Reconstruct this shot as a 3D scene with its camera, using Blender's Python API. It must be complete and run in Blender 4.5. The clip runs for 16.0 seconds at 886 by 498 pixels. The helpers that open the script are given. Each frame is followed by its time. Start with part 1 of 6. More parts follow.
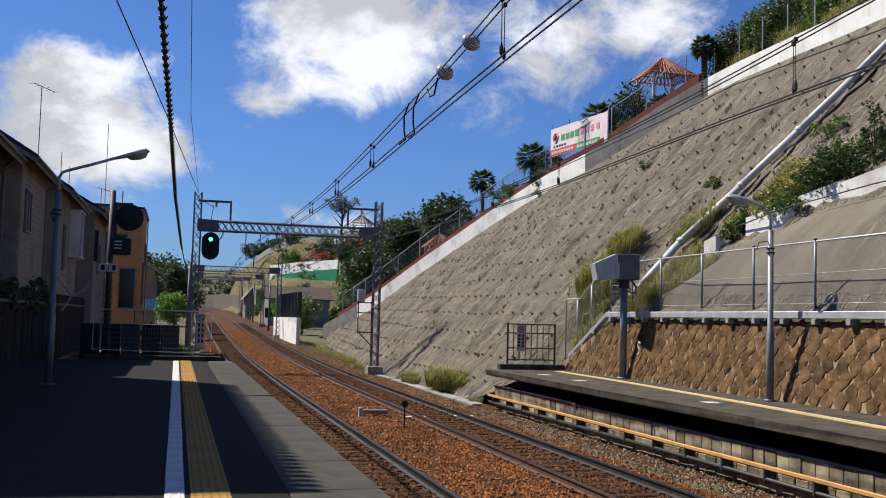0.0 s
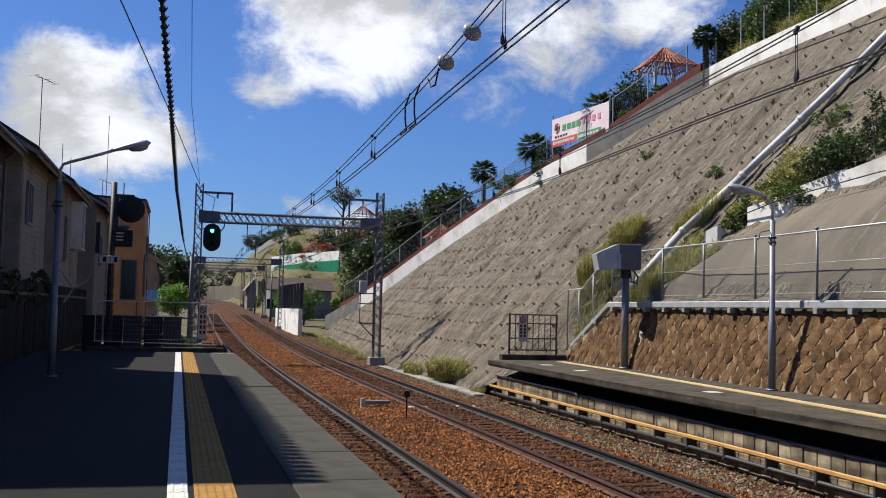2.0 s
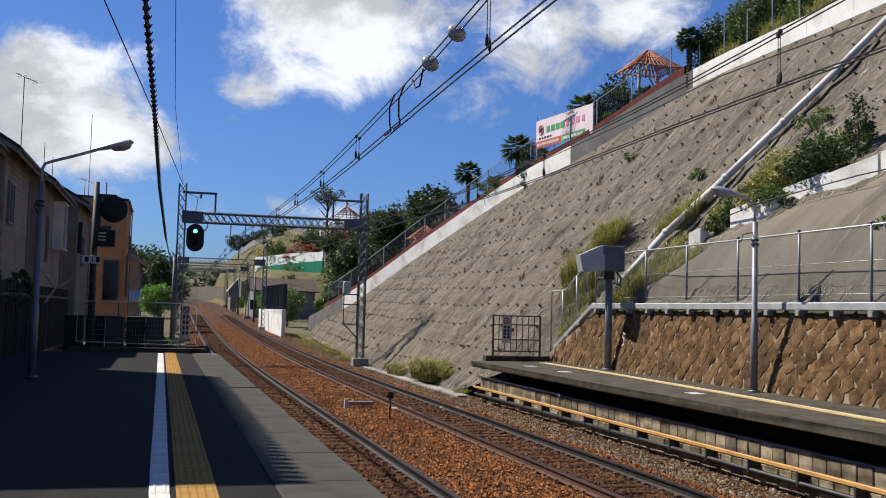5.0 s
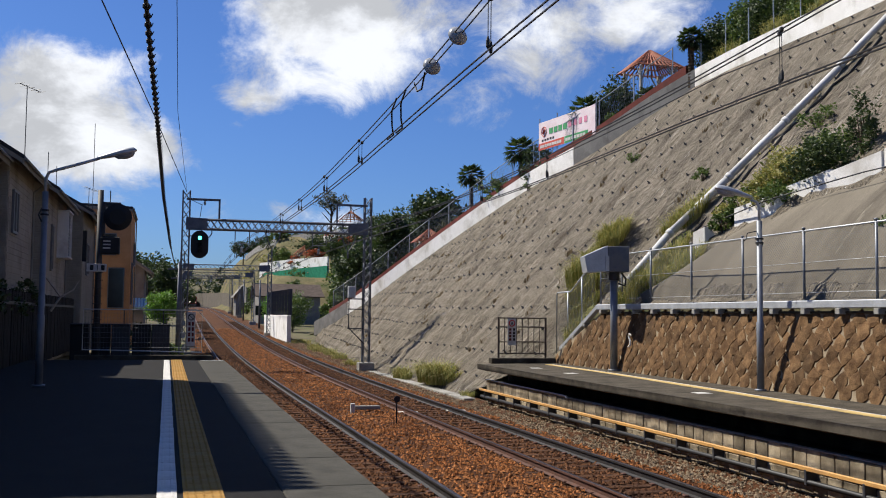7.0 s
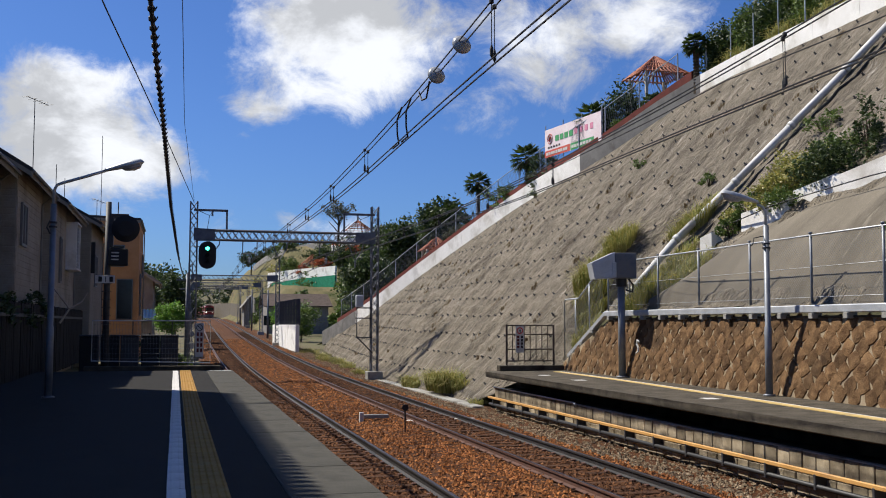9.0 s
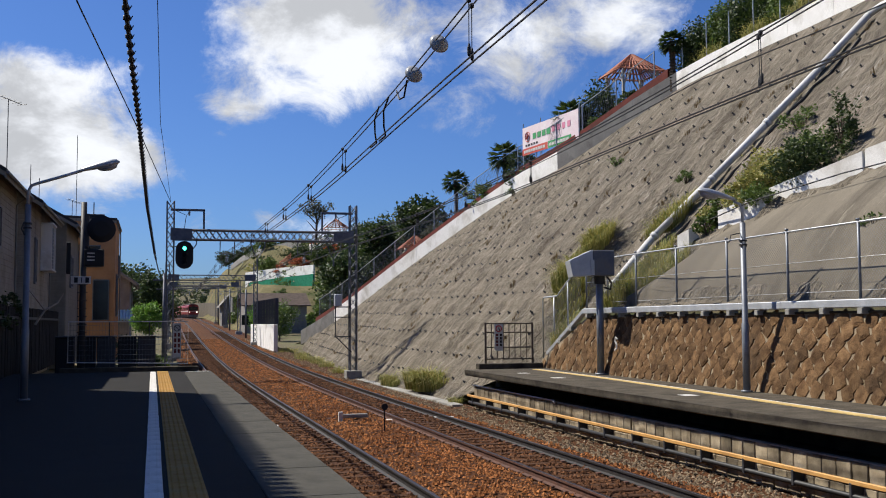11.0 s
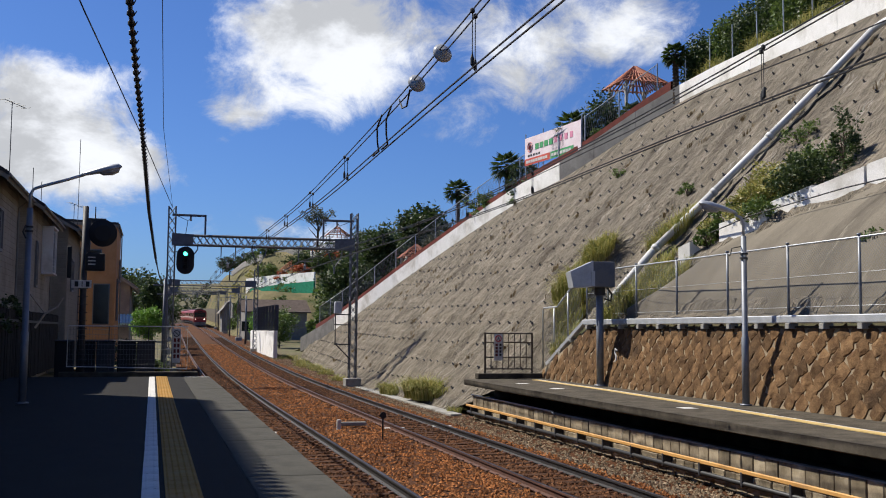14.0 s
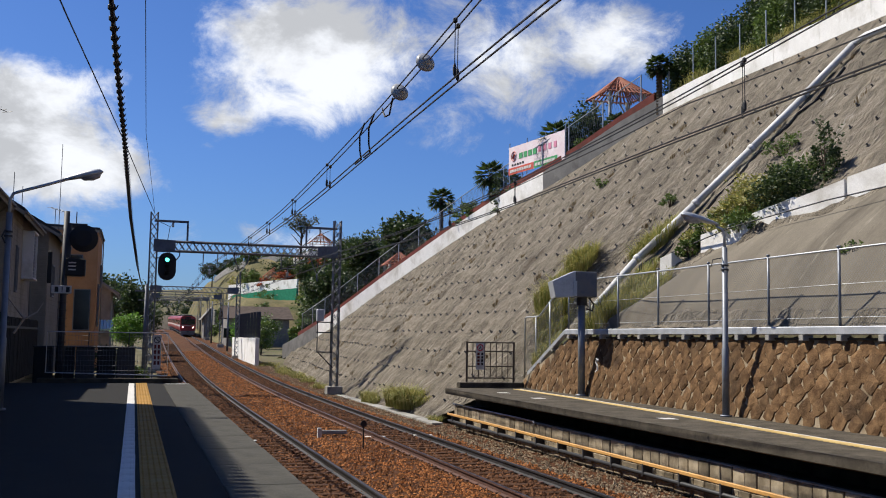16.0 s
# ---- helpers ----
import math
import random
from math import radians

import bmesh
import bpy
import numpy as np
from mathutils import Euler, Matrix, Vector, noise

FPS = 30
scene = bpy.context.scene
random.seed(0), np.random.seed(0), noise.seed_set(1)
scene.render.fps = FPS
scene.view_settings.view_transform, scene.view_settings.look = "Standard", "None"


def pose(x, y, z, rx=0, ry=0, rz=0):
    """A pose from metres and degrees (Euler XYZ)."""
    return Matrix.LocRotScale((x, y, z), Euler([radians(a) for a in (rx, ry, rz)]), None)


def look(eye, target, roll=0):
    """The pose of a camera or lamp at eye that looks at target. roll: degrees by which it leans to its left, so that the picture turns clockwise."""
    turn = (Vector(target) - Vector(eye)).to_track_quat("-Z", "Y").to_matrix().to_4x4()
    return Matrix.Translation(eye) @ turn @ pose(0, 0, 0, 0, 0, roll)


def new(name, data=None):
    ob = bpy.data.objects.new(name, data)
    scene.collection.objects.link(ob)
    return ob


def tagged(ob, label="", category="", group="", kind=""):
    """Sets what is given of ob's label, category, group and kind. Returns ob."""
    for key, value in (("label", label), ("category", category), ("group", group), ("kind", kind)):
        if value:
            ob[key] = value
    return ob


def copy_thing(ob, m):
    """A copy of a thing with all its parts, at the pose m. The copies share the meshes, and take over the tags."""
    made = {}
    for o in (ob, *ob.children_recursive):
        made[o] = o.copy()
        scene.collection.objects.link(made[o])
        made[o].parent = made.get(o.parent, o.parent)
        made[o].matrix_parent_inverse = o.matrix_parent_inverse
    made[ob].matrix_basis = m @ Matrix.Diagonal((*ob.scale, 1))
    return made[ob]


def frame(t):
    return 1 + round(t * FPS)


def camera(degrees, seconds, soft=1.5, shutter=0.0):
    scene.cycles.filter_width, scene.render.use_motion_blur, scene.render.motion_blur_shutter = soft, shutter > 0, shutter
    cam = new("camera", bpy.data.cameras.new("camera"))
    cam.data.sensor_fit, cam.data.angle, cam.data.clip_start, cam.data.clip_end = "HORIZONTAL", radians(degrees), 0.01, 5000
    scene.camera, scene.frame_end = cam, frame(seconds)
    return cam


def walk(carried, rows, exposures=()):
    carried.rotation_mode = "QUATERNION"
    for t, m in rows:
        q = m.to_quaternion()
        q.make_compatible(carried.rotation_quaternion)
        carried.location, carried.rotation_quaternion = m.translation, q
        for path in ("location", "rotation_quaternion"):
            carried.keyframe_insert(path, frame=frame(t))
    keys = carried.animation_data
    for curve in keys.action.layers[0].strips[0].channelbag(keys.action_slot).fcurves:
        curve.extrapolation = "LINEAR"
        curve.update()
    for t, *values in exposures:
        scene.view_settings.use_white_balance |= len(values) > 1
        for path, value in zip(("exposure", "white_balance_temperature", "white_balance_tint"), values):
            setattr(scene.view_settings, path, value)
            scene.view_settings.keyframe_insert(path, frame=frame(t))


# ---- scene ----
cam = camera(46.9, 16.0, soft=1.0)
# t, x, y, z, yaw, pitch, roll: a standing person's hand-held camera
PATH = [
    (0.0, -0.000, -0.000, 1.700, -14.600, 4.000, -1.500),
    (0.5, 0.003, -0.013, 1.691, -14.333, 3.952, -1.249),
    (1.0, 0.010, -0.001, 1.693, -14.457, 3.789, -1.112),
    (1.5, 0.024, -0.030, 1.693, -14.642, 3.742, -1.125),
    (2.0, 0.000, 0.005, 1.697, -14.504, 3.480, -1.319),
    (2.5, 0.007, 0.008, 1.692, -14.971, 3.391, -1.515),
    (3.0, 0.006, 0.010, 1.690, -14.899, 3.631, -1.253),
    (3.5, -0.002, 0.016, 1.693, -15.137, 3.634, -1.485),
    (4.0, 0.010, -0.004, 1.691, -14.867, 3.744, -1.343),
    (4.2, -0.000, -0.000, 1.700, -15.329, 3.507, -1.511),
    (6.5, 0.006, 0.010, 1.684, -15.490, 3.738, -1.344),
    (7.0, 0.005, 0.008, 1.693, -15.114, 3.741, -0.638),
    (7.5, 0.008, -0.011, 1.695, -14.472, 4.151, 0.135),
    (8.0, 0.011, -0.008, 1.681, -14.178, 3.964, -0.040),
    (8.2, 0.017, -0.036, 1.675, -14.600, 3.980, -0.095),
    (10.3, 0.006, -0.041, 1.711, -14.683, 4.443, -0.069),
    (10.5, 0.030, -0.055, 1.708, -15.406, 4.288, 0.020),
    (11.0, 0.016, -0.015, 1.706, -15.837, 4.089, 0.350),
    (11.5, 0.016, -0.014, 1.704, -15.792, 3.996, 0.340),
    (12.0, 0.019, -0.025, 1.702, -15.584, 3.904, 0.291),
    (12.5, 0.011, -0.013, 1.694, -15.644, 3.653, 0.204),
    (13.0, 0.016, -0.004, 1.705, -15.604, 3.993, 0.126),
    (13.5, 0.030, -0.050, 1.711, -15.615, 4.554, -0.201),
    (14.0, 0.021, -0.024, 1.713, -15.837, 4.585, -0.460),
    (14.5, 0.019, -0.026, 1.708, -15.330, 4.382, -0.235),
    (15.0, 0.016, 0.009, 1.712, -14.933, 4.300, -0.030),
    (15.5, 0.036, -0.047, 1.711, -16.172, 3.971, 0.214),
    (16.0, 0.060, -0.022, 1.726, -16.790, 5.060, -0.910),
]
walk(cam, [(t, pose(x, y, z, 90 + p, r, w)) for t, x, y, z, w, p, r in PATH], exposures=((0.0, 0.58), (16.0, 0.58)))

# ---- light ----
SUN = Vector((-0.585, 0.51, 1.0)).normalized()
world = bpy.data.worlds.new("sky")
scene.world = world
world.use_nodes = True


def build_sky():
    nt = world.node_tree
    nt.nodes.clear()
    N, L = nt.nodes.new, nt.links.new
    out, bg = N("ShaderNodeOutputWorld"), N("ShaderNodeBackground")
    sky = N("ShaderNodeTexSky")
    sky.sky_type, sky.sun_disc = "NISHITA", False
    sky.sun_elevation = math.asin(SUN.z)
    sky.sun_rotation = math.atan2(SUN.x, SUN.y)
    sky.air_density, sky.dust_density, sky.ozone_density = 1.0, 0.6, 3.0
    co = N("ShaderNodeTexCoord")

    def mth(op, a, b=None, clamp=False):
        n = N("ShaderNodeMath")
        n.operation, n.use_clamp = op, clamp
        for i, v in enumerate((a, b)):
            if v is None:
                continue
            if isinstance(v, (int, float)):
                n.inputs[i].default_value = v
            else:
                L(v, n.inputs[i])
        return n.outputs[0]

    def noise_at(scale, detail, rough, stretch, dist=0.0, off=0.0):
        mp = N("ShaderNodeMapping")
        mp.inputs["Scale"].default_value = stretch
        mp.inputs["Location"].default_value = (off, off * 0.7, off * 1.3)
        L(co.outputs["Generated"], mp.inputs["Vector"])
        n = N("ShaderNodeTexNoise")
        n.inputs["Scale"].default_value = scale
        n.inputs["Detail"].default_value = detail
        n.inputs["Roughness"].default_value = rough
        n.inputs["Distortion"].default_value = dist
        L(mp.outputs[0], n.inputs["Vector"])
        return n.outputs["Fac"]

    big = noise_at(5.0, 9.0, 0.56, (1, 1, 1.5), 0.25, 3.1)
    fine = noise_at(15.0, 12.0, 0.66, (1, 1, 1.3), 0.4, 1.7)
    # heaped clouds: where they stand (yaw and height in degrees), how wide, how strong
    heaps = CLOUDS
    bias = None
    for yaw, up, wide, tall, amount in heaps:
        a, e = radians(yaw), radians(up)
        d = Vector((-math.sin(a) * math.cos(e), math.cos(a) * math.cos(e), math.sin(e)))
        right = Vector((math.cos(a), math.sin(a), 0))
        top = right.cross(d)
        parts = []
        for axis, size in ((right, wide), (top, tall)):
            dot = N("ShaderNodeVectorMath")
            dot.operation = "DOT_PRODUCT"
            L(co.outputs["Generated"], dot.inputs[0])
            dot.inputs[1].default_value = axis
            q = mth("DIVIDE", dot.outputs["Value"], math.sin(radians(size)))
            parts.append(mth("MULTIPLY", q, q))
        fwd = N("ShaderNodeVectorMath")
        fwd.operation = "DOT_PRODUCT"
        L(co.outputs["Generated"], fwd.inputs[0])
        fwd.inputs[1].default_value = d
        near = mth("GREATER_THAN", fwd.outputs["Value"], 0.5)
        g = mth("POWER", 2.718, mth("MULTIPLY", mth("ADD", parts[0], parts[1]), -1.0))
        g = mth("MULTIPLY", mth("MULTIPLY", g, near), amount)
        bias = g if bias is None else mth("ADD", bias, g)
    dens = mth("ADD", mth("ADD", mth("MULTIPLY", big, 0.9), mth("MULTIPLY", fine, 0.95)), bias)
    ramp = N("ShaderNodeMapRange")
    ramp.interpolation_type = "SMOOTHSTEP"
    ramp.inputs["From Min"].default_value, ramp.inputs["From Max"].default_value = 1.07, 1.42
    L(dens, ramp.inputs["Value"])
    # inner greys of the clouds
    grey = N("ShaderNodeMapRange")
    grey.interpolation_type = "SMOOTHSTEP"
    grey.inputs["From Min"].default_value, grey.inputs["From Max"].default_value = 0.4, 0.6
    grey.inputs["To Min"].default_value, grey.inputs["To Max"].default_value = 1.0, 0.58
    L(noise_at(8.0, 8.0, 0.6, (1, 1, 1.6), 0.2, 8.3), grey.inputs["Value"])
    white = N("ShaderNodeMix")
    white.data_type = "RGBA"
    white.inputs["A"].default_value, white.inputs["B"].default_value = (0, 0, 0, 1), CLOUD_WHITE
    L(grey.outputs[0], white.inputs["Factor"])
    tint = N("ShaderNodeMix")
    tint.data_type, tint.blend_type = "RGBA", "MULTIPLY"
    tint.inputs["Factor"].default_value = 1.0
    L(sky.outputs[0], tint.inputs["A"])
    tint.inputs["B"].default_value = SKY_TINT
    mix = N("ShaderNodeMix")
    mix.data_type = "RGBA"
    L(ramp.outputs[0], mix.inputs["Factor"])
    L(tint.outputs["Result"], mix.inputs["A"])
    L(white.outputs["Result"], mix.inputs["B"])
    L(mix.outputs["Result"], bg.inputs["Color"])
    bg.inputs["Strength"].default_value = 0.05
    L(bg.outputs[0], out.inputs[0])


CLOUDS = [(4.6, 11.3, 3.6, 2.9, 0.5), (8.2, 11.8, 2.6, 3.0, 0.36), (1.0, 8.6, 3.2, 1.7, 0.38), (6.5, 8.0, 4.0, 2.0, 0.34), (8.8, 16.0, 1.2, 1.6, 0.24),
          (-7.0, 16.0, 4.6, 3.6, 0.4), (-12.5, 16.5, 4.6, 3.2, 0.34), (-4.2, 11.4, 2.0, 1.5, 0.34), (-9.5, 12.6, 3.0, 1.4, 0.22),
          (-18.5, 14, 4.5, 3.0, 0.26), (-22.5, 16.5, 4.5, 3.0, 0.3), (-27, 17, 3, 3, 0.28), (-17, 10.6, 2.5, 1.2, 0.16), (-8, 5.0, 9, 1.6, 0.27),
          (1.5, 16.8, 4.0, 1.9, -0.34), (5.5, 17.0, 2.0, 1.6, -0.3), (-10, 8.4, 7, 2, -0.25), (-20, 8.5, 5, 2, -0.28), (-0.5, 12.8, 1.0, 2.5, -0.2)]
CLOUD_WHITE = (13.0, 13.4, 14.2, 1)
SKY_TINT = (0.56, 0.85, 1.42, 1)
build_sky()
sun = new("sun", bpy.data.lights.new("sun", "SUN"))
sun.data.energy, sun.data.angle, sun.data.color = 5.0, radians(0.53), (1.0, 0.94, 0.84)
sun.matrix_world = look(SUN * 100, (0, 0, 0))

# ---- materials ----
def surface(name, c1, c2, scale=4.0, rough=0.85, bump=0.3, fine=60.0, metal=0.0, c3=None, spots=1.2, streak=(1, 1, 1), vary=0.0, depth=0.02, island=0.0, lime=None):
    """Two-scale noise colour with grain bump; c3 adds large stains, on the sprayed slope also ripple shade; vary:
    lightness by object.
    """
    m = bpy.data.materials.new(name)
    m.use_nodes = True
    nt = m.node_tree
    N, L = nt.nodes.new, nt.links.new
    b = nt.nodes["Principled BSDF"]
    co = N("ShaderNodeTexCoord")
    mp = N("ShaderNodeMapping")
    mp.inputs["Scale"].default_value = streak
    L(co.outputs["Object"], mp.inputs["Vector"])
    if vary:
        info = N("ShaderNodeObjectInfo")
        add = N("ShaderNodeVectorMath")
        add.operation = "ADD"
        L(co.outputs["Object"], add.inputs[0])
        L(info.outputs["Location"], add.inputs[1])
        L(add.outputs[0], mp.inputs["Vector"])

    def ns(s, d):
        n = N("ShaderNodeTexNoise")
        n.inputs["Scale"].default_value, n.inputs["Detail"].default_value = s, d
        n.inputs["Roughness"].default_value = 0.62
        L(mp.outputs[0], n.inputs["Vector"])
        return n.outputs["Fac"]

    def mixc(fac, a, bb, lo=0.38, hi=0.64):
        r = N("ShaderNodeMapRange")
        r.inputs["From Min"].default_value, r.inputs["From Max"].default_value = lo, hi
        L(fac, r.inputs["Value"])
        x = N("ShaderNodeMix")
        x.data_type = "RGBA"
        L(r.outputs[0], x.inputs["Factor"])
        for key, v in (("A", a), ("B", bb)):
            if isinstance(v, tuple):
                x.inputs[key].default_value = (*v, 1)
            else:
                L(v, x.inputs[key])
        return x.outputs["Result"]

    n1, n2 = ns(scale, 6), ns(fine, 4)
    col = mixc(n1, c1, c2)
    g = N("ShaderNodeMix")
    g.data_type, g.blend_type = "RGBA", "MULTIPLY"
    g.inputs["Factor"].default_value = 0.55
    L(col, g.inputs["A"])
    L(mixc(n2, (0.62, 0.62, 0.62), (1.15, 1.15, 1.15), 0.3, 0.7), g.inputs["B"])
    col = g.outputs["Result"]
    if c3:
        col = mixc(ns(spots, 7), col, c3, 0.52, 0.72)
    if lime:
        mp2 = N("ShaderNodeMapping")
        mp2.inputs["Scale"].default_value = (0.5, 2.6, 0.5)
        L(co.outputs["Object"], mp2.inputs["Vector"])
        n4 = N("ShaderNodeTexNoise")
        n4.inputs["Scale"].default_value, n4.inputs["Detail"].default_value, n4.inputs["Roughness"].default_value = 1.1, 8, 0.68
        L(mp2.outputs[0], n4.inputs["Vector"])
        col = mixc(n4.outputs["Fac"], col, lime, 0.61, 0.74)
    if vary:
        hs = N("ShaderNodeHueSaturation")
        r = N("ShaderNodeMapRange")
        r.inputs["To Min"].default_value, r.inputs["To Max"].default_value = 1 - vary, 1 + vary
        L(info.outputs["Random"], r.inputs["Value"])
        L(r.outputs[0], hs.inputs["Value"])
        L(col, hs.inputs["Color"])
        col = hs.outputs["Color"]
    if island:
        geo = N("ShaderNodeNewGeometry")
        hs = N("ShaderNodeHueSaturation")
        r = N("ShaderNodeMapRange")
        r.inputs["To Min"].default_value, r.inputs["To Max"].default_value = 1 - island, 1 + island
        L(geo.outputs["Random Per Island"], r.inputs["Value"])
        L(r.outputs[0], hs.inputs["Value"])
        L(col, hs.inputs["Color"])
        col = hs.outputs["Color"]
    L(col, b.inputs["Base Color"])
    b.inputs["Metallic"].default_value = metal
    if rough > 0.8:
        b.inputs["Specular IOR Level"].default_value = 0.12
    rr = N("ShaderNodeMapRange")
    rr.inputs["To Min"].default_value, rr.inputs["To Max"].default_value = max(rough - 0.12, 0.05), min(rough + 0.1, 1)
    L(n1, rr.inputs["Value"])
    L(rr.outputs[0], b.inputs["Roughness"])
    if bump:
        bp = N("ShaderNodeBump")
        bp.inputs["Strength"].default_value, bp.inputs["Distance"].default_value = bump, depth
        s = N("ShaderNodeMath")
        s.operation = "ADD"
        L(n1, s.inputs[0])
        L(n2, s.inputs[1])
        L(s.outputs[0], bp.inputs["Height"])
        L(bp.outputs[0], b.inputs["Normal"])
    return m


def leafy(name, c1, c2):
    """Leaves: colour by clump, some light passing through."""
    m = bpy.data.materials.new(name)
    m.use_nodes = True
    nt = m.node_tree
    N, L = nt.nodes.new, nt.links.new
    b = nt.nodes["Principled BSDF"]
    geo = N("ShaderNodeNewGeometry")
    ramp = N("ShaderNodeMix")
    ramp.data_type = "RGBA"
    ramp.inputs["A"].default_value, ramp.inputs["B"].default_value = (*c1, 1), (*c2, 1)
    L(geo.outputs["Random Per Island"], ramp.inputs["Factor"])
    L(ramp.outputs["Result"], b.inputs["Base Color"])
    b.inputs["Roughness"].default_value = 0.55
    tr = N("ShaderNodeBsdfTranslucent")
    L(ramp.outputs["Result"], tr.inputs["Color"])
    mx = N("ShaderNodeMixShader")
    mx.inputs[0].default_value = 0.3
    L(b.outputs[0], mx.inputs[1])
    L(tr.outputs[0], mx.inputs[2])
    L(mx.outputs[0], nt.nodes["Material Output"].inputs[0])
    return m


def glow(name, colour, strength):
    m = bpy.data.materials.new(name)
    m.use_nodes = True
    b = m.node_tree.nodes["Principled BSDF"]
    b.inputs["Base Color"].default_value = (*colour, 1)
    b.inputs["Emission Color"].default_value = (*colour, 1)
    b.inputs["Emission Strength"].default_value = strength
    return m


# Base darker than real asphalt, so the shaded platform reads near black.
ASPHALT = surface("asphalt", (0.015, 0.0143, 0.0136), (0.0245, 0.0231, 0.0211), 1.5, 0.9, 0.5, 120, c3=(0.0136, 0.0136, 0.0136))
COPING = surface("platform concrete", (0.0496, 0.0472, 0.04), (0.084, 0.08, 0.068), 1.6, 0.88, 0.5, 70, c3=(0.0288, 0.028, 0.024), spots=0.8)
CONCRETE = surface("weathered concrete", (0.255, 0.2465, 0.221), (0.34, 0.3315, 0.306), 1.5, 0.9, 0.3, 50, c3=(0.153, 0.1445, 0.1275))
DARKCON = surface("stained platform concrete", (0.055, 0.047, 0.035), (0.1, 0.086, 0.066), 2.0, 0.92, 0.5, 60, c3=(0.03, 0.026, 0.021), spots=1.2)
# Its dark c3 patches also paint in the shade of the ripples.
SHOTCRETE = surface("sprayed concrete", (0.15, 0.129, 0.099), (0.272, 0.235, 0.182), 1.3, 0.95, 1.0, 6, c3=(0.092, 0.077, 0.057), spots=0.5, depth=0.3, streak=(0.5, 1.5, 0.5), lime=(0.46, 0.43, 0.37))
SMOOTHCRETE = surface("smooth sprayed concrete", (0.13, 0.113, 0.087), (0.178, 0.156, 0.122), 0.6, 0.95, 0.5, 30, c3=(0.074, 0.064, 0.05), spots=0.5, streak=(0.4, 1.3, 0.4), lime=(0.24, 0.215, 0.17))
WHITEWALL = surface("white parapet", (0.74, 0.72, 0.67), (0.83, 0.81, 0.77), 0.8, 0.85, 0.2, 40, c3=(0.47, 0.44, 0.38), spots=0.7)
GREYWALL = surface("grey parapet", (0.1496, 0.1428, 0.136), (0.204, 0.1972, 0.1836), 0.8, 0.9, 0.2, 40, c3=(0.102, 0.0952, 0.0884))
# Bed is darker than its stones, putting shade into the gaps by colour.
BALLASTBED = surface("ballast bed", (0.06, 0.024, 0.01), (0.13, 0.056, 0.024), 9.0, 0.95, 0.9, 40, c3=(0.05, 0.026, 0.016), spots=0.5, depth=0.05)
BALLAST = surface("rust-dusted ballast stone", (0.2, 0.072, 0.02), (0.32, 0.136, 0.052), 3.0, 0.92, 0.3, 70, c3=(0.09, 0.03, 0.011), spots=0.45, island=0.6)
BALLASTBROWN = surface("soiled ballast stone", (0.095, 0.04, 0.018), (0.18, 0.083, 0.038), 3.0, 0.92, 0.3, 70, c3=(0.05, 0.022, 0.011), spots=0.5, island=0.5)
BALLASTGREY = surface("grey ballast stone", (0.13, 0.092, 0.055), (0.24, 0.182, 0.12), 3.0, 0.92, 0.3, 70, island=0.5)
RAILSIDE = surface("rusted rail steel", (0.055, 0.02, 0.011), (0.1, 0.038, 0.02), 6, 0.8, 0.3, 80)
RAILBLACK = surface("plain black rail steel", (0.012, 0.01, 0.01), (0.026, 0.021, 0.02), 6, 0.6, 0.3, 80)
RAILTOP = surface("polished rail head", (0.05, 0.043, 0.042), (0.1, 0.088, 0.085), 3, 0.45, 0.05, 40, metal=1.0)
SLEEPER = surface("weathered sleeper", (0.045, 0.021, 0.011), (0.085, 0.042, 0.022), 5, 0.9, 0.5, 60, vary=0.25)
# White and yellow bases are lowered so the shaded line and strip look darker.
WHITEPAINT = surface("worn white paint", (0.51, 0.493, 0.459), (0.629, 0.612, 0.578), 6, 0.7, 0.2, 70, c3=(0.3825, 0.3655, 0.34), spots=2.5)
YELLOW = surface("yellow tactile block", (0.2856, 0.153, 0.0374), (0.3536, 0.204, 0.0578), 4, 0.85, 0.2, 60, c3=(0.2448, 0.17, 0.068), spots=2.0, vary=0.08)
YELLOWLINE = surface("yellow platform line", (0.46, 0.31, 0.1), (0.56, 0.41, 0.16), 4, 0.75, 0.2, 60, c3=(0.26, 0.19, 0.1), spots=2.0)
CABLE = surface("black cable", (0.0082, 0.0082, 0.0088), (0.0136, 0.0136, 0.0143), 8, 0.6, 0.1, 60)
STEELBLUE = surface("galvanised steel", (0.0902, 0.0997, 0.1235), (0.1425, 0.1568, 0.1852), 3, 0.55, 0.1, 50, metal=0.35, c3=(0.1235, 0.114, 0.1045), spots=1.5)
GALV = surface("pale galvanised pipe", (0.384, 0.4, 0.416), (0.48, 0.496, 0.512), 3, 0.45, 0.05, 50, metal=0.3)
GALVDARK = surface("dull galvanised post", (0.16, 0.175, 0.2), (0.22, 0.235, 0.26), 3, 0.5, 0.05, 50, metal=0.3)
WHITEPIPE = surface("white drain pipe", (0.54, 0.54, 0.522), (0.63, 0.63, 0.612), 1.2, 0.6, 0.1, 40, c3=(0.378, 0.36, 0.333), spots=0.7)
BLACK = surface("matt black paint", (0.0054, 0.0054, 0.0061), (0.0095, 0.0095, 0.0102), 5, 0.7, 0.05, 60)
DARKSTEEL = surface("dark painted steel", (0.0238, 0.0238, 0.0272), (0.0408, 0.0408, 0.0442), 4, 0.6, 0.1, 60)
BROWNSTEEL = surface("brown painted steel", (0.0612, 0.0442, 0.0306), (0.0884, 0.0646, 0.0476), 4, 0.65, 0.1, 60)
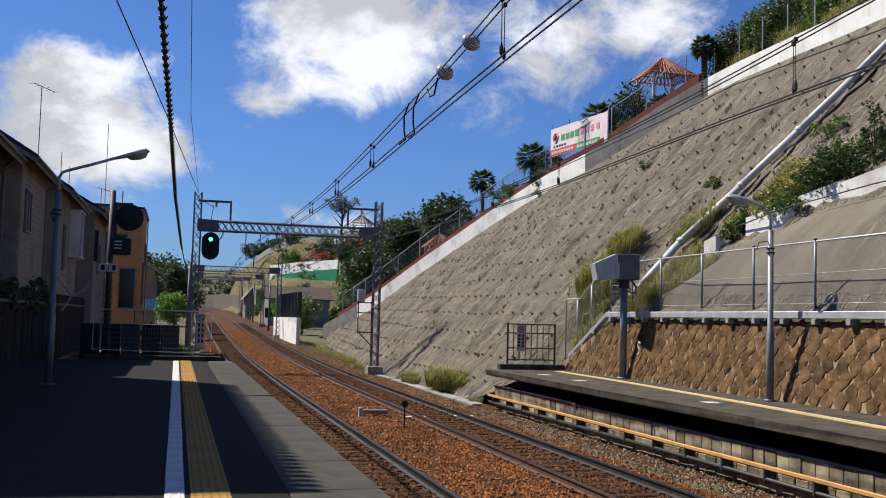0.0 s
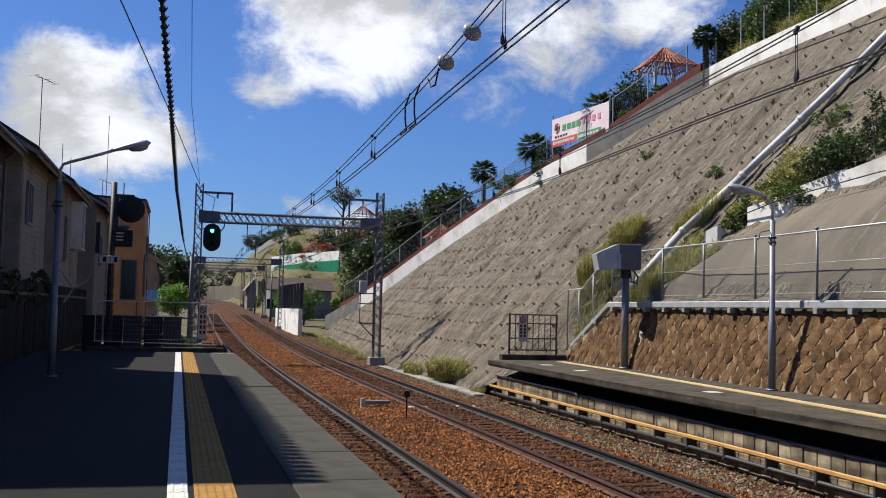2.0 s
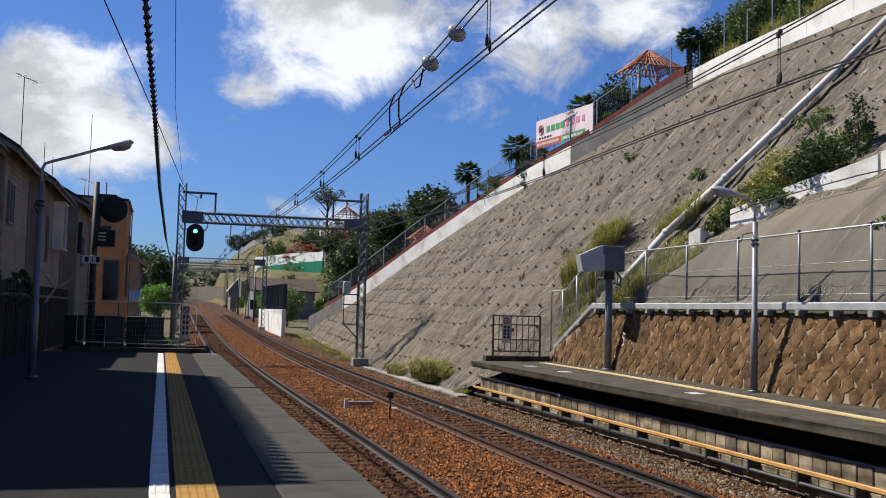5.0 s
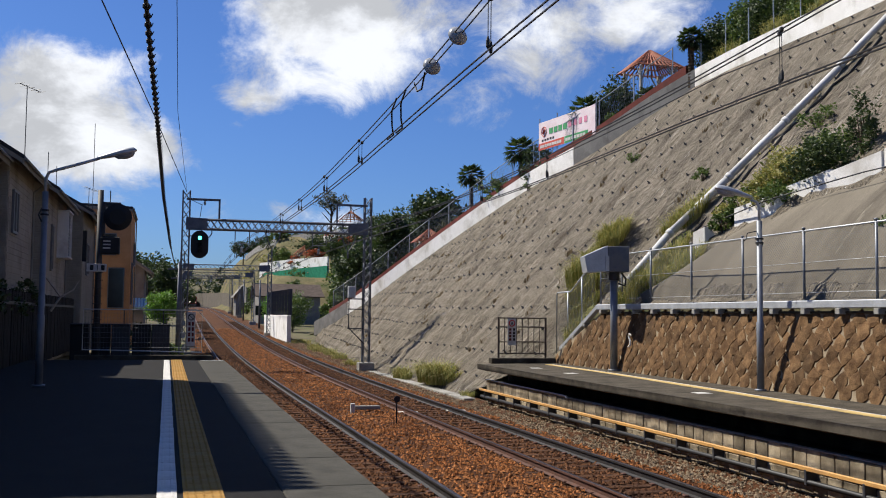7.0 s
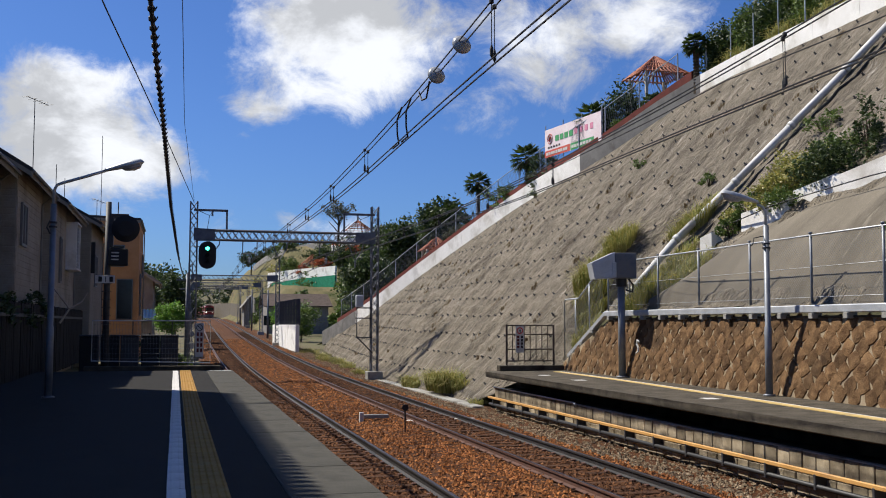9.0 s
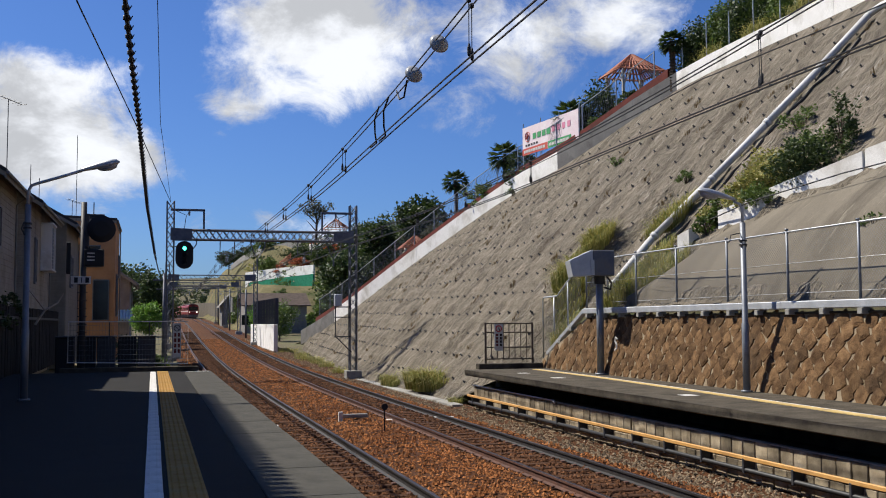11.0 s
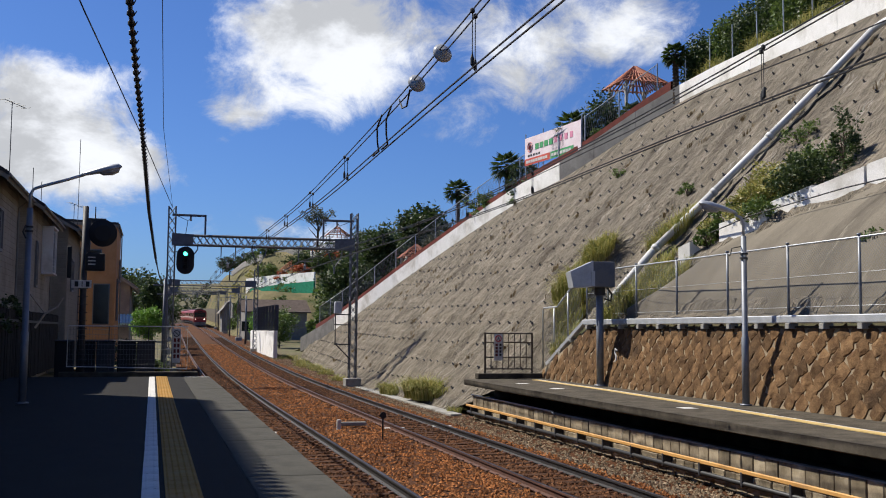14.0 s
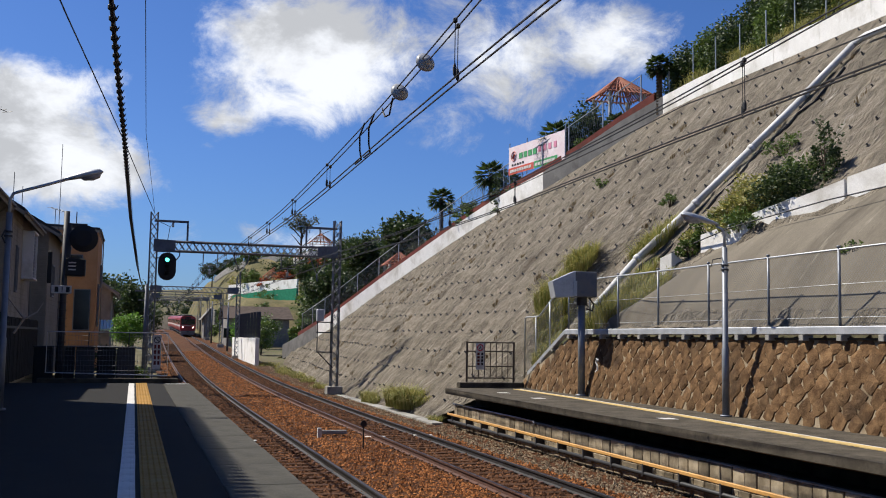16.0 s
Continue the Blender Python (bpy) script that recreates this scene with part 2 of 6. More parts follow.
ORANGEPIPE = surface("ochre painted conduit", (0.475, 0.247, 0.0665), (0.57, 0.3135, 0.095), 3, 0.6, 0.1, 60, c3=(0.285, 0.152, 0.057), spots=1.2)
BLOCK = surface("grey brown concrete block", (0.22, 0.178, 0.118), (0.35, 0.292, 0.205), 3, 0.92, 0.4, 60, c3=(0.09, 0.072, 0.05), spots=1.3, vary=0.4)
STONE = surface("brown rough stone", (0.082, 0.045, 0.021), (0.18, 0.108, 0.054), 3.5, 0.93, 0.8, 25, c3=(0.05, 0.032, 0.019), spots=0.8, vary=0.3, depth=0.03)
MORTAR = surface("pale mortar", (0.22, 0.17, 0.11), (0.31, 0.25, 0.17), 3, 0.95, 0.4, 60, c3=(0.12, 0.085, 0.05), spots=0.8)
SOIL = surface("dry soil and weeds", (0.1088, 0.0884, 0.0544), (0.136, 0.1292, 0.068), 0.6, 0.95, 0.6, 12, c3=(0.0544, 0.068, 0.0238), spots=0.15, depth=0.05)
REDROAD = surface("red brown kerb paint", (0.12, 0.034, 0.027), (0.17, 0.05, 0.038), 1.5, 0.85, 0.1, 40, c3=(0.08, 0.035, 0.028))
GRASS = leafy("sunburnt grass", (0.17, 0.2, 0.04), (0.42, 0.36, 0.12))
GREEN = leafy("green leaves", (0.045, 0.0825, 0.015), (0.1275, 0.18, 0.0375))
DARKGREEN = leafy("dark green leaves", (0.0188, 0.0375, 0.009), (0.06, 0.09, 0.0225))
LIME = leafy("bright green leaves", (0.096, 0.208, 0.024), (0.176, 0.32, 0.048))
OLIVE = leafy("grey olive leaves", (0.0612, 0.068, 0.0408), (0.1088, 0.1156, 0.068))
FLOWER = leafy("orange red blossoms", (0.304, 0.064, 0.028), (0.4, 0.128, 0.048))
BARK = surface("bark", (0.0612, 0.0442, 0.0306), (0.102, 0.0782, 0.0544), 6, 0.95, 0.8, 40, streak=(3, 3, 0.6))


# ---- mesh helpers ----
class Build:
    """Collects vertices and faces for one mesh."""

    def __init__(self):
        self.v, self.f = [], []

    def add(self, verts, faces):
        n = len(self.v)
        self.v.extend(tuple(p) for p in verts)
        self.f.extend(tuple(i + n for i in q) for q in faces)
        return self

    def box(self, x0, x1, y0, y1, z0, z1, bev=0.0, m=None):
        cx, cy, cz = (x0 + x1) / 2, (y0 + y1) / 2, (z0 + z1) / 2
        hx, hy, hz = abs(x1 - x0) / 2, abs(y1 - y0) / 2, abs(z1 - z0) / 2
        if bev <= 0:
            vs = [(cx + i * hx, cy + j * hy, cz + k * hz) for i in (-1, 1) for j in (-1, 1) for k in (-1, 1)]
            fs = [(0, 1, 3, 2), (4, 6, 7, 5), (0, 4, 5, 1), (2, 3, 7, 6), (0, 2, 6, 4), (1, 5, 7, 3)]
        else:
            bm = bmesh.new()
            bmesh.ops.create_cube(bm, size=1.0)
            bmesh.ops.scale(bm, vec=(2 * hx, 2 * hy, 2 * hz), verts=bm.verts)
            bmesh.ops.bevel(bm, geom=bm.edges[:], offset=bev, segments=1, affect="EDGES")
            vs = [(v.co.x + cx, v.co.y + cy, v.co.z + cz) for v in bm.verts]
            bm.verts.index_update()
            fs = [tuple(v.index for v in q.verts) for q in bm.faces]
            bm.free()
        if m is not None:
            vs = [m @ Vector(p) for p in vs]
        return self.add(vs, fs)

    def tube(self, pts, r, n=8, cap=True):
        """A round bar along points; r one radius or one for each point."""
        pts = [Vector(p) for p in pts]
        rs = r if isinstance(r, (list, tuple)) else [r] * len(pts)
        base = len(self.v)
        side = None
        for i, p in enumerate(pts):
            d = (pts[min(i + 1, len(pts) - 1)] - pts[max(i - 1, 0)]).normalized()
            if side is None:
                side = d.cross(Vector((0, 0, 1)) if abs(d.z) < 0.9 else Vector((1, 0, 0))).normalized()
            side = (side - d * side.dot(d)).normalized()
            up = d.cross(side)
            for k in range(n):
                a = 2 * math.pi * k / n
                self.v.append(tuple(p + (side * math.cos(a) + up * math.sin(a)) * rs[i]))
        for i in range(len(pts) - 1):
            for k in range(n):
                a, b = base + i * n + k, base + i * n + (k + 1) % n
                self.f.append((a, b, b + n, a + n))
        if cap:
            self.f.append(tuple(base + k for k in reversed(range(n))))
            self.f.append(tuple(base + (len(pts) - 1) * n + k for k in range(n)))
        return self

    def lathe(self, prof, n=16, m=None):
        """Radius and height pairs turned about z."""
        base = len(self.v)
        for r, z in prof:
            for k in range(n):
                a = 2 * math.pi * k / n
                p = Vector((r * math.cos(a), r * math.sin(a), z))
                self.v.append(tuple(m @ p if m is not None else p))
        for i in range(len(prof) - 1):
            for k in range(n):
                a, b = base + i * n + k, base + i * n + (k + 1) % n
                self.f.append((a, b, b + n, a + n))
        self.f.append(tuple(base + k for k in reversed(range(n))))
        self.f.append(tuple(base + (len(prof) - 1) * n + k for k in range(n)))
        return self

    def prism(self, outline, depth, m):
        """An outline in x, z pushed along y by depth, then placed by m."""
        n = len(outline)
        vs = [m @ Vector((x, 0, z)) for x, z in outline] + [m @ Vector((x, depth, z)) for x, z in outline]
        fs = [tuple(range(n)), tuple(reversed(range(n, 2 * n)))]
        fs += [(i, i + n, (i + 1) % n + n, (i + 1) % n) for i in range(n)]
        return self.add(vs, fs)

    def grid(self, rows):
        """A sheet through rows of points."""
        n = len(rows[0])
        base = len(self.v)
        for r in rows:
            self.v.extend(tuple(p) for p in r)
        for i in range(len(rows) - 1):
            for k in range(n - 1):
                a = base + i * n + k
                self.f.append((a, a + 1, a + n + 1, a + n))
        return self

    def mesh(self, name, material, smooth=False):
        me = bpy.data.meshes.new(name)
        me.from_pydata(self.v, [], self.f)
        me.materials.append(material)
        if smooth:
            me.polygons.foreach_set("use_smooth", [True] * len(me.polygons))
        me.update()
        return me


def part(name, b, material, parent=None, label="", smooth=False):
    ob = new(name, b.mesh(name, material, smooth) if isinstance(b, Build) else b)
    ob.parent = parent
    if label:
        tagged(ob, label)
    return ob


def thing(name, at, label, category, group="", kind="", turn=0):
    ob = new(name)
    ob.empty_display_size = 0.2
    ob.matrix_basis = pose(*at, 0, 0, turn)
    return tagged(ob, label, category, group, kind)


def solid(name, b, material, label, category="", kind="structure", smooth=False, group=""):
    ob = part(name, b, material, None, "", smooth)
    return tagged(ob, label, category, group, kind)


# ---- the lie of the line ----
YS = [-60, 50, 70, 100, 150, 195, 224, 252, 290, 330, 366, 400, 450, 520, 660]
SS = [0, 0, 0.08, 0.35, 1.1, 1.77, 2.1, 2.65, 3.05, 2.5, 1.0, -2.0, -9.0, -22.0, -60.0]
ZS = [-1.1, -1.1, -0.9, -0.35, 0.7, 1.6, 2.1, 2.55, 3.2, 3.6, 3.85, 4.0, 4.2, 4.4, 4.6]
TRACK1, TRACK2, GAUGE = 3.72, 7.82, 1.435


def glide(y, vals):
    """Smooth reading of a table over y."""
    return float(np.mean([np.interp(y + d, YS, vals) for d in (-12, -6, 0, 6, 12)]))


def shift(y):
    return glide(y, SS) if y > 38 else 0.0


def level(y):
    return glide(y, ZS) if y > 38 else -1.1


# ---- ground, line and platforms ----
def build_ground():
    b = Build()
    xs = [-2500, -900, -300, -120, -60, -30, -16, -9, -5, -1, 2.1, 6, 10.9, 12, 14, 20, 35, 60, 120, 300, 900, 2500]
    ys = [-2500, -600, -100, -20, 0, 20, 40, 55, 70, 85, 100, 120, 150, 180, 210, 250, 290, 340, 400, 480, 600, 900, 1600, 2600]
    rows = []
    for y in ys:
        s, z = shift(y), level(y)
        rows.append([(x + (s if -60 < x < 60 else 0), y, z - 0.42 - (0.5 if y > 700 else 0)) for x in xs])
    solid("ground", b.grid(rows), SOIL, "dry soil and weeds beside the railway line", "ground")


def bed_height(x, y):
    """Top of the ballast beside and between the tracks, below rail top."""
    h = -0.2
    near = min(abs(x - TRACK1), abs(x - TRACK2))
    if near > 0.85:
        h += 0.03 * min(1, (near - 0.85) / 0.3)
    if x < 2.9:
        h -= 0.1 * min(1, (2.9 - x) / 0.6)
    if x > 9.3:
        h -= 0.12 * min(1, (x - 9.3) / 0.8)
    d = abs(x - 5.73)
    if d < 0.75:
        h += 0.05 * (1 - d / 0.75)
    return h + 0.025 * noise.noise((x * 1.7, y * 1.7, 0)) + 0.02 * noise.noise((x * 5, y * 5, 3))


def build_bed():
    b = Build()
    xs = np.linspace(1.6, 11.4, 50)
    ys = list(np.arange(4, 40, 0.35)) + list(np.arange(40, 120, 1.5)) + list(np.arange(120, 660, 6))
    rows = []
    for y in ys:
        s, z = shift(y), level(y)
        rows.append([(x + s, y, z + bed_height(x, y)) for x in xs])
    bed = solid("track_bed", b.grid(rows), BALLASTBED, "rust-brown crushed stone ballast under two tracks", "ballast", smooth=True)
    rng = np.random.default_rng(4)
    for name, material, label, count, lo, hi, inside in (
            ("ballast_stones", BALLAST, "loose rust-brown ballast stones beside the tracks", 46000, 1.9, 9.5, False),
            ("ballast_stones", BALLASTBROWN, "soiled dark brown ballast stones between the rails", 46000, 1.9, 9.5, True),
            ("ballast_stones", BALLASTGREY, "loose grey-beige ballast stones at the platform foot", 9000, 9.3, 11.3, False)):
        st = Build()
        ys2 = 7.5 * np.exp(rng.random(count) * math.log(120 / 7.5))
        xs2 = lo + rng.random(count) * (hi - lo)
        sz = (0.022 + 0.028 * rng.random(count)) * (1 + ys2 / 200)
        sq = rng.random((count, 6)) * 0.6 + 0.7
        ang = rng.random(count) * 6.283
        for x, y, r, q, a in zip(xs2, ys2, sz, sq, ang):
            if (min(abs(x - TRACK1), abs(x - TRACK2)) < 0.82) != inside:
                continue
            on_sleeper = ((y % 0.6) < 0.24) and (abs(x - TRACK1) < 0.95 or abs(x - TRACK2) < 0.95)
            if on_sleeper and (int(a * 1000) % 10) > 1:
                continue
            z = level(y) + bed_height(x, y) + r * 0.35
            x += shift(y)
            c, s = math.cos(a) * r, math.sin(a) * r
            n = len(st.v)
            st.v += [(x + c * q[0], y + s * q[0], z), (x - s * q[1], y + c * q[1], z + r * 0.2), (x - c * q[2], y - s * q[2], z), (x + s * q[3], y - c * q[3], z - r * 0.2),
                     (x + c * 0.2, y + s * 0.2, z + r * 0.8 * q[4]), (x, y, z - r)]
            st.f += [(n, n + 1, n + 4), (n + 1, n + 2, n + 4), (n + 2, n + 3, n + 4), (n + 3, n, n + 4)]
        solid(name, st, material, label, "ballast", "stuff")


def line_points(x, y0, y1, dz=0.0):
    ys = [y0]
    while ys[-1] < y1:
        ys.append(min(ys[-1] + (4 if ys[-1] < 200 else 8), y1))
    return [Vector((x + shift(y), y, level(y) + dz)) for y in ys]


def sweep(prof, pts):
    b = Build()
    n = len(prof)
    for i, p in enumerate(pts):
        d = (pts[min(i + 1, len(pts) - 1)] - pts[max(i - 1, 0)])
        side = Vector((d.y, -d.x, 0)).normalized()
        b.v += [tuple(p + side * u + Vector((0, 0, w))) for u, w in prof]
    for i in range(len(pts) - 1):
        for k in range(n):
            a, c = i * n + k, i * n + (k + 1) % n
            b.f.append((a, c, c + n, a + n))
    b.f.append(tuple(range(n)))
    return b


RAIL = [(-0.073, -0.172), (0.073, -0.172), (0.073, -0.158), (0.012, -0.138), (0.01, -0.052), (0.036, -0.04), (0.036, -0.004), (-0.036, -0.004), (-0.036, -0.04), (-0.01, -0.052), (-0.012, -0.138), (-0.073, -0.158)]


def build_tracks():
    sl = Build()
    sl.box(-1.2, 1.2, -0.11, 0.11, -0.13, 0.0, 0.015)
    sleeper = sl.mesh("sleeper", SLEEPER)
    clip = Build()
    for s in (-1, 1):
        for k in (-1, 1):
            clip.box(s * 0.7175 + k * 0.1 - 0.045, s * 0.7175 + k * 0.1 + 0.045, -0.06, 0.06, 0.0, 0.035, 0.01)
    fast = clip.mesh("rail_fastening", RAILSIDE)
    for c, label in ((TRACK1, "railway track with brown sleepers beside the asphalt platform"), (TRACK2, "railway track with brown sleepers beside the walled platform")):
        t = thing("railway_track", (0, 0, 0), label, "railway track", "railway tracks", "structure")
        for s in (-1, 1):
            # picks the right-hand rails, which get the black colour
            worn = s > 0
            rail = part("rail", sweep(RAIL, line_points(c + s * 0.7525, -20, 640)), RAILBLACK if worn else RAILSIDE, t, "black steel rail" if worn else "rusty steel rail")
            part("rail_head", sweep([(-0.024, -0.004), (0.024, -0.004), (0.02, 0.0), (-0.02, 0.0)], line_points(c + s * 0.7525, -20, 640)), RAILTOP, rail, "wheel-polished rail head")
        y = 6.0
        k = 0
        while y < 150:
            ob = part("sleeper", sleeper, None, t)
            ob.matrix_basis = pose(c + shift(y), y, level(y) - 0.174, 0, 0, random.uniform(-0.6, 0.6))
            if y < 45:
                f = part("rail_fastening", fast, None, ob)
            y += 0.6
            k += 1


def build_platform_near():
    b = Build()
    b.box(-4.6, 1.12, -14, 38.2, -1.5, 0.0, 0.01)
    p = solid("platform_asphalt", b, ASPHALT, "worn asphalt platform surface, darkened for its shade", "platform")
    cop = thing("platform_coping", (0, 0, 0), "grey concrete platform edge slabs", "platform edge", kind="structure")
    c = Build()
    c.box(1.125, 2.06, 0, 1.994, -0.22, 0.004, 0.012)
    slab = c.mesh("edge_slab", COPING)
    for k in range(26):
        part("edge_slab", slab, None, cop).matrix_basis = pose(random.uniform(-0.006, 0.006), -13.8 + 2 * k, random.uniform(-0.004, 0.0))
    c = Build()
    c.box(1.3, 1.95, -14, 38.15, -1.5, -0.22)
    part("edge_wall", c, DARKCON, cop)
    # white line of blocks, then the yellow tactile strip
    w = Build()
    w.box(-0.092, 0.092, -0.295, 0.295, 0, 0.012, 0.004)
    for x in (-0.045, 0.045):
        w.box(x - 0.012, x + 0.012, -0.28, 0.28, 0.012, 0.017, 0.002)
    wm = w.mesh("line_block", WHITEPAINT)
    line = thing("platform_line", (0.055, 0, 0.002), "worn white painted line blocks along the platform", "platform line", kind="structure")
    y = 6.3
    while y < 38.1:
        part("line_block", wm, None, line).matrix_basis = pose(random.uniform(-0.004, 0.004), y, 0)
        y += 0.6
    tb = Build()
    tb.box(-0.185, 0.185, -0.148, 0.148, 0, 0.012, 0.004)
    for i in range(5):
        for j in range(4):
            x, yy = -0.148 + i * 0.074, -0.11 + j * 0.0735
            n = len(tb.v)
            tb.v += [(x - 0.016, yy - 0.016, 0.012), (x + 0.016, yy - 0.016, 0.012), (x + 0.016, yy + 0.016, 0.012), (x - 0.016, yy + 0.016, 0.012), (x, yy, 0.021)]
            tb.f += [(n, n + 1, n + 4), (n + 1, n + 2, n + 4), (n + 2, n + 3, n + 4), (n + 3, n, n + 4)]
    tm = tb.mesh("tactile_block", YELLOW)
    strip = thing("tactile_strip", (0.385, 0, 0.002), "worn yellow tactile paving strip on the platform", "tactile paving", kind="structure")
    y = 6.15
    while y < 38.0:
        part("tactile_block", tm, None, strip).matrix_basis = pose(0, y, 0, 0, 0, random.uniform(-0.5, 0.5))
        y += 0.3
    e = Build()
    e.box(1.2, 2.0, 37.6, 37.75, 0.004, 0.009)
    solid("painted_mark", e, WHITEPAINT, "white painted mark at the platform end", "marking")


def build_platform_far():
    b = Build()
    # the recess under the lip is deepened so that its shade turns black
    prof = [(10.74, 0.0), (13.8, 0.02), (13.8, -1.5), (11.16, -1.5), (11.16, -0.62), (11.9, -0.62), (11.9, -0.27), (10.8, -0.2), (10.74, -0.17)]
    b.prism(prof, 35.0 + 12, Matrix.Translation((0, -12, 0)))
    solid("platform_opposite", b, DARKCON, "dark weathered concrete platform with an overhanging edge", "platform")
    def strip(name, near, far, top, material, label):
        b = Build()
        rows = []
        for y in np.arange(-12, 34.5, 1.0):
            x = float(np.interp(y, [-12, 5, 15.5, 21, 28.5, 34.4], [11.6, 11.7, 12.1, 12.5, 12.95, 13.05]))
            rows.append([(x + near, y, 0.005), (x + near, y, top), (x + far, y, top), (x + far, y, 0.005)])
        solid(name, b.grid(rows), material, label, "platform line")
    strip("yellow_line", -0.11, 0.11, 0.026, YELLOWLINE, "faded yellow strip along the opposite platform")
    strip("white_edge_line", 0.115, 0.175, 0.025, WHITEPAINT, "thin white line beside the yellow strip")
    mk = Build()
    for y in (20.8, 28.6, 31.6):
        mk.box(11.6, 11.95, y, y + 0.4, 0.008, 0.0135)
    solid("painted_marks", mk, WHITEPAINT, "small white painted door marks on the platform", "marking")
    # block wall under the edge
    wall = thing("platform_wall", (11.08, 0, 0), "grey-brown concrete block wall under the platform edge", "wall", kind="structure")
    back = Build()
    back.box(0.03, 0.07, 2, 34.9, -1.6, -0.6)
    part("mortar", back, DARKCON, wall)
    bl = Build()
    bl.box(-0.06, 0.04, -0.192, 0.192, -0.19, 0.19, 0.012)
    bm1 = bl.mesh("block", BLOCK)
    i = 0
    for k, z in enumerate((-0.79, -1.19, -1.59)):
        y = 9.0 + 0.2 * (k % 2)
        while y < 34.7:
            part("block", bm1, None, wall).matrix_basis = pose(random.uniform(-0.012, 0.012), y, z, 0, 0, random.uniform(-1.5, 1.5))
            y += 0.4
    cap = Build()
    cap.box(-0.05, 0.09, 2, 34.9, -0.6, -0.575, 0.006)
    part("cap_course", cap, CONCRETE, wall, "crumbling pale mortar cap")
    ledge = Build()
    ledge.tube([(10.98, 27.2, -0.535), (10.98, 34.8, -0.535)], 0.022)
    ledge.tube([(10.98, 27.2, -0.535), (10.98, 27.1, -0.6)], 0.035)
    solid("thin_conduit", ledge, GALV, "thin pale conduit under the platform edge", "conduit", "", smooth=True)
    rail = thing("cable_rail", (10.82, 0, 0), "ochre painted cable rail on brackets along the platform wall", "cable rail")
    r = Build()
    r.box(-0.03, 0.03, 5, 34.9, -0.93, -0.85, 0.012)
    part("rail", r, ORANGEPIPE, rail, "ochre painted rail")
    lo = Build()
    lo.tube([(0.02, 5, -1.12), (0.02, 34.8, -1.12)], 0.05)
    part("cable", lo, CABLE, rail, "black cable", True)
    br = Build()
    br.box(-0.035, 0.22, -0.035, 0.035, -1.18, -0.9, 0.01)
    brm = br.mesh("bracket", DARKSTEEL)
    y = 9.5
    while y < 34.8:
        part("bracket", brm, None, rail).matrix_basis = pose(0, y, 0)
        y += 1.55


# ---- the sprayed slope ----
def top_height(y):
    return float(np.mean([np.interp(y + d, [-40, 33, 46, 48, 54, 61.4, 67.2, 77, 81, 88, 96], [14.0, 13.9, 13.7, 12.9, 10.7, 9.9, 8.3, 4.9, 2.9, 1.1, -0.3]) for d in (-1.5, 0, 1.5)]))


def foot(y):
    """Where the slope begins: x and z."""
    if y < 32.3:
        return 14.25, 2.12
    if y < 36.0:
        k = (y - 32.3) / 3.7
        return 14.25 - 0.05 * k, 2.12 - 1.9 * k
    if y < 38:
        k = (y - 36.0) / 2
        return 14.2 - 3.2 * k, 0.2 - 1.5 * k
    x = 11.0 + max(0, y - 58) * 0.055 + shift(y) * 0.4
    return x, level(y) - 0.25


def slope_bulge(y, z):
    """Ripples that run askew down the sprayed face."""
    k = 0.13 * noise.noise((y * 0.35, z * 0.12, 1.0)) + 0.13 * noise.noise((y * 1.0 + 0.25 * z, z * 0.22, 5.0))
    row = ((z - level(y) - 0.5 + 0.12 * noise.noise((y * 0.3, z, 3.0))) / 0.88) % 1.0
    k += 0.07 * max(0.0, 1.0 - abs(row - 0.5) / 0.16)
    return k + 0.1 * noise.noise((y * 2.2 + 0.5 * z, z * 0.9, 9.0)) + 0.05 * noise.noise((y * 4.2 + z, z * 3.2, 13.0))


def slope_point(y, u, proud=0.0):
    fx, fz = foot(y)
    zt = top_height(y)
    tx = zt + 12.1 + max(0, y - 58) * 0.03
    x, z = fx + (tx - fx) * u, fz + (zt - fz) * u
    k = slope_bulge(y, z) * min(1, (1 - u) * 6) + proud
    return Vector((x - 0.7 * k, y, z + 0.7 * k))


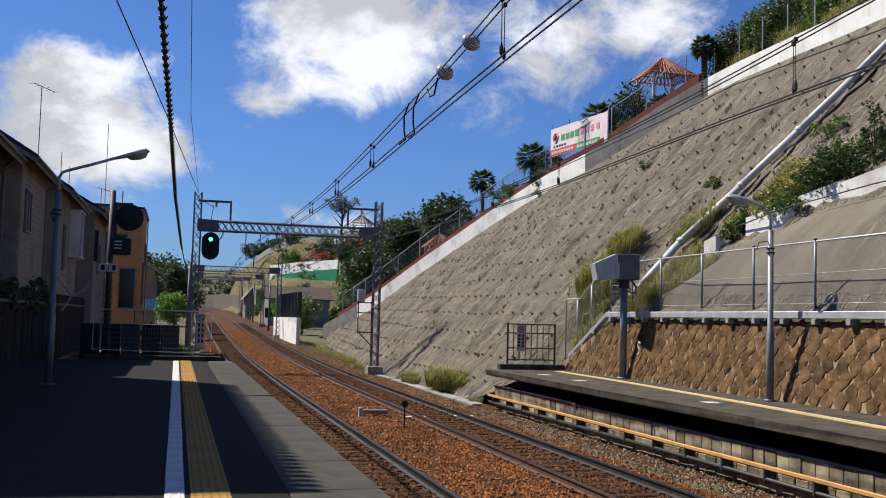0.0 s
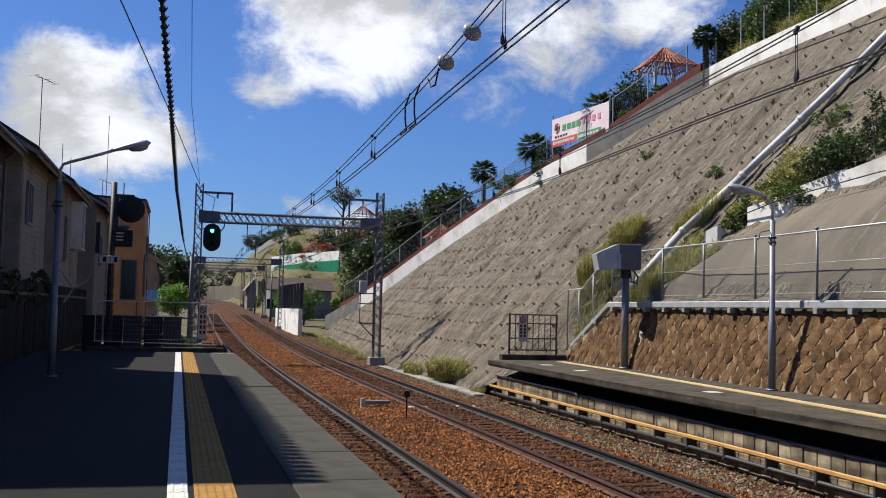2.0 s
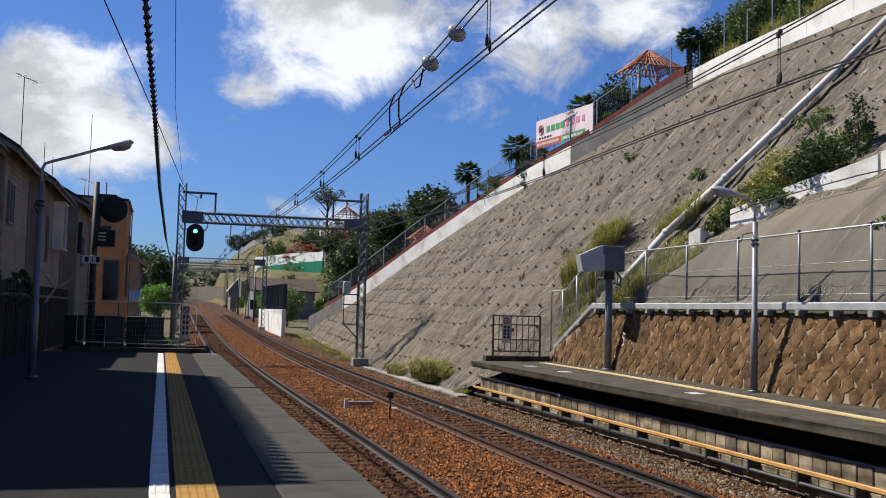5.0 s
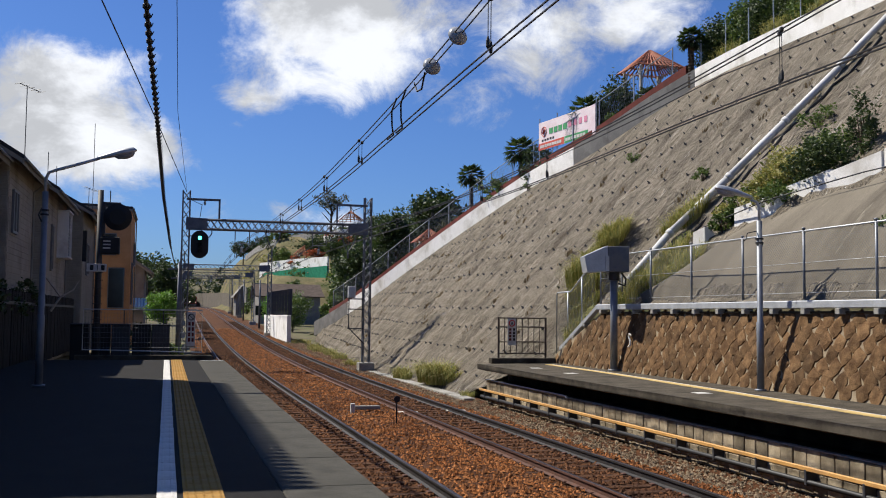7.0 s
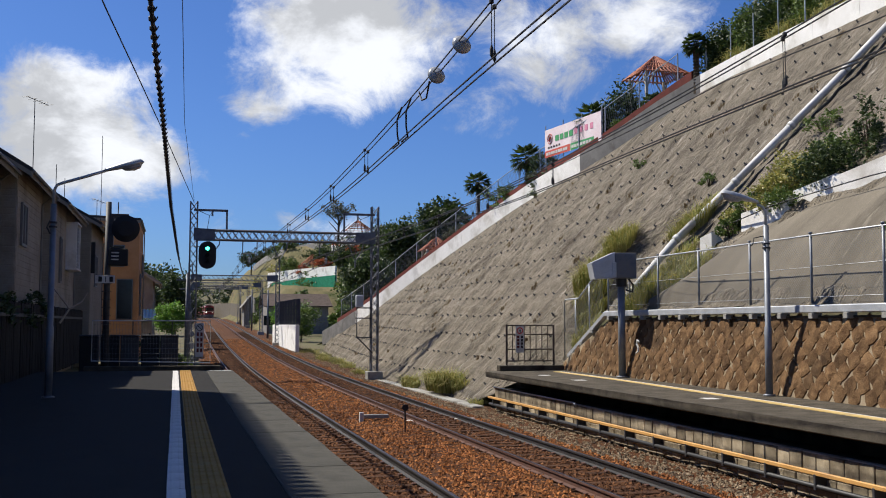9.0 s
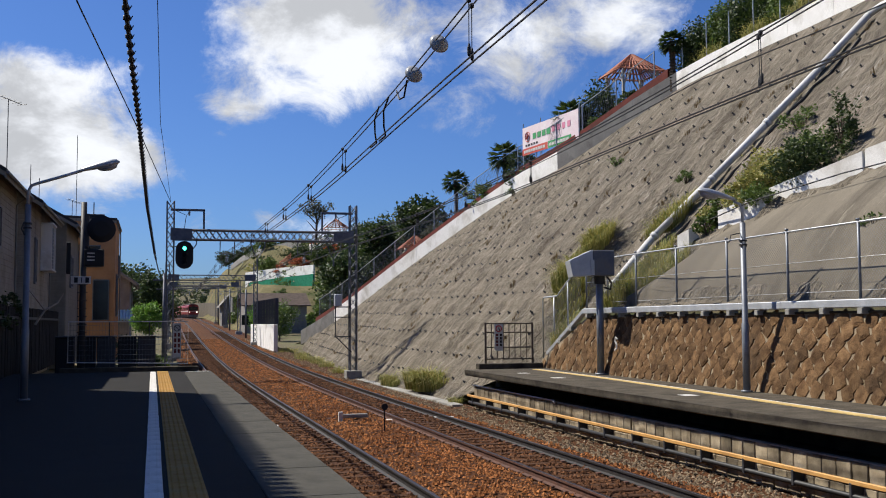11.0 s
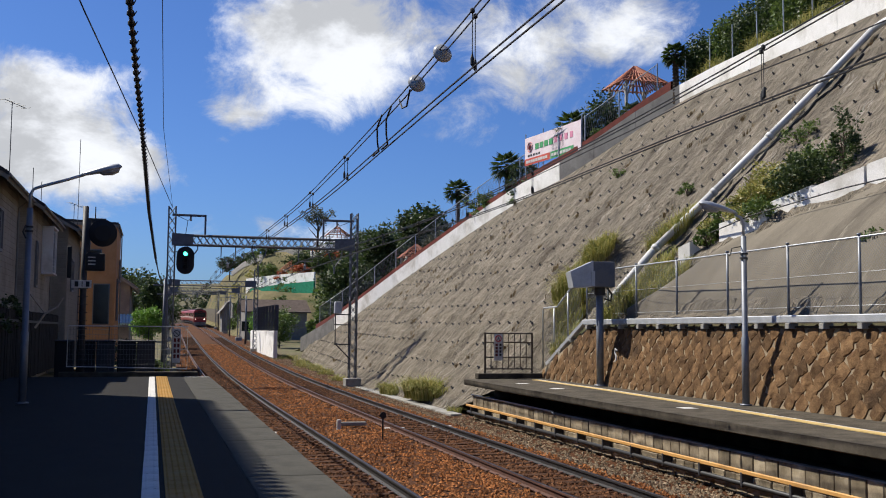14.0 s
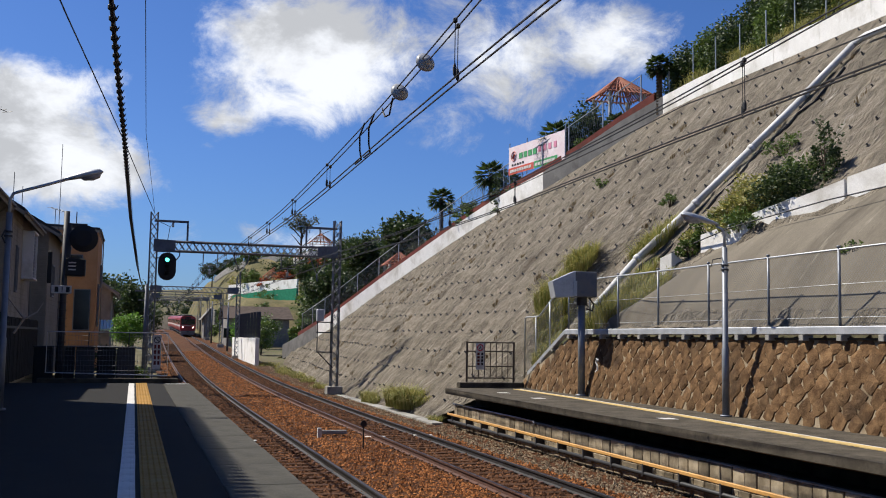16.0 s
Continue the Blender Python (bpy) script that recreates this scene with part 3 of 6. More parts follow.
def build_slope():
    b = Build()
    ys = list(np.arange(-20, 14, 1.0)) + list(np.arange(14, 60, 0.28)) + list(np.arange(60, 93, 0.45))
    us = np.linspace(0, 1, 110)
    b.grid([[slope_point(y, u) for u in us] for y in ys])
    solid("embankment_slope", b, SHOTCRETE, "grey-brown sprayed concrete slope with rows of anchor bolts", "slope", smooth=True)
    # land behind the top edge
    t = Build()
    rows = []
    for y in list(np.arange(-20, 100, 3.0)):
        z = top_height(y)
        x = z + 12.1 + max(0, y - 58) * 0.03
        rows.append([(x, y, z - 0.02), (x + 2.2, y, z + 0.1), (x + 8, y, z + 1.2), (x + 25, y, z + 4), (x + 120, y, z + 6), (x + 122, y, -3)])
    t.grid(rows)
    solid("hilltop", t, SOIL, "grassy ground above the sprayed slope", "ground", smooth=True)
    # parapet in lengths, white below the lane and grey between
    wall = thing("parapet", (0, 0, 0), "white concrete parapet along the top of the slope", "parapet", kind="structure")
    y = -20.0
    while y < 92:
        y1 = y + 3.0
        grey = 45.5 < y < 54 or y > 83
        pts = []
        for yy in (y, y1 - 0.02):
            z = top_height(yy)
            x = z + 12.1 + max(0, yy - 58) * 0.03
            h = 0.95 if yy > 47 else 0.8
            pts.append([(x - 0.12, yy, z - 0.35), (x - 0.12, yy, z + h), (x + 0.1, yy, z + h), (x + 0.1, yy, z - 0.35)])
        pb = Build()
        pb.add(pts[0] + pts[1], [(0, 3, 2, 1), (4, 5, 6, 7), (0, 1, 5, 4), (1, 2, 6, 5), (2, 3, 7, 6), (3, 0, 4, 7)])
        part("parapet_panel", pb, GREYWALL if grey else WHITEWALL, wall, "grey concrete panel" if grey else "")
        y = y1
    kerb = Build()
    rows = []
    for y in np.arange(47, 92, 1.5):
        z = top_height(y)
        x = z + 12.1 + max(0, y - 58) * 0.03
        rows.append([(x + 0.2, y, z + 0.9), (x + 0.22, y, z + 1.5), (x + 0.5, y, z + 1.5), (x + 0.5, y, z + 0.2)])
    kerb.grid(rows)
    solid("lane_kerb", kerb, REDROAD, "red-brown painted kerb of the lane above the slope", "kerb")
    # anchor bolts
    a = Build()
    a.tube([(0, 0, -0.05), (0, 0, 0.11)], 0.03, 6)
    a.box(-0.045, 0.045, -0.045, 0.045, -0.01, 0.03, 0.0)
    am = a.mesh("anchor_bolt", DARKSTEEL)
    far = Build()
    bolts = thing("slope_anchors", (0, 0, 0), "rows of dark steel anchor bolts in the slope", "anchor bolts", kind="structure")
    turn = pose(0, 0, 0, 0, -45, 0)
    n = 0
    row = 0
    zz = -0.6
    while zz < 13.6:
        y = 20.5 + 0.6 * (row % 2)
        while y < 90:
            fx, fz = foot(y)
            zt = top_height(y)
            z = zz + (level(y) + 1.1)
            if fz + 0.5 < z < zt - 0.3 and not (y < 33 and z < 7.0):
                u = (z - fz) / (zt - fz)
                p = slope_point(y + random.uniform(-0.08, 0.08), u)
                if n < 300 and y < 62:
                    ob = part("anchor_bolt", am, None, bolts)
                    ob.matrix_basis = Matrix.Translation(p) @ turn
                    n += 1
                else:
                    far.tube([p, p + Vector((-0.085, 0, 0.085))], 0.03, 5)
                    far.box(-0.045, 0.045, -0.045, 0.045, -0.01, 0.02, 0.0, Matrix.Translation(p) @ turn)
            y += 1.2
        zz += 0.88
        row += 1
    tagged(part("far_bolts", far, DARKSTEEL, bolts), kind="stuff")


def wall_top(y):
    return 1.84 if y < 31.9 else 1.84 - 0.448 * (y - 31.9)


def build_stone_wall():
    """Battered wall of rough stones laid askew, with pale joints."""
    wall = thing("retaining_wall", (0, 0, 0), "brown rough stone retaining wall with pale mortar joints", "wall", kind="structure")
    b = Build()
    rows = []
    for y in list(np.arange(-12, 32.3, 1.0)) + [32.3, 33, 34, 35.3]:
        h = wall_top(y)
        rows.append([(13.76, y, 0.0), (13.76 + 0.21 * h, y, h), (14.9, y, h + 0.02), (14.9, y, -0.2)])
    b.grid(rows)
    part("mortar", b, MORTAR, wall, "pale mortar joints")
    rng = random.Random(7)
    shapes = []
    for k in range(10):
        s = Build()
        ring = []
        for i in range(8):
            a = math.pi * i / 4 + math.pi / 8 * 0
            r = (1.0 if i % 2 == 0 else 0.82) * rng.uniform(0.84, 1.02)
            ring.append((r * 0.257 * math.cos(a), r * 0.262 * math.sin(a)))
        vs = [(0.02, u, w) for u, w in ring] + [(-0.01 * rng.uniform(0.5, 1.5), u * 0.93, w * 0.92) for u, w in ring]
        vs += [(-0.022 * rng.uniform(0.5, 1.6), u * 0.5 + rng.uniform(-0.02, 0.02), w * 0.42 + rng.uniform(-0.02, 0.02)) for u, w in ring[::2]]
        fs = [(i, (i + 1) % 8, 8 + (i + 1) % 8, 8 + i) for i in range(8)]
        for i in range(4):
            fs += [(8 + 2 * i, 8 + 2 * i + 1, 16 + i), (8 + 2 * i + 1, 8 + (2 * i + 2) % 8, 16 + (i + 1) % 4, 16 + i)]
        fs.append((16, 17, 18, 19))
        s.add(vs, fs)
        shapes.append(s.mesh("stone", STONE, False))
    n = 0
    row = 0
    z = 0.16
    while z < 1.85:
        y = 15.2 + (0.24 if row % 2 else 0)
        while y < 35.2:
            if z < wall_top(y + 0.15) - 0.06:
                ob = part("stone", shapes[rng.randrange(10)], None, wall)
                ob.matrix_basis = pose(13.76 + 0.21 * z - 0.012, y + rng.uniform(-0.035, 0.035), z + rng.uniform(-0.025, 0.025), rng.uniform(-22, 22), 11.9, 0)
            y += 0.485
        z += 0.262
        row += 1

build_ground()
build_bed()
build_tracks()
build_platform_near()
build_platform_far()
build_slope()
build_stone_wall()


# ---- overhead line ----
def lattice(b, p0, p1, wide, deep, bays, bar=0.03):
    """Four corner bars with zigzag bracing from p0 to p1."""
    p0, p1 = Vector(p0), Vector(p1)
    d = (p1 - p0)
    u = Vector((1, 0, 0)) if abs(d.normalized().z) > 0.7 else Vector((0, 0, 1))
    w = d.cross(u).normalized()
    u = w.cross(d).normalized()
    cs = [(i * wide / 2, j * deep / 2) for i, j in ((-1, -1), (1, -1), (1, 1), (-1, 1))]
    for i, j in cs:
        b.tube([p0 + u * i + w * j, p1 + u * i + w * j], bar * 1.3, 4)
    for k in range(bays):
        a, c = p0 + d * (k / bays), p0 + d * ((k + 1) / bays)
        for q in range(4):
            (i0, j0), (i1, j1) = cs[q], cs[(q + 1) % 4]
            if k % 2:
                (i0, j0), (i1, j1) = (i1, j1), (i0, j0)
            b.tube([a + u * i0 + w * j0, c + u * i1 + w * j1], bar * 0.55, 4)
            if q in (0, 2):
                b.tube([a + u * i1 + w * j1, c + u * i0 + w * j0], bar * 0.45, 4)
    return b


INSUL = surface("grey glazed insulator", (0.27, 0.279, 0.288), (0.378, 0.387, 0.396), 5, 0.25, 0.02, 40)


def gantry(y, x0, x1, z_beam, z_top, label, big=True):
    g = thing("overhead_line_gantry", (0, y, 0), label, "gantry", "overhead line gantries")
    zb = level(y) - 0.4
    for x, side in ((x0, 1), (x1, -1)):
        p = lattice(Build(), (x, 0, zb), (x, 0, z_top), 0.36, 0.36, int((z_top - zb) / 0.5))
        part("post", p, STEELBLUE, g, "blue-grey steel lattice post")
        f = Build()
        f.box(x - 0.42, x + 0.42, -0.42, 0.42, zb - 0.6, zb + 0.55, 0.03)
        part("footing", f, CONCRETE, g, "concrete footing")
        if big:
            a = Build()
            a.box(min(x, x + side * 1.75), max(x, x + side * 1.75), -0.05, 0.05, z_top - 0.5, z_top - 0.38, 0.01)
            a.box(x + side * 1.7 - 0.05, x + side * 1.7 + 0.05, -0.05, 0.05, z_beam + 0.3, z_top - 0.42, 0.01)
            part("top_arm", a, STEELBLUE, g)
            s = Build()
            s.lathe([(0.03, 0), (0.07, 0.03), (0.03, 0.07), (0.07, 0.1), (0.03, 0.14), (0.07, 0.17), (0.03, 0.24)], 10, pose(x + side * 0.95, 0, z_top - 0.74))
            part("insulator", s, INSUL, g, "", True)
            w = Build()
            w.tube([(x + side * 0.3, 0, z_top - 0.5), (x + side * 0.8, 0, z_top - 0.72), (x + side * 1.0, 0, z_top - 0.5)], 0.016, 5)
            w.tube([(x + side * 0.8, 0, z_top - 0.72), (x + side * 0.7, 0, z_beam + 0.3)], 0.016, 5)
            part("jumper", w, CABLE, g)
    bm = lattice(Build(), (x0 + 0.2, 0, z_beam), (x1 - 0.2, 0, z_beam), 0.5, 0.4, 26 if big else 18, 0.04 if big else 0.03)
    part("beam", bm, STEELBLUE, g, "blue-grey steel lattice beam")
    for x in (x0, x1):
        pl = Build()
        s = 1 if x == x0 else -1
        pl.prism([(0, -0.32), (s * 1.1, -0.3), (s * 1.1, 0.3), (0, 0.34)], 0.03, Matrix.Translation((x, -0.24, z_beam)))
        part("gusset_plate", pl, STEELBLUE, g)
    for x in (TRACK1, TRACK2):
        xx = x + shift(y)
        h = Build()
        h.tube([(xx - 0.35, 0, z_beam - 0.25), (xx - 0.35, 0, z_beam - 0.95), (xx + 0.4, 0, z_beam - 0.95), (xx + 0.4, 0, z_beam - 0.25)], 0.032, 5)
        h.tube([(xx, 0, z_beam - 0.95), (xx, 0, z_beam - 1.15)], 0.03, 5)
        part("wire_hanger", h, STEELBLUE, g)
        s = Build()
        s.lathe([(0.03, 0), (0.1, 0.04), (0.03, 0.09), (0.1, 0.13), (0.03, 0.18), (0.1, 0.22), (0.03, 0.3)], 10, pose(xx, 0, z_beam - 1.42))
        part("insulator", s, INSUL, g, "", True)
        if big:
            v = Build()
            v.tube([(xx + 1.2, 0, z_beam - 0.25), (xx + 1.35, 0, z_beam - 0.7), (xx + 1.6, 0, z_beam - 1.25), (xx + 1.95, 0, z_beam - 0.7), (xx + 2.05, 0, z_beam - 0.25)], 0.04, 5)
            v.tube([(xx + 1.6, 0, z_beam - 1.2), (xx + 1.6, 0, z_beam - 1.6)], 0.05, 6)
            part("support_bracket", v, STEELBLUE, g)
    return g


def big_gantry_extras():
    """Switch box, ladder frame and conduit on the far post."""
    s = thing("switch_box", (10.5, 55, 0), "grey switch box on a steel bracket at the gantry post", "switch box")
    b = Build()
    b.box(-1.0, -0.62, -0.2, 0.2, 2.6, 3.25, 0.03)
    part("housing", b, GALV, s)
    for p, q in (((-0.98, 0.9), (-0.98, 2.6)), ((-0.25, 0.9), (-0.25, 2.6)), ((-1.05, 0.95), (-0.15, 0.95)), ((-1.05, 2.0), (-0.15, 2.0)), ((-1.05, 2.55), (-0.15, 2.55)), ((-0.95, 0.95), (-0.1, 0.1))):
        f = Build()
        f.tube([(p[0], -0.22, p[1]), (q[0], -0.22, q[1])], 0.032, 5)
        part("bracket_bar", f, DARKSTEEL, s)


gantry(55, 0.85, 10.52, 6.35, 8.1, "blue-grey lattice steel gantry over the tracks", True)
big_gantry_extras()
gantry(102, 1.35, 9.75, 6.15, 7.6, "small blue-grey lattice gantry beyond the platforms", False)
gantry(140, 2.0, 11.2, 6.9, 7.5, "distant blue-grey lattice gantry on the bend", False)
gantry(178, 2.4, 12.0, 7.9, 8.5, "distant grey lattice gantry on the bend", False)
gantry(215, 3.0, 12.6, 9.0, 9.6, "far grey lattice gantry on the bend", False)
for yy, xx, hh in ((66, 0.7, 6.2), (76, 0.95, 5.8), (120, 1.5, 6.6), (126, 10.9, 6.0), (160, 11.4, 6.5), (200, 12.1, 8.2)):
    p = thing("line_pole", (xx, yy, level(yy) - 0.4), "slim grey pole beside the railway line", "pole", "line poles")
    b = Build()
    b.tube([(0, 0, 0), (0, 0, hh)], [0.13, 0.09], 8)
    part("shaft", b, STEELBLUE, p, "", True)
    a = Build()
    a.box(-0.7, 0.7, -0.05, 0.05, hh - 0.5, hh - 0.4, 0.01)
    part("crossarm", a, STEELBLUE, p)

MY = [-25, -5, 5, 11.8, 14.5, 17.4, 22.4, 27.6, 40, 57, 78, 102, 121, 140, 160, 178, 196, 215, 300, 400]
MZ = [7.4, 6.7, 6.05, 5.6, 5.42, 5.3, 5.13, 5.03, 5.12, 5.5, 5.1, 5.2, 5.45, 5.9, 6.2, 6.9, 7.2, 8.0, 9.0, 9.8]
CZ = [4.95, 4.95, 4.93, 4.9, 4.86, 4.8, 4.7, 4.7, 4.8, 4.9, 4.85, 4.95, 5.1, 5.5, 5.9, 6.4, 6.9, 7.4, 8.6, 9.4]


def overhead(xw, drop, label):
    w = thing("overhead_wires", (0, 0, 0), label, "overhead wires", "overhead wires")
    ys = list(np.arange(-25, 60, 1.5)) + list(np.arange(60, 400, 6))
    for dx in (-0.05, 0.05):
        for zs, r, nm in ((MZ, 0.011, "messenger_wire"), (CZ, 0.012, "contact_wire")):
            b = Build()
            b.tube([(xw + dx + shift(y), y, float(np.mean([np.interp(y + d, MY, zs) for d in (-2, 0, 2)])) - drop * float(np.interp(y, [20, 40], [1, 0]))) for y in ys], r, 5)
            part(nm, b, CABLE, w)
    for y in (3.5, 7.6, 11.7, 20.3, 25, 30, 35, 40, 45, 50, 60, 66, 72, 78, 84, 90):
        for dx in (-0.05, 0.05):
            z0, z1 = (np.interp(y, MY, v) - drop * np.interp(y, [20, 40], [1, 0]) for v in (CZ, MZ))
            x = xw + dx + shift(y)
            b = Build()
            b.tube([(x, y + dx * 2, z0), (x, y + dx * 2, z1)], 0.006, 4)
            b.lathe([(0.014, 0), (0.024, 0.02), (0.024, 0.1), (0.01, 0.15)], 8, pose(x, y + dx * 2, z0 + 0.02))
            b.lathe([(0.01, -0.035), (0.03, -0.02), (0.03, 0.02), (0.01, 0.035)], 8, pose(x, y + dx * 2, z1))
            part("dropper", b, CABLE, w)
    return w


ow = overhead(3.71, 0.0, "black twin overhead wires with droppers above the near track")
ow2 = overhead(7.75, 0.11, "black twin overhead wires with droppers above the far track")
b = Build()
b.tube([(7.75, -25, 5.1), (7.75, 9.9, 5.19), (7.75, 13.2, 5.25), (7.75, 15.5, 5.14), (7.75, 22, 4.95), (7.75, 40, 4.95)], 0.009, 5)
part("auxiliary_wire", b, CABLE, ow2, "thin auxiliary wire")
for y, z in ((13.15, 5.48), (14.55, 5.39)):
    b = Build()
    b.lathe([(0.02, -0.1), (0.05, -0.085), (0.065, -0.03), (0.13, 0.0), (0.14, 0.02), (0.1, 0.06), (0.05, 0.08), (0.02, 0.12)], 20, pose(3.71, y, z, 76, 0, 8))
    part("disc_insulator", b, INSUL, ow, "grey ceramic disc insulator", True)
for k, y in enumerate((16.0, 16.7)):
    b = Build()
    b.tube([(3.66, y, 5.36), (3.6, y + 0.1, 5.15), (3.66, y + 0.35, 4.95), (3.72, y + 0.5, 4.82), (3.7, y + 0.9, 4.8)], 0.016, 6)
    part("jumper_loop", b, CABLE, ow)
b = Build()
b.tube([(3.7, 15.6, 5.38), (3.7, 15.4, 5.2), (3.7, 15.1, 5.17), (3.7, 14.9, 5.39)], 0.014, 6)
part("jumper_loop", b, CABLE, ow)

f = thing("feeder_cable", (0, 0, 0), "thick black cable lashed with rings over the platform", "cable")
pts = [(-0.47, 2, 6.3), (-0.43, 15.6, 6.4), (-0.41, 19.5, 6.44), (-0.36, 24.5, 6.42), (-0.25, 42, 6.32), (0.08, 64, 5.9), (0.35, 70, 5.2), (0.62, 73, 4.8), (0.95, 76, 4.3)]
b = Build()
b.tube(pts, 0.035, 6)
part("cable", b, CABLE, f)
r = Build()
y = 9.0
while y < 66:
    x, z = np.interp(y, [p[1] for p in pts], [p[0] for p in pts]), np.interp(y, [p[1] for p in pts], [p[2] for p in pts])
    r.lathe([(0.05, -0.03), (0.065, 0), (0.05, 0.03)], 7, pose(x, y, z, 90, 0, 0))
    r.tube([(x + 0.05, y, z - 0.03), (x + 0.08, y + 0.05, z + 0.05)], 0.012, 4)
    y += 0.55
tagged(part("lashing", r, CABLE, f), kind="stuff")
for nm, pts, rad, lab in (
        ("guy_wire", [(0.85, 55, 8.05), (-0.49, 34, 7.91), (-1.05, 26, 7.88), (-1.42, 20.8, 7.86), (-2.7, 2, 7.9)], 0.016, "black wire running to the gantry post"),
        ("thin_wire", [(0.85, 55, 8.12), (0.18, 35, 8.4), (0.03, 21.5, 8.25), (-0.2, 2, 8.2)], 0.009, "thin wire running to the gantry post"),
        ("signal_wire", [(10.5, 55, 7.2), (14, 72, 9.5), (22, 110, 12)], 0.012, "thin wire from the gantry to the hill"),
        ("signal_wire", [(2.0, 102, 6.6), (0.95, 76, 4.3)], 0.02, "black wire between line poles")):
    b = Build()
    b.tube(pts, rad, 5)
    tagged(part(nm, b, CABLE), lab, "wire")


# ---- signals and lamps ----
def capsule(w, h, n=8):
    o = []
    for k in range(n + 1):
        a = math.pi * k / n
        o.append((w / 2 * math.cos(a), h / 2 - w / 2 + w / 2 * math.sin(a)))
    for k in range(n + 1):
        a = math.pi + math.pi * k / n
        o.append((w / 2 * math.cos(a), -h / 2 + w / 2 + w / 2 * math.sin(a)))
    return o


sg = thing("railway_signal", (1.56, 54.5, 5.26), "black oval railway signal showing a green light", "signal")
b = Build()
b.prism(capsule(0.9, 1.45), 0.06, Matrix.Identity(4))
part("backboard", b, BLACK, sg)
for k, z in enumerate((0.34, 0.0, -0.34)):
    b = Build()
    b.lathe([(0.13, 0.0), (0.13, 0.16), (0.12, 0.16), (0.12, 0.01)], 16, pose(0, 0, z, 90, 0, 0))
    part("lens_hood", b, BLACK, sg)
    b = Build()
    b.lathe([(0.095, 0.0), (0.09, 0.02), (0.045, 0.035)], 16, pose(0, -0.01, z, 90, 0, 0))
    part("lens", b, glow("green signal light", (0.06, 1.0, 0.62), 5.0) if k == 0 else BLACK, sg, "lit green lens" if k == 0 else "")
b = Build()
b.tube([(0.1, 0.1, 0.5), (0.1, 0.3, 0.85)], 0.03, 6)
b.tube([(0.45, 0.1, 0.35), (0.62, 0.2, 0.6), (0.62, 0.3, 0.85)], 0.03, 6)
b.tube([(-0.7, 0.4, 0.45), (0.0, 0.08, 0.45)], 0.03, 6)
part("bracket", b, STEELBLUE, sg)


def street_lamp(at, turn, h, reach, rise, label):
    """A steel post with an arm and a long glass lamp head; the arm to +x."""
    lp = thing("platform_lamp", at, label, "lamp", "platform lamps", turn=turn)
    b = Build()
    b.tube([(0, 0, -0.02), (0, 0, 1.6), (0, 0, 1.62), (0, 0, h - 0.5)], [0.085, 0.085, 0.07, 0.065], 12)
    b.tube([(0, 0, 0), (0, 0, 0.04)], 0.14, 12)
    part("post", b, GALVDARK, lp, "blue-grey steel post", True)
    b = Build()
    b.tube([(0, 0, h - 0.5), (0, 0, h - 0.2), (0.06, 0, h - 0.06), (0.2, 0, h), (reach * 0.6, 0, h + rise * 0.5), (reach, 0, h + rise)], 0.035, 8)
    part("arm", b, GALV, lp, "", True)
    tilt = pose(reach, 0, h + rise, 0, -math.degrees(math.atan2(rise, reach)) if reach else 0, 0)
    hd = Build()
    rows = []
    for u, w, t in ((-0.05, 0.05, 0.05), (0.1, 0.075, 0.07), (0.35, 0.12, 0.1), (0.6, 0.135, 0.11), (0.8, 0.1, 0.09), (0.86, 0.02, 0.02)):
        rows.append([tilt @ Vector((u, w * math.cos(a), t * max(math.sin(a), -0.35))) for a in np.linspace(0, 2 * math.pi, 13)])
    hd.grid(rows)
    head = part("lamp_head", hd, GALV, lp, "pale grey lamp head", True)
    gl = Build()
    rows = []
    for u, w, t in ((0.34, 0.02, 0.03), (0.4, 0.1, 0.08), (0.6, 0.115, 0.12), (0.75, 0.09, 0.09), (0.8, 0.02, 0.02)):
        rows.append([tilt @ Vector((u, w * math.cos(a), -0.03 - t * math.sin(a))) for a in np.linspace(0, math.pi, 9)])
    gl.grid(rows)
    part("glass_bowl", gl, INSUL, head, "glass lamp bowl", True)
    cl = Build()
    for z in (h - 1.05, h - 0.95):
        cl.tube([(0, 0, z), (0, 0, z + 0.04)], 0.095, 10)
    cl.tube([(-0.05, -0.08, h - 1.2), (-0.12, -0.1, h - 1.05), (-0.06, -0.08, h - 0.9)], 0.02, 6)
    part("cable_clamp", cl, DARKSTEEL, lp)
    return lp


street_lamp((-2.75, 24.83, 0), 2, 4.93, 1.15, 0.33, "blue-grey platform lamp with a long arm on the asphalt platform")
lp2 = street_lamp((13.48, 21.3, 0.02), 172, 4.5, 0.25, 0.06, "blue-grey platform lamp beside the stone wall")
hk = Build()
hk.tube([(0.07, 0, 3.75), (0.3, 0, 3.7), (0.33, 0, 3.55), (0.38, 0, 3.52)], 0.012, 5)
part("cable_hook", hk, CABLE, lp2)

# monitor housing on a post
mb = thing("camera_housing", (13.62, 29.75, 0.02), "grey monitor housing with a hood on a steel post", "monitor box")
b = Build()
b.tube([(0, 0, 0), (0, 0, 3.0)], 0.115, 14)
b.tube([(0, 0, 0), (0, 0, 0.05)], 0.18, 14)
part("post", b, GALVDARK, mb, "grey steel post", True)
b = Build()
b.tube([(0, 0, 2.85), (0, 0, 3.12)], 0.17, 12)
b.tube([(0.2, -0.1, 3.1), (0.36, -0.1, 2.9), (0.33, -0.1, 2.68), (0.1, -0.1, 2.75)], 0.03, 6)
part("collar", b, DARKSTEEL, mb)
turn = pose(0, 0, 3.1, 0, 0, -12)
b = Build()
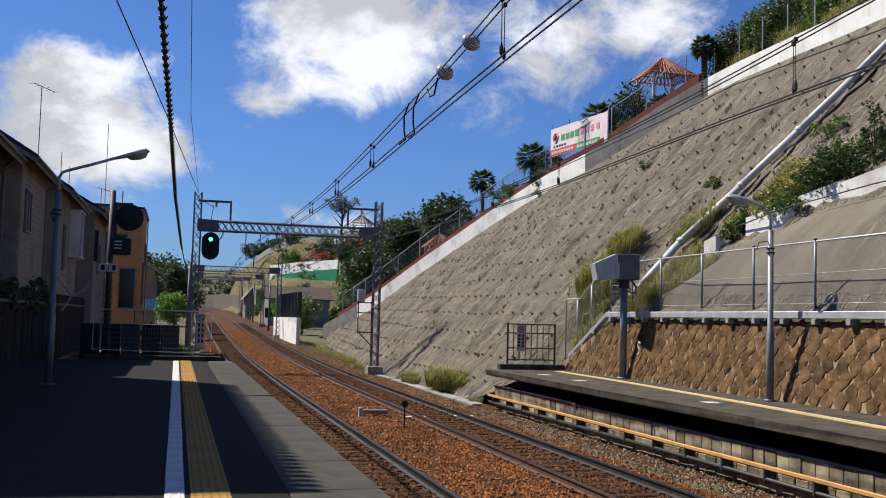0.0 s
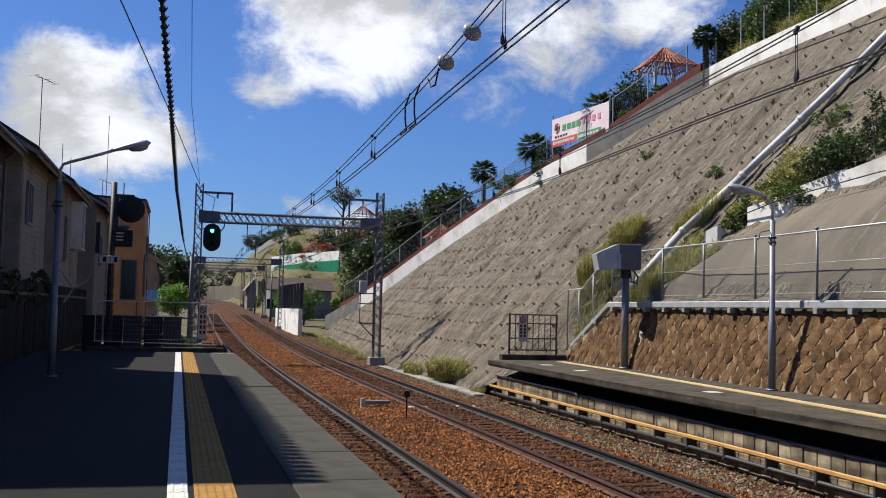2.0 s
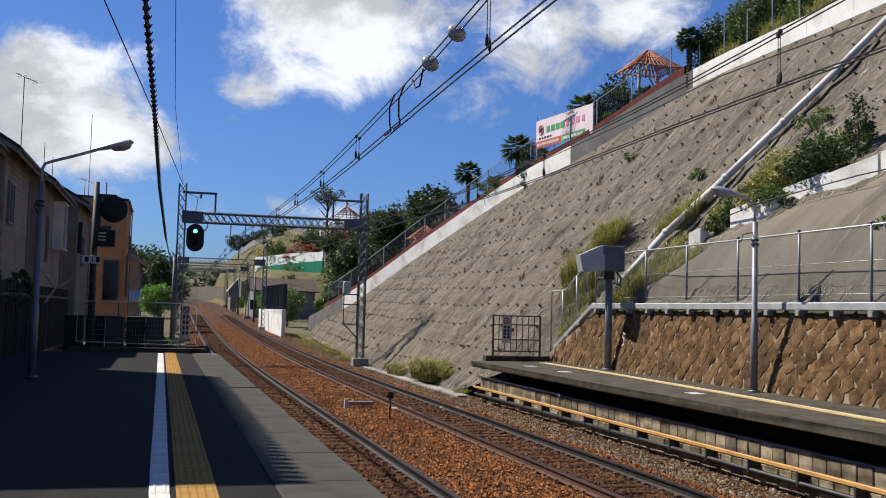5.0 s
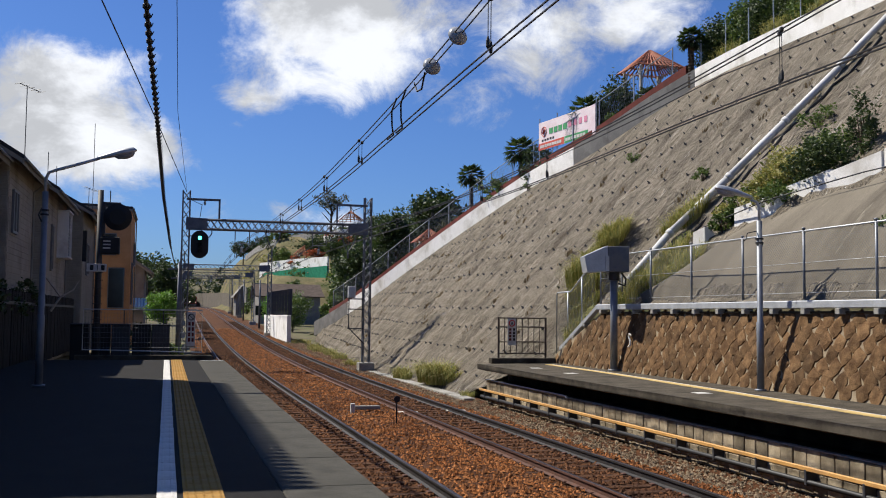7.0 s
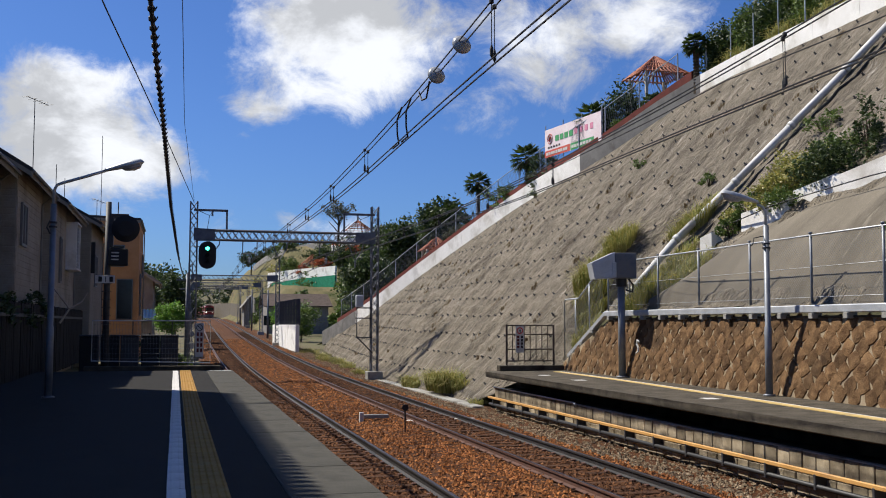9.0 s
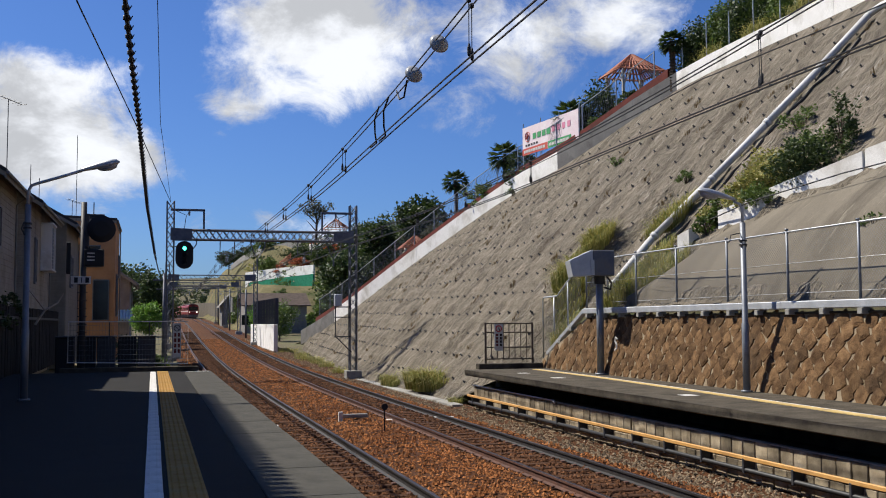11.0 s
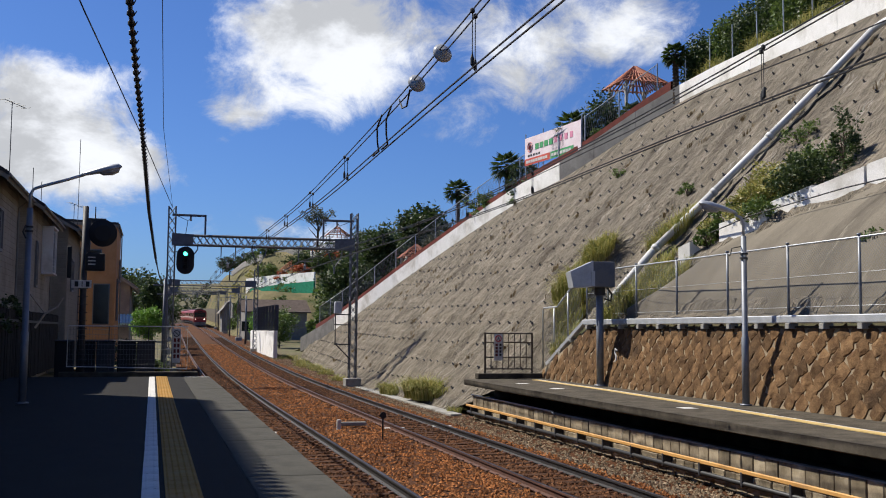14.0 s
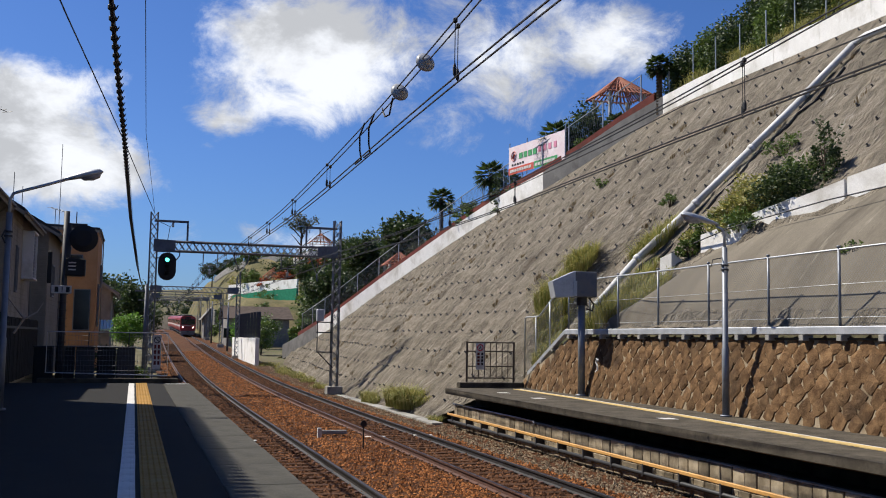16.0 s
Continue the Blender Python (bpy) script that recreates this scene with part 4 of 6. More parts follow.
b.box(-0.28, 0.4, -0.4, 0.4, 0.0, 0.8, 0.02, turn)
part("housing", b, STEELBLUE, mb, "dark grey steel housing")
b = Build()
o = [(-0.285, 0.02), (-0.285, 0.82), (-1.02, 0.48), (-0.92, -0.02)]
b.prism(o, 0.8, turn @ Matrix.Translation((0, -0.4, 0)))
part("hood", b, GALV, mb, "pale grey sloping hood")
b = Build()
b.box(-0.36, -0.24, -0.43, -0.4, 0.02, 0.5, 0.008, turn)
for z in (0.12, 0.3):
    b.lathe([(0.03, 0), (0.03, 0.02)], 8, turn @ pose(-0.3, -0.43, z, 90, 0, 0))
part("hinge_plate", b, GALV, mb)

# round shunting signal, seen from behind
rs = thing("disc_signal", (-2.55, 41, -0.4), "black round signal back on a slim post with a small sign", "signal")
b = Build()
b.tube([(0, 0, 0), (0, 0, 6.75)], [0.14, 0.11], 10)
part("post", b, DARKSTEEL, rs, "dark steel post", True)
b = Build()
b.lathe([(0.4, -0.03), (0.52, 0), (0.52, 0.05), (0.3, 0.12)], 24, pose(0.65, -0.15, 5.72, 90, 0, 0))
part("disc", b, BLACK, rs, "black round backboard")
b = Build()
b.box(-0.05, 0.75, -0.05, 0.05, 6.2, 6.3, 0.01)
b.box(0.05, 0.2, -0.1, 0.1, 5.0, 6.3, 0.02)
b.tube([(0.35, 0, 6.3), (0.35, 0, 6.75)], 0.02, 5)
part("arm", b, DARKSTEEL, rs)
b = Build()
b.box(0.05, 0.75, -0.25, 0.25, 4.3, 4.95, 0.03)
b.box(-0.6, -0.45, -0.1, 0.1, 4.0, 5.2, 0.02)
part("relay_box", b, BLACK, rs)
b = Build()
for k in range(3):
    b.box(0.15, 0.42, -0.262, -0.25, 4.5 + k * 0.13, 4.55 + k * 0.13, 0.0, pose(0, 0, 0, 0, 0, 0))
part("warning_stripes", b, WHITEPAINT, rs, "white stripes")
b = Build()
b.box(-0.42, 0.3, -0.2, -0.17, 3.62, 3.92, 0.01)
sgn = part("sign_plate", b, WHITEPAINT, rs, "white sign plate")
for x, w in ((-0.3, 0.13), (-0.05, 0.03), (0.1, 0.13)):
    b = Build()
    b.box(x, x + w, -0.206, -0.2, 3.67, 3.87)
    part("sign_bar", b, BLACK, sgn)
for z in np.arange(1.2, 3.6, 0.3):
    b = Build()
    b.tube([(-0.18, -0.12, z), (0.18, -0.12, z)], 0.015, 5)
    part("step_iron", b, DARKSTEEL, rs)


# ---- gates, fence and gutter ----
NET = surface("wire mesh", (0.136, 0.1428, 0.1496), (0.1904, 0.1972, 0.204), 5, 0.6, 0.0, 30, metal=0.4)


def mesh_net(b, p0, u, v, lu, lv, step, r, diag=True):
    """Crossed wires over a panel from p0 along u and v."""
    p0, u, v = Vector(p0), Vector(u).normalized(), Vector(v).normalized()

    def wire(a, c):
        d = (c - a).normalized()
        n = u.cross(v)
        s = d.cross(n) * r
        k = len(b.v)
        b.v += [tuple(a - s), tuple(a + s), tuple(c + s), tuple(c - s)]
        b.f.append((k, k + 1, k + 2, k + 3))
    if diag:
        t = -lv
        while t < lu:
            a0, a1 = max(t, 0), min(t + lv, lu)
            if a1 > a0:
                wire(p0 + u * a0 + v * (a0 - t), p0 + u * a1 + v * (a1 - t))
                wire(p0 + u * a0 + v * (lv - a0 + t), p0 + u * a1 + v * (lv - a1 + t))
            t += step
    return b


sf = thing("chain_link_fence", (0, 0, 0), "galvanised chain-link fence on top of the stone wall", "fence")
fy = [10.6, 13.1, 15.65, 18.22, 20.75, 23.37, 26.04, 28.56, 30.6, 32.3]
for y in fy:
    b = Build()
    b.tube([(14.3, y, 1.95), (14.3, y, 3.8)], 0.032, 8)
    b.tube([(14.3, y, 3.8), (14.3, y, 3.84)], 0.045, 8)
    part("post", b, GALVDARK, sf, "galvanised post", True)
for z, r in ((3.76, 0.024), (3.02, 0.006), (2.32, 0.006)):
    b = Build()
    b.tube([(14.3, 10.6, z), (14.3, 32.3, z)], r, 6)
    part("rail", b, GALV, sf, "", True)
net = mesh_net(Build(), (14.31, 10.6, 2.15), (0, 1, 0), (0, 0, 1), 21.7, 1.6, 0.085, 0.0028)
tagged(part("netting", net, NET, sf, "fine chain-link netting"), kind="stuff")
# the fence goes down with the wall's end
hx = 14.15
b = Build()
b.tube([(hx, 32.3, 3.75), (hx, 34.6, 2.62), (hx, 35.9, 2.6), (hx, 36.0, 2.5), (hx, 36.0, 0.3)], 0.03, 8)
part("end_rail", b, GALV, sf, "", True)
for y, z0, z1 in ((33.6, 1.3, 3.1), (34.9, 0.6, 2.6)):
    b = Build()
    b.tube([(hx, y, z0), (hx, y, z1)], 0.028, 8)
    part("post", b, GALV, sf, "", True)
net = Build()
for k in range(34):
    y = 32.3 + k * 0.1
    net.tube([(hx, y, 3.7 - (y - 32.3) * 0.49), (hx, y + 0.4, 2.0 - (y - 32.3) * 0.52)], 0.003, 3)
    net.tube([(hx, y + 0.4, 3.5 - (y - 32.3) * 0.49), (hx, y, 2.2 - (y - 32.3) * 0.52)], 0.003, 3)
tagged(part("end_netting", net, NET, sf), kind="stuff")

gu = thing("cable_trough", (0, 0, 0), "pale galvanised trough on the coping of the stone wall", "trough")
b = Build()
b.box(13.98, 14.16, 5, 31.95, 1.95, 2.13, 0.02)
m = pose(14.07, 31.95, 2.04, -24.2, 0, 0)
b.box(-0.09, 0.09, 0, 3.7, -0.08, 0.08, 0.02, m)
part("channel", b, GALV, gu, "pale galvanised channel")
bb = Build()
bb.box(-0.13, 0.13, 0, 0.16, -0.02, 0.11, 0.01)
bbm = bb.mesh("bearer", CONCRETE)
for y in list(np.arange(6.5, 32, 1.25)) + [32.9, 33.9, 34.8]:
    part("bearer", bbm, None, gu).matrix_basis = pose(14.08, y, wall_top(y))
# dark coping stands in for the black shaded gap under the trough
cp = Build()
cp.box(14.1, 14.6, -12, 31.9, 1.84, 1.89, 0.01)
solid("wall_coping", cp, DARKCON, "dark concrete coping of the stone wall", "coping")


def barred_gate():
    g = thing("barred_gate", (11.55, 35.2, 0), "brown steel barred gate with a no-entry sign", "gate")
    b = Build()
    b.box(-0.25, 2.2, -0.15, 0.25, 0.0, 0.2, 0.02)
    part("plinth", b, DARKCON, g, "dark concrete plinth")
    for x in (0.05, 1.85):
        b = Build()
        b.tube([(x, 0, 0.2), (x, 0, 1.67)], 0.04, 6)
        part("post", b, BROWNSTEEL, g)
    for z in (0.36, 0.78, 1.32, 1.64):
        b = Build()
        b.tube([(0.05, 0, z), (1.85, 0, z)], 0.025, 6)
        part("rail", b, BROWNSTEEL, g)
    for k in range(1, 8):
        b = Build()
        x = 0.05 + 1.8 * k / 8
        b.tube([(x, 0, 0.36), (x, 0, 1.64)], 0.018, 6)
        part("bar", b, BROWNSTEEL, g)
    sign = Build()
    sign.box(0.38, 0.7, -0.04, -0.03, 0.66, 1.62)
    s = part("sign", sign, WHITEPAINT, g, "white no-entry sign")
    r = Build()
    r.lathe([(0.125, 0), (0.125, 0.006)], 18, pose(0.54, -0.042, 1.45, 90, 0, 0))
    part("red_disc", r, surface("sign red", (0.5, 0.03, 0.03), (0.55, 0.04, 0.04), 3, 0.5, 0), s)
    r = Build()
    r.lathe([(0.085, 0), (0.085, 0.003)], 18, pose(0.54, -0.05, 1.45, 90, 0, 0))
    part("disc_field", r, WHITEPAINT, s)
    r = Build()
    r.tube([(0.5, -0.056, 1.39), (0.54, -0.056, 1.51), (0.58, -0.056, 1.37)], 0.016, 5)
    for k in range(4):
        r.box(0.58, 0.66, -0.046, -0.04, 1.18 - k * 0.12, 1.27 - k * 0.12)
    part("text_bars", r, BLACK, s)
    r = Build()
    for k in range(4):
        r.box(0.43, 0.52, -0.046, -0.04, 1.18 - k * 0.12, 1.27 - k * 0.12)
    part("red_text_bars", r, REDROAD, s)


barred_gate()


def wire_gate():
    g = thing("wire_gate", (0, 39.5, 0), "grey steel wire-panel gate closing the platform end", "gate")
    fr = Build()
    fr.tube([(-2.93, 0, 0.3), (-2.93, 0, 1.79), (1.3, 0, 1.79), (1.3, 0, 0.22), (-2.93, 0, 0.32)], 0.024, 6)
    part("frame", fr, GALV, g, "pale steel tube frame")
    n = Build()
    x = -2.85
    while x < 1.28:
        n.tube([(x, 0, 0.3), (x, 0, 1.78)], 0.004, 3)
        x += 0.11
    for z in np.arange(0.4, 1.75, 0.18):
        n.tube([(-2.9, 0, z), (1.28, 0, z)], 0.005, 3)
    tagged(part("wire_panel", n, NET, g), kind="stuff")
    for x in (-1.5, -0.1):
        b = Build()
        b.tube([(x, 0.02, -0.3), (x, 0.02, 1.79)], 0.02, 6)
        part("upright", b, DARKSTEEL, g)
    s = Build()
    s.box(0.75, 1.05, -0.04, -0.03, 0.45, 1.72)
    sg2 = part("sign", s, WHITEPAINT, g, "small faded no-entry sign")
    r = Build()
    r.tube([(0.9 + 0.11 * math.cos(a), -0.044, 1.54 + 0.11 * math.sin(a)) for a in np.linspace(0, 2 * math.pi, 19)], 0.018, 5)
    r.tube([(0.83, -0.044, 1.61), (0.97, -0.044, 1.47)], 0.016, 5)
    part("prohibition_ring", r, DARKSTEEL, sg2, "dark prohibition ring")
    for x in (0.8, 0.93):
        for q in range(4):
            r = Build()
            r.box(x, x + 0.08, -0.046, -0.04, 1.22 - q * 0.2, 1.36 - q * 0.2)
            part("text_bar", r, REDROAD, sg2)
    k = Build()
    k.box(-3.2, 1.7, -0.15, 0.2, -0.4, 0.12, 0.02)
    part("plinth", k, DARKCON, g)


wire_gate()
en = Build()
en.box(-4.6, 2.0, 38.21, 44, -1.5, -0.28, 0.01)
solid("platform_end_step", en, DARKCON, "dark concrete step beyond the platform end", "platform")

# distance post and lineside bits
mp = thing("distance_marker", (6.1, 27.3, -1.3), "thin black marker post with a round plate between the tracks", "marker post")
b = Build()
b.tube([(0, 0, 0), (0, 0, 0.72)], 0.022, 6)
part("post", b, BLACK, mp)
b = Build()
b.lathe([(0.09, 0), (0.09, 0.02)], 16, pose(0, -0.01, 0.72, 90, 0, 0))
part("plate", b, BLACK, mp)
cm = thing("cable_marker", (5.45, 30.4, -1.27), "white stub post with a pale slab in the ballast", "marker")
b = Build()
b.box(-0.06, 0.06, -0.06, 0.06, 0, 0.32, 0.01)
part("stub", b, WHITEPAINT, cm)
b = Build()
b.box(0.1, 0.9, 0.3, 0.42, 0.1, 0.22, 0.02)
part("slab", b, CONCRETE, cm)


# ---- plants ----
def leaves(b, centre, radii, n, size, rng, hollow=0.45, lean=0.0):
    """Many small leaf blades in clumps inside an uneven ellipsoid."""
    radii = np.array(radii)
    count = max(8, n // 40)
    d = rng.normal(size=(count, 3))
    d /= np.linalg.norm(d, axis=1, keepdims=True)
    k = hollow + (1 - hollow) * rng.random((count, 1)) ** 0.6
    clumps = np.array(centre) + d * radii * k * (0.75 + 0.4 * rng.random((count, 1)))
    c = clumps[rng.integers(count, size=n)] + rng.normal(size=(n, 3)) * radii * 0.13
    d = rng.normal(size=(n, 3))
    d[:, 2] = np.abs(d[:, 2]) * 0.6 + lean
    d /= np.linalg.norm(d, axis=1, keepdims=True)
    e = np.cross(d, rng.normal(size=(n, 3)))
    e /= np.linalg.norm(e, axis=1, keepdims=True) + 1e-6
    s = size * (0.6 + 0.8 * rng.random((n, 1)))
    pts = np.stack([c, c + d * s * 0.5 + e * s * 0.28, c + d * s, c + d * s * 0.5 - e * s * 0.28], 1)
    base = len(b.v)
    b.v += [tuple(p) for p in pts.reshape(-1, 3).tolist()]
    b.f += [(base + 4 * q, base + 4 * q + 1, base + 4 * q + 2, base + 4 * q + 3) for q in range(n)]
    return b


def blades(b, at, spread, n, h, rng, droop=0.85):
    """A tuft of arching grass blades."""
    for i in range(n):
        a = rng.random() * 6.283
        r = spread * math.sqrt(rng.random())
        p = np.array([at[0] + r * math.cos(a), at[1] + r * math.sin(a), at[2] + (r * math.cos(a) if at[2] > 0.5 else 0) - 0.05])
        o = np.array([math.cos(a + rng.normal() * 0.8), math.sin(a + rng.normal() * 0.8), 0])
        hh = h * (0.5 + 0.6 * rng.random())
        w = np.cross(o, (0, 0, 1)) * (0.009 + 0.009 * rng.random())
        m = p + o * hh * 0.15 + np.array([0, 0, hh * 0.65])
        t = p + o * hh * droop * (0.3 + 0.9 * rng.random()) + np.array([0, 0, hh * (0.35 + 0.65 * rng.random())])
        k = len(b.v)
        b.v += [tuple(p - w), tuple(p + w), tuple(m + w * 0.8), tuple(m - w * 0.8), tuple(t)]
        b.f += [(k, k + 1, k + 2, k + 3), (k + 3, k + 2, k + 4)]
    return b


DRYWEED = leafy("dry brown weeds", (0.1088, 0.068, 0.0306), (0.1904, 0.136, 0.0612))
RNG = np.random.default_rng(12)


def bush(name, at, radii, n, size, material, label, category="bush", twigs=5):
    t = thing(name, at, label, category)
    for i in range(twigs):
        a = RNG.random() * 6.283
        s = Build()
        s.tube([(0, 0, -0.2), (math.cos(a) * radii[0] * 0.3, math.sin(a) * radii[1] * 0.3, radii[2] * 0.6), (math.cos(a) * radii[0] * 0.6, math.sin(a) * radii[1] * 0.6, radii[2] * 1.1)], [0.03, 0.02, 0.008], 5)
        part("stem", s, BARK, t)
    part("foliage", leaves(Build(), (0, 0, radii[2] * 0.75), radii, int(n * 1.6), size * 0.85, RNG), material, t)
    return t


def tuft(at, spread, n, h, label, material=None):
    t = thing("grass_tuft", at, label, "grass")
    part("grass_clump", blades(Build(), (0, 0, 0.6), spread, n, h, RNG) if at[2] > 0.6 else blades(Build(), (0, 0, 0), spread, n, h, RNG), material or GRASS, t)
    if at[2] > 0.6:
        for c in t.children:
            c.location.z -= 0.6
    return t


def tree(at, h, radii, n, size, material, label, bare=False):
    t = thing("tree", at, label, "tree")
    s = Build()
    s.tube([(0, 0, -0.3), (0.05, 0, h * 0.3), (0.1, 0.05, h * 0.6), (0.1, 0.1, h * 0.85)], [h * 0.03, h * 0.024, h * 0.017, h * 0.006], 8)
    for i in range(9):
        a, z0 = i * 2.4, h * (0.3 + 0.05 * i)
        r = radii[0] * 0.75
        s.tube([(0.06, 0.03, z0), (math.cos(a) * r * 0.5, math.sin(a) * r * 0.5, z0 + h * 0.13), (math.cos(a) * r, math.sin(a) * r, z0 + h * 0.24)], [h * 0.013, h * 0.009, h * 0.003], 6)
    part("trunk", s, BARK, t)
    part("crown", leaves(Build(), (0, 0, h - radii[2] * 0.8), radii, int(n * 2.2), size * 0.85, RNG, 0.25), material, t)
    return t


def palm(at, h, frond, label):
    t = thing("palm_tree", at, label, "palm tree")
    s = Build()
    s.tube([(0, 0, -0.2), (0.03, 0, h * 0.5), (0.0, 0.0, h)], [0.17, 0.14, 0.16], 8)
    for k in range(int(h / 0.16)):
        s.lathe([(0.15, 0), (0.19, 0.06), (0.15, 0.08)], 8, pose(0.015, 0, k * 0.16))
    part("trunk", s, BARK, t)
    f = Build()
    for i in range(38):
        a = i * 2.4
        up = 1.1 - 1.9 * (i / 38)
        o = Vector((math.cos(a), math.sin(a), 0))
        side = Vector((-o.y, o.x, 0))
        for q in range(9):
            v = (q - 4) / 4 * 0.95
            d = (o * math.cos(v) + side * math.sin(v)).normalized()
            p = Vector((0, 0, h)) + o * frond * 0.4 * math.cos(up) + Vector((0, 0, frond * 0.4 * math.sin(up)))
            e = p + (d * math.cos(up) + Vector((0, 0, math.sin(up)))) * frond * 0.6 - Vector((0, 0, 0.18 * frond * abs(v) + 0.1 * frond))
            m = (p + e) / 2 + Vector((0, 0, 0.05))
            w = d.cross(Vector((0, 0, 1))) * 0.055
            k = len(f.v)
            f.v += [tuple(p), tuple(m + w), tuple(e), tuple(m - w)]
            f.f.append((k, k + 1, k + 2, k + 3))
        f.tube([(0, 0, h), Vector((0, 0, h)) + o * frond * 0.4 * math.cos(up) + Vector((0, 0, frond * 0.4 * math.sin(up)))], 0.012, 4)
    part("fronds", f, DARKGREEN, t)
    return t


# ---- on the slope ----
def on_slope(y, z, proud=0.0):
    fx, fz = foot(y)
    return slope_point(y, (z - fz) / (top_height(y) - fz), proud)


dp = thing("drain_pipe", (0, 0, 0), "white drain pipe running up the sprayed slope", "pipe")
zs = [2.3, 4.3, 6.3, 8.3, 10.3, 12.2]
for i in range(5):
    b = Build()
    a, c = on_slope(31.4 - 0.32 * i, zs[i], 0.22), on_slope(31.08 - 0.32 * i, zs[i + 1] - 0.03, 0.22)
    b.tube([a, c], 0.125, 12)
    b.tube([a, a + (c - a) * 0.05], 0.15, 12)
    part("pipe_length", b, WHITEPIPE, dp, "", True)
b = Build()
b.tube([on_slope(29.8, 12.2, 0.22), on_slope(29.35, 12.4, 0.26), on_slope(26.6, 12.5, 0.22), on_slope(19.5, 12.9, 0.22)], 0.125, 12)
part("bent_length", b, WHITEPIPE, dp, "", True)
crack = Build()
crack.tube([on_slope(30.35 - 0.08 * k + 0.12 * math.sin(k * 1.7), 4.5 + k * 0.42, 0.03) for k in range(17)], 0.05, 5)
solid("slope_crack", crack, BLACK, "dark open joint beside the drain pipe", "crack")

# planter walls and the smooth apron below them
pw = thing("planter_wall", (0, 0, 0), "low white concrete wall stepping across the slope", "wall", kind="structure")
for y0, y1, z0, z1 in ((28.95, 28.5, 4.2, 4.35), (27.6, 25.6, 4.85, 5.2), (25.55, 24.0, 5.3, 5.6), (23.95, 22.2, 5.5, 5.85), (22.15, 20.2, 5.9, 6.2), (20.15, 17, 6.2, 6.6), (16.9, 12, 6.6, 7.2)):
    b = Build()
    ps = []
    for y, z in ((y0, z0), (y1, z1)):
        x = z + 12.1
        ps += [(x - 0.34, y, z - 0.5), (x - 0.34, y, z + 0.2), (x - 0.16, y, z + 0.2), (x + 0.3, y, z - 0.4)]
    b.add(ps, [(0, 1, 2, 3), (7, 6, 5, 4), (0, 4, 5, 1), (1, 5, 6, 2), (2, 6, 7, 3), (3, 7, 4, 0)])
    part("wall_panel", b, WHITEWALL, pw)
ap = Build()
rows = []
for y in np.arange(-12, 29.2, 0.5):
    zt = float(np.interp(y, [12, 20, 24, 28.5, 29.2], [7.0, 6.1, 5.4, 4.2, 3.0])) if y > 12 else 7.0
    if y > 27:
        zt = 2.2 + (zt - 2.2) * (29.3 - y) / 2.3
    rows.append([(14.32 + (zt - 2.15) * u - 0.22 * math.sin(math.pi * min(1, u * 1.05)), y, 2.1 + (zt - 2.1) * u + 0.22 * math.sin(math.pi * min(1, u * 1.05)) + 0.04 * noise.noise((y * 0.4, u * 3, 2))) for u in np.linspace(0, 1, 16)])
ap.grid(rows)
solid("apron_slope", ap, SMOOTHCRETE, "smooth grey-brown sprayed concrete apron above the wall", "slope", smooth=True)
cbl = Build()
cbl.tube([on_slope(29, 4.4, 0.3), on_slope(26, 4.85, 0.45), on_slope(22, 5.1, 0.45), on_slope(17, 5.3, 0.4), on_slope(10, 5.8, 0.4)], 0.02, 5)
solid("slope_cable", cbl, CABLE, "thin black cable lying on the apron", "cable", "")

for y, z, r, n, m, lab in (
        (26.1, 5.65, (0.8, 1.2, 0.7), 2600, GRASS, "dense green bush in the planter on the slope"),
        (24.9, 5.55, (0.75, 1.2, 0.7), 3000, DARKGREEN, "dark green bush in the planter on the slope"),
        (27.1, 5.45, (0.7, 0.8, 0.5), 1300, GRASS, "yellow-green bush in the planter on the slope"),
        (25.6, 6.4, (0.5, 0.9, 0.45), 900, GREEN, "loose green bush above the planter on the slope"),
        (24.0, 6.3, (0.4, 0.6, 0.9), 900, DARKGREEN, "tall thin green shrub on the slope"),
        (28.3, 7.9, (0.5, 0.8, 0.45), 500, GREEN, "small green bush growing from the slope"),
        (27.9, 4.9, (0.5, 0.6, 0.5), 700, GREEN, "green bush by the low white wall"),
        (28.2, 4.45, (0.4, 0.45, 0.35), 700, GREEN, "green bush before the low white wall"),
        (26.0, 5.0, (0.5, 0.8, 0.45), 1200, GREEN, "green bush hanging over the low white wall"),
        (26.9, 4.9, (0.5, 0.6, 0.4), 900, GRASS, "yellowing bush hanging over the low white wall"),
        (28.6, 4.7, (0.4, 0.5, 0.4), 400, GRASS, "yellowing bush by the low white wall"),
        (19.6, 3.6, (0.3, 0.6, 0.35), 300, GREEN, "small green bush behind the chain-link fence"),
        (35.2, 7.0, (0.35, 0.5, 0.3), 220, GREEN, "small green plant on the slope"),
        (44.3, 9.1, (0.35, 0.5, 0.3), 220, GREEN, "small green plant on the slope"),
        (60.4, 9.6, (0.4, 0.6, 0.4), 200, GREEN, "small green plant on the slope")):
    p = on_slope(y, z)
    bush("bush", (p.x, p.y, p.z), r, n, 0.115, m, lab)
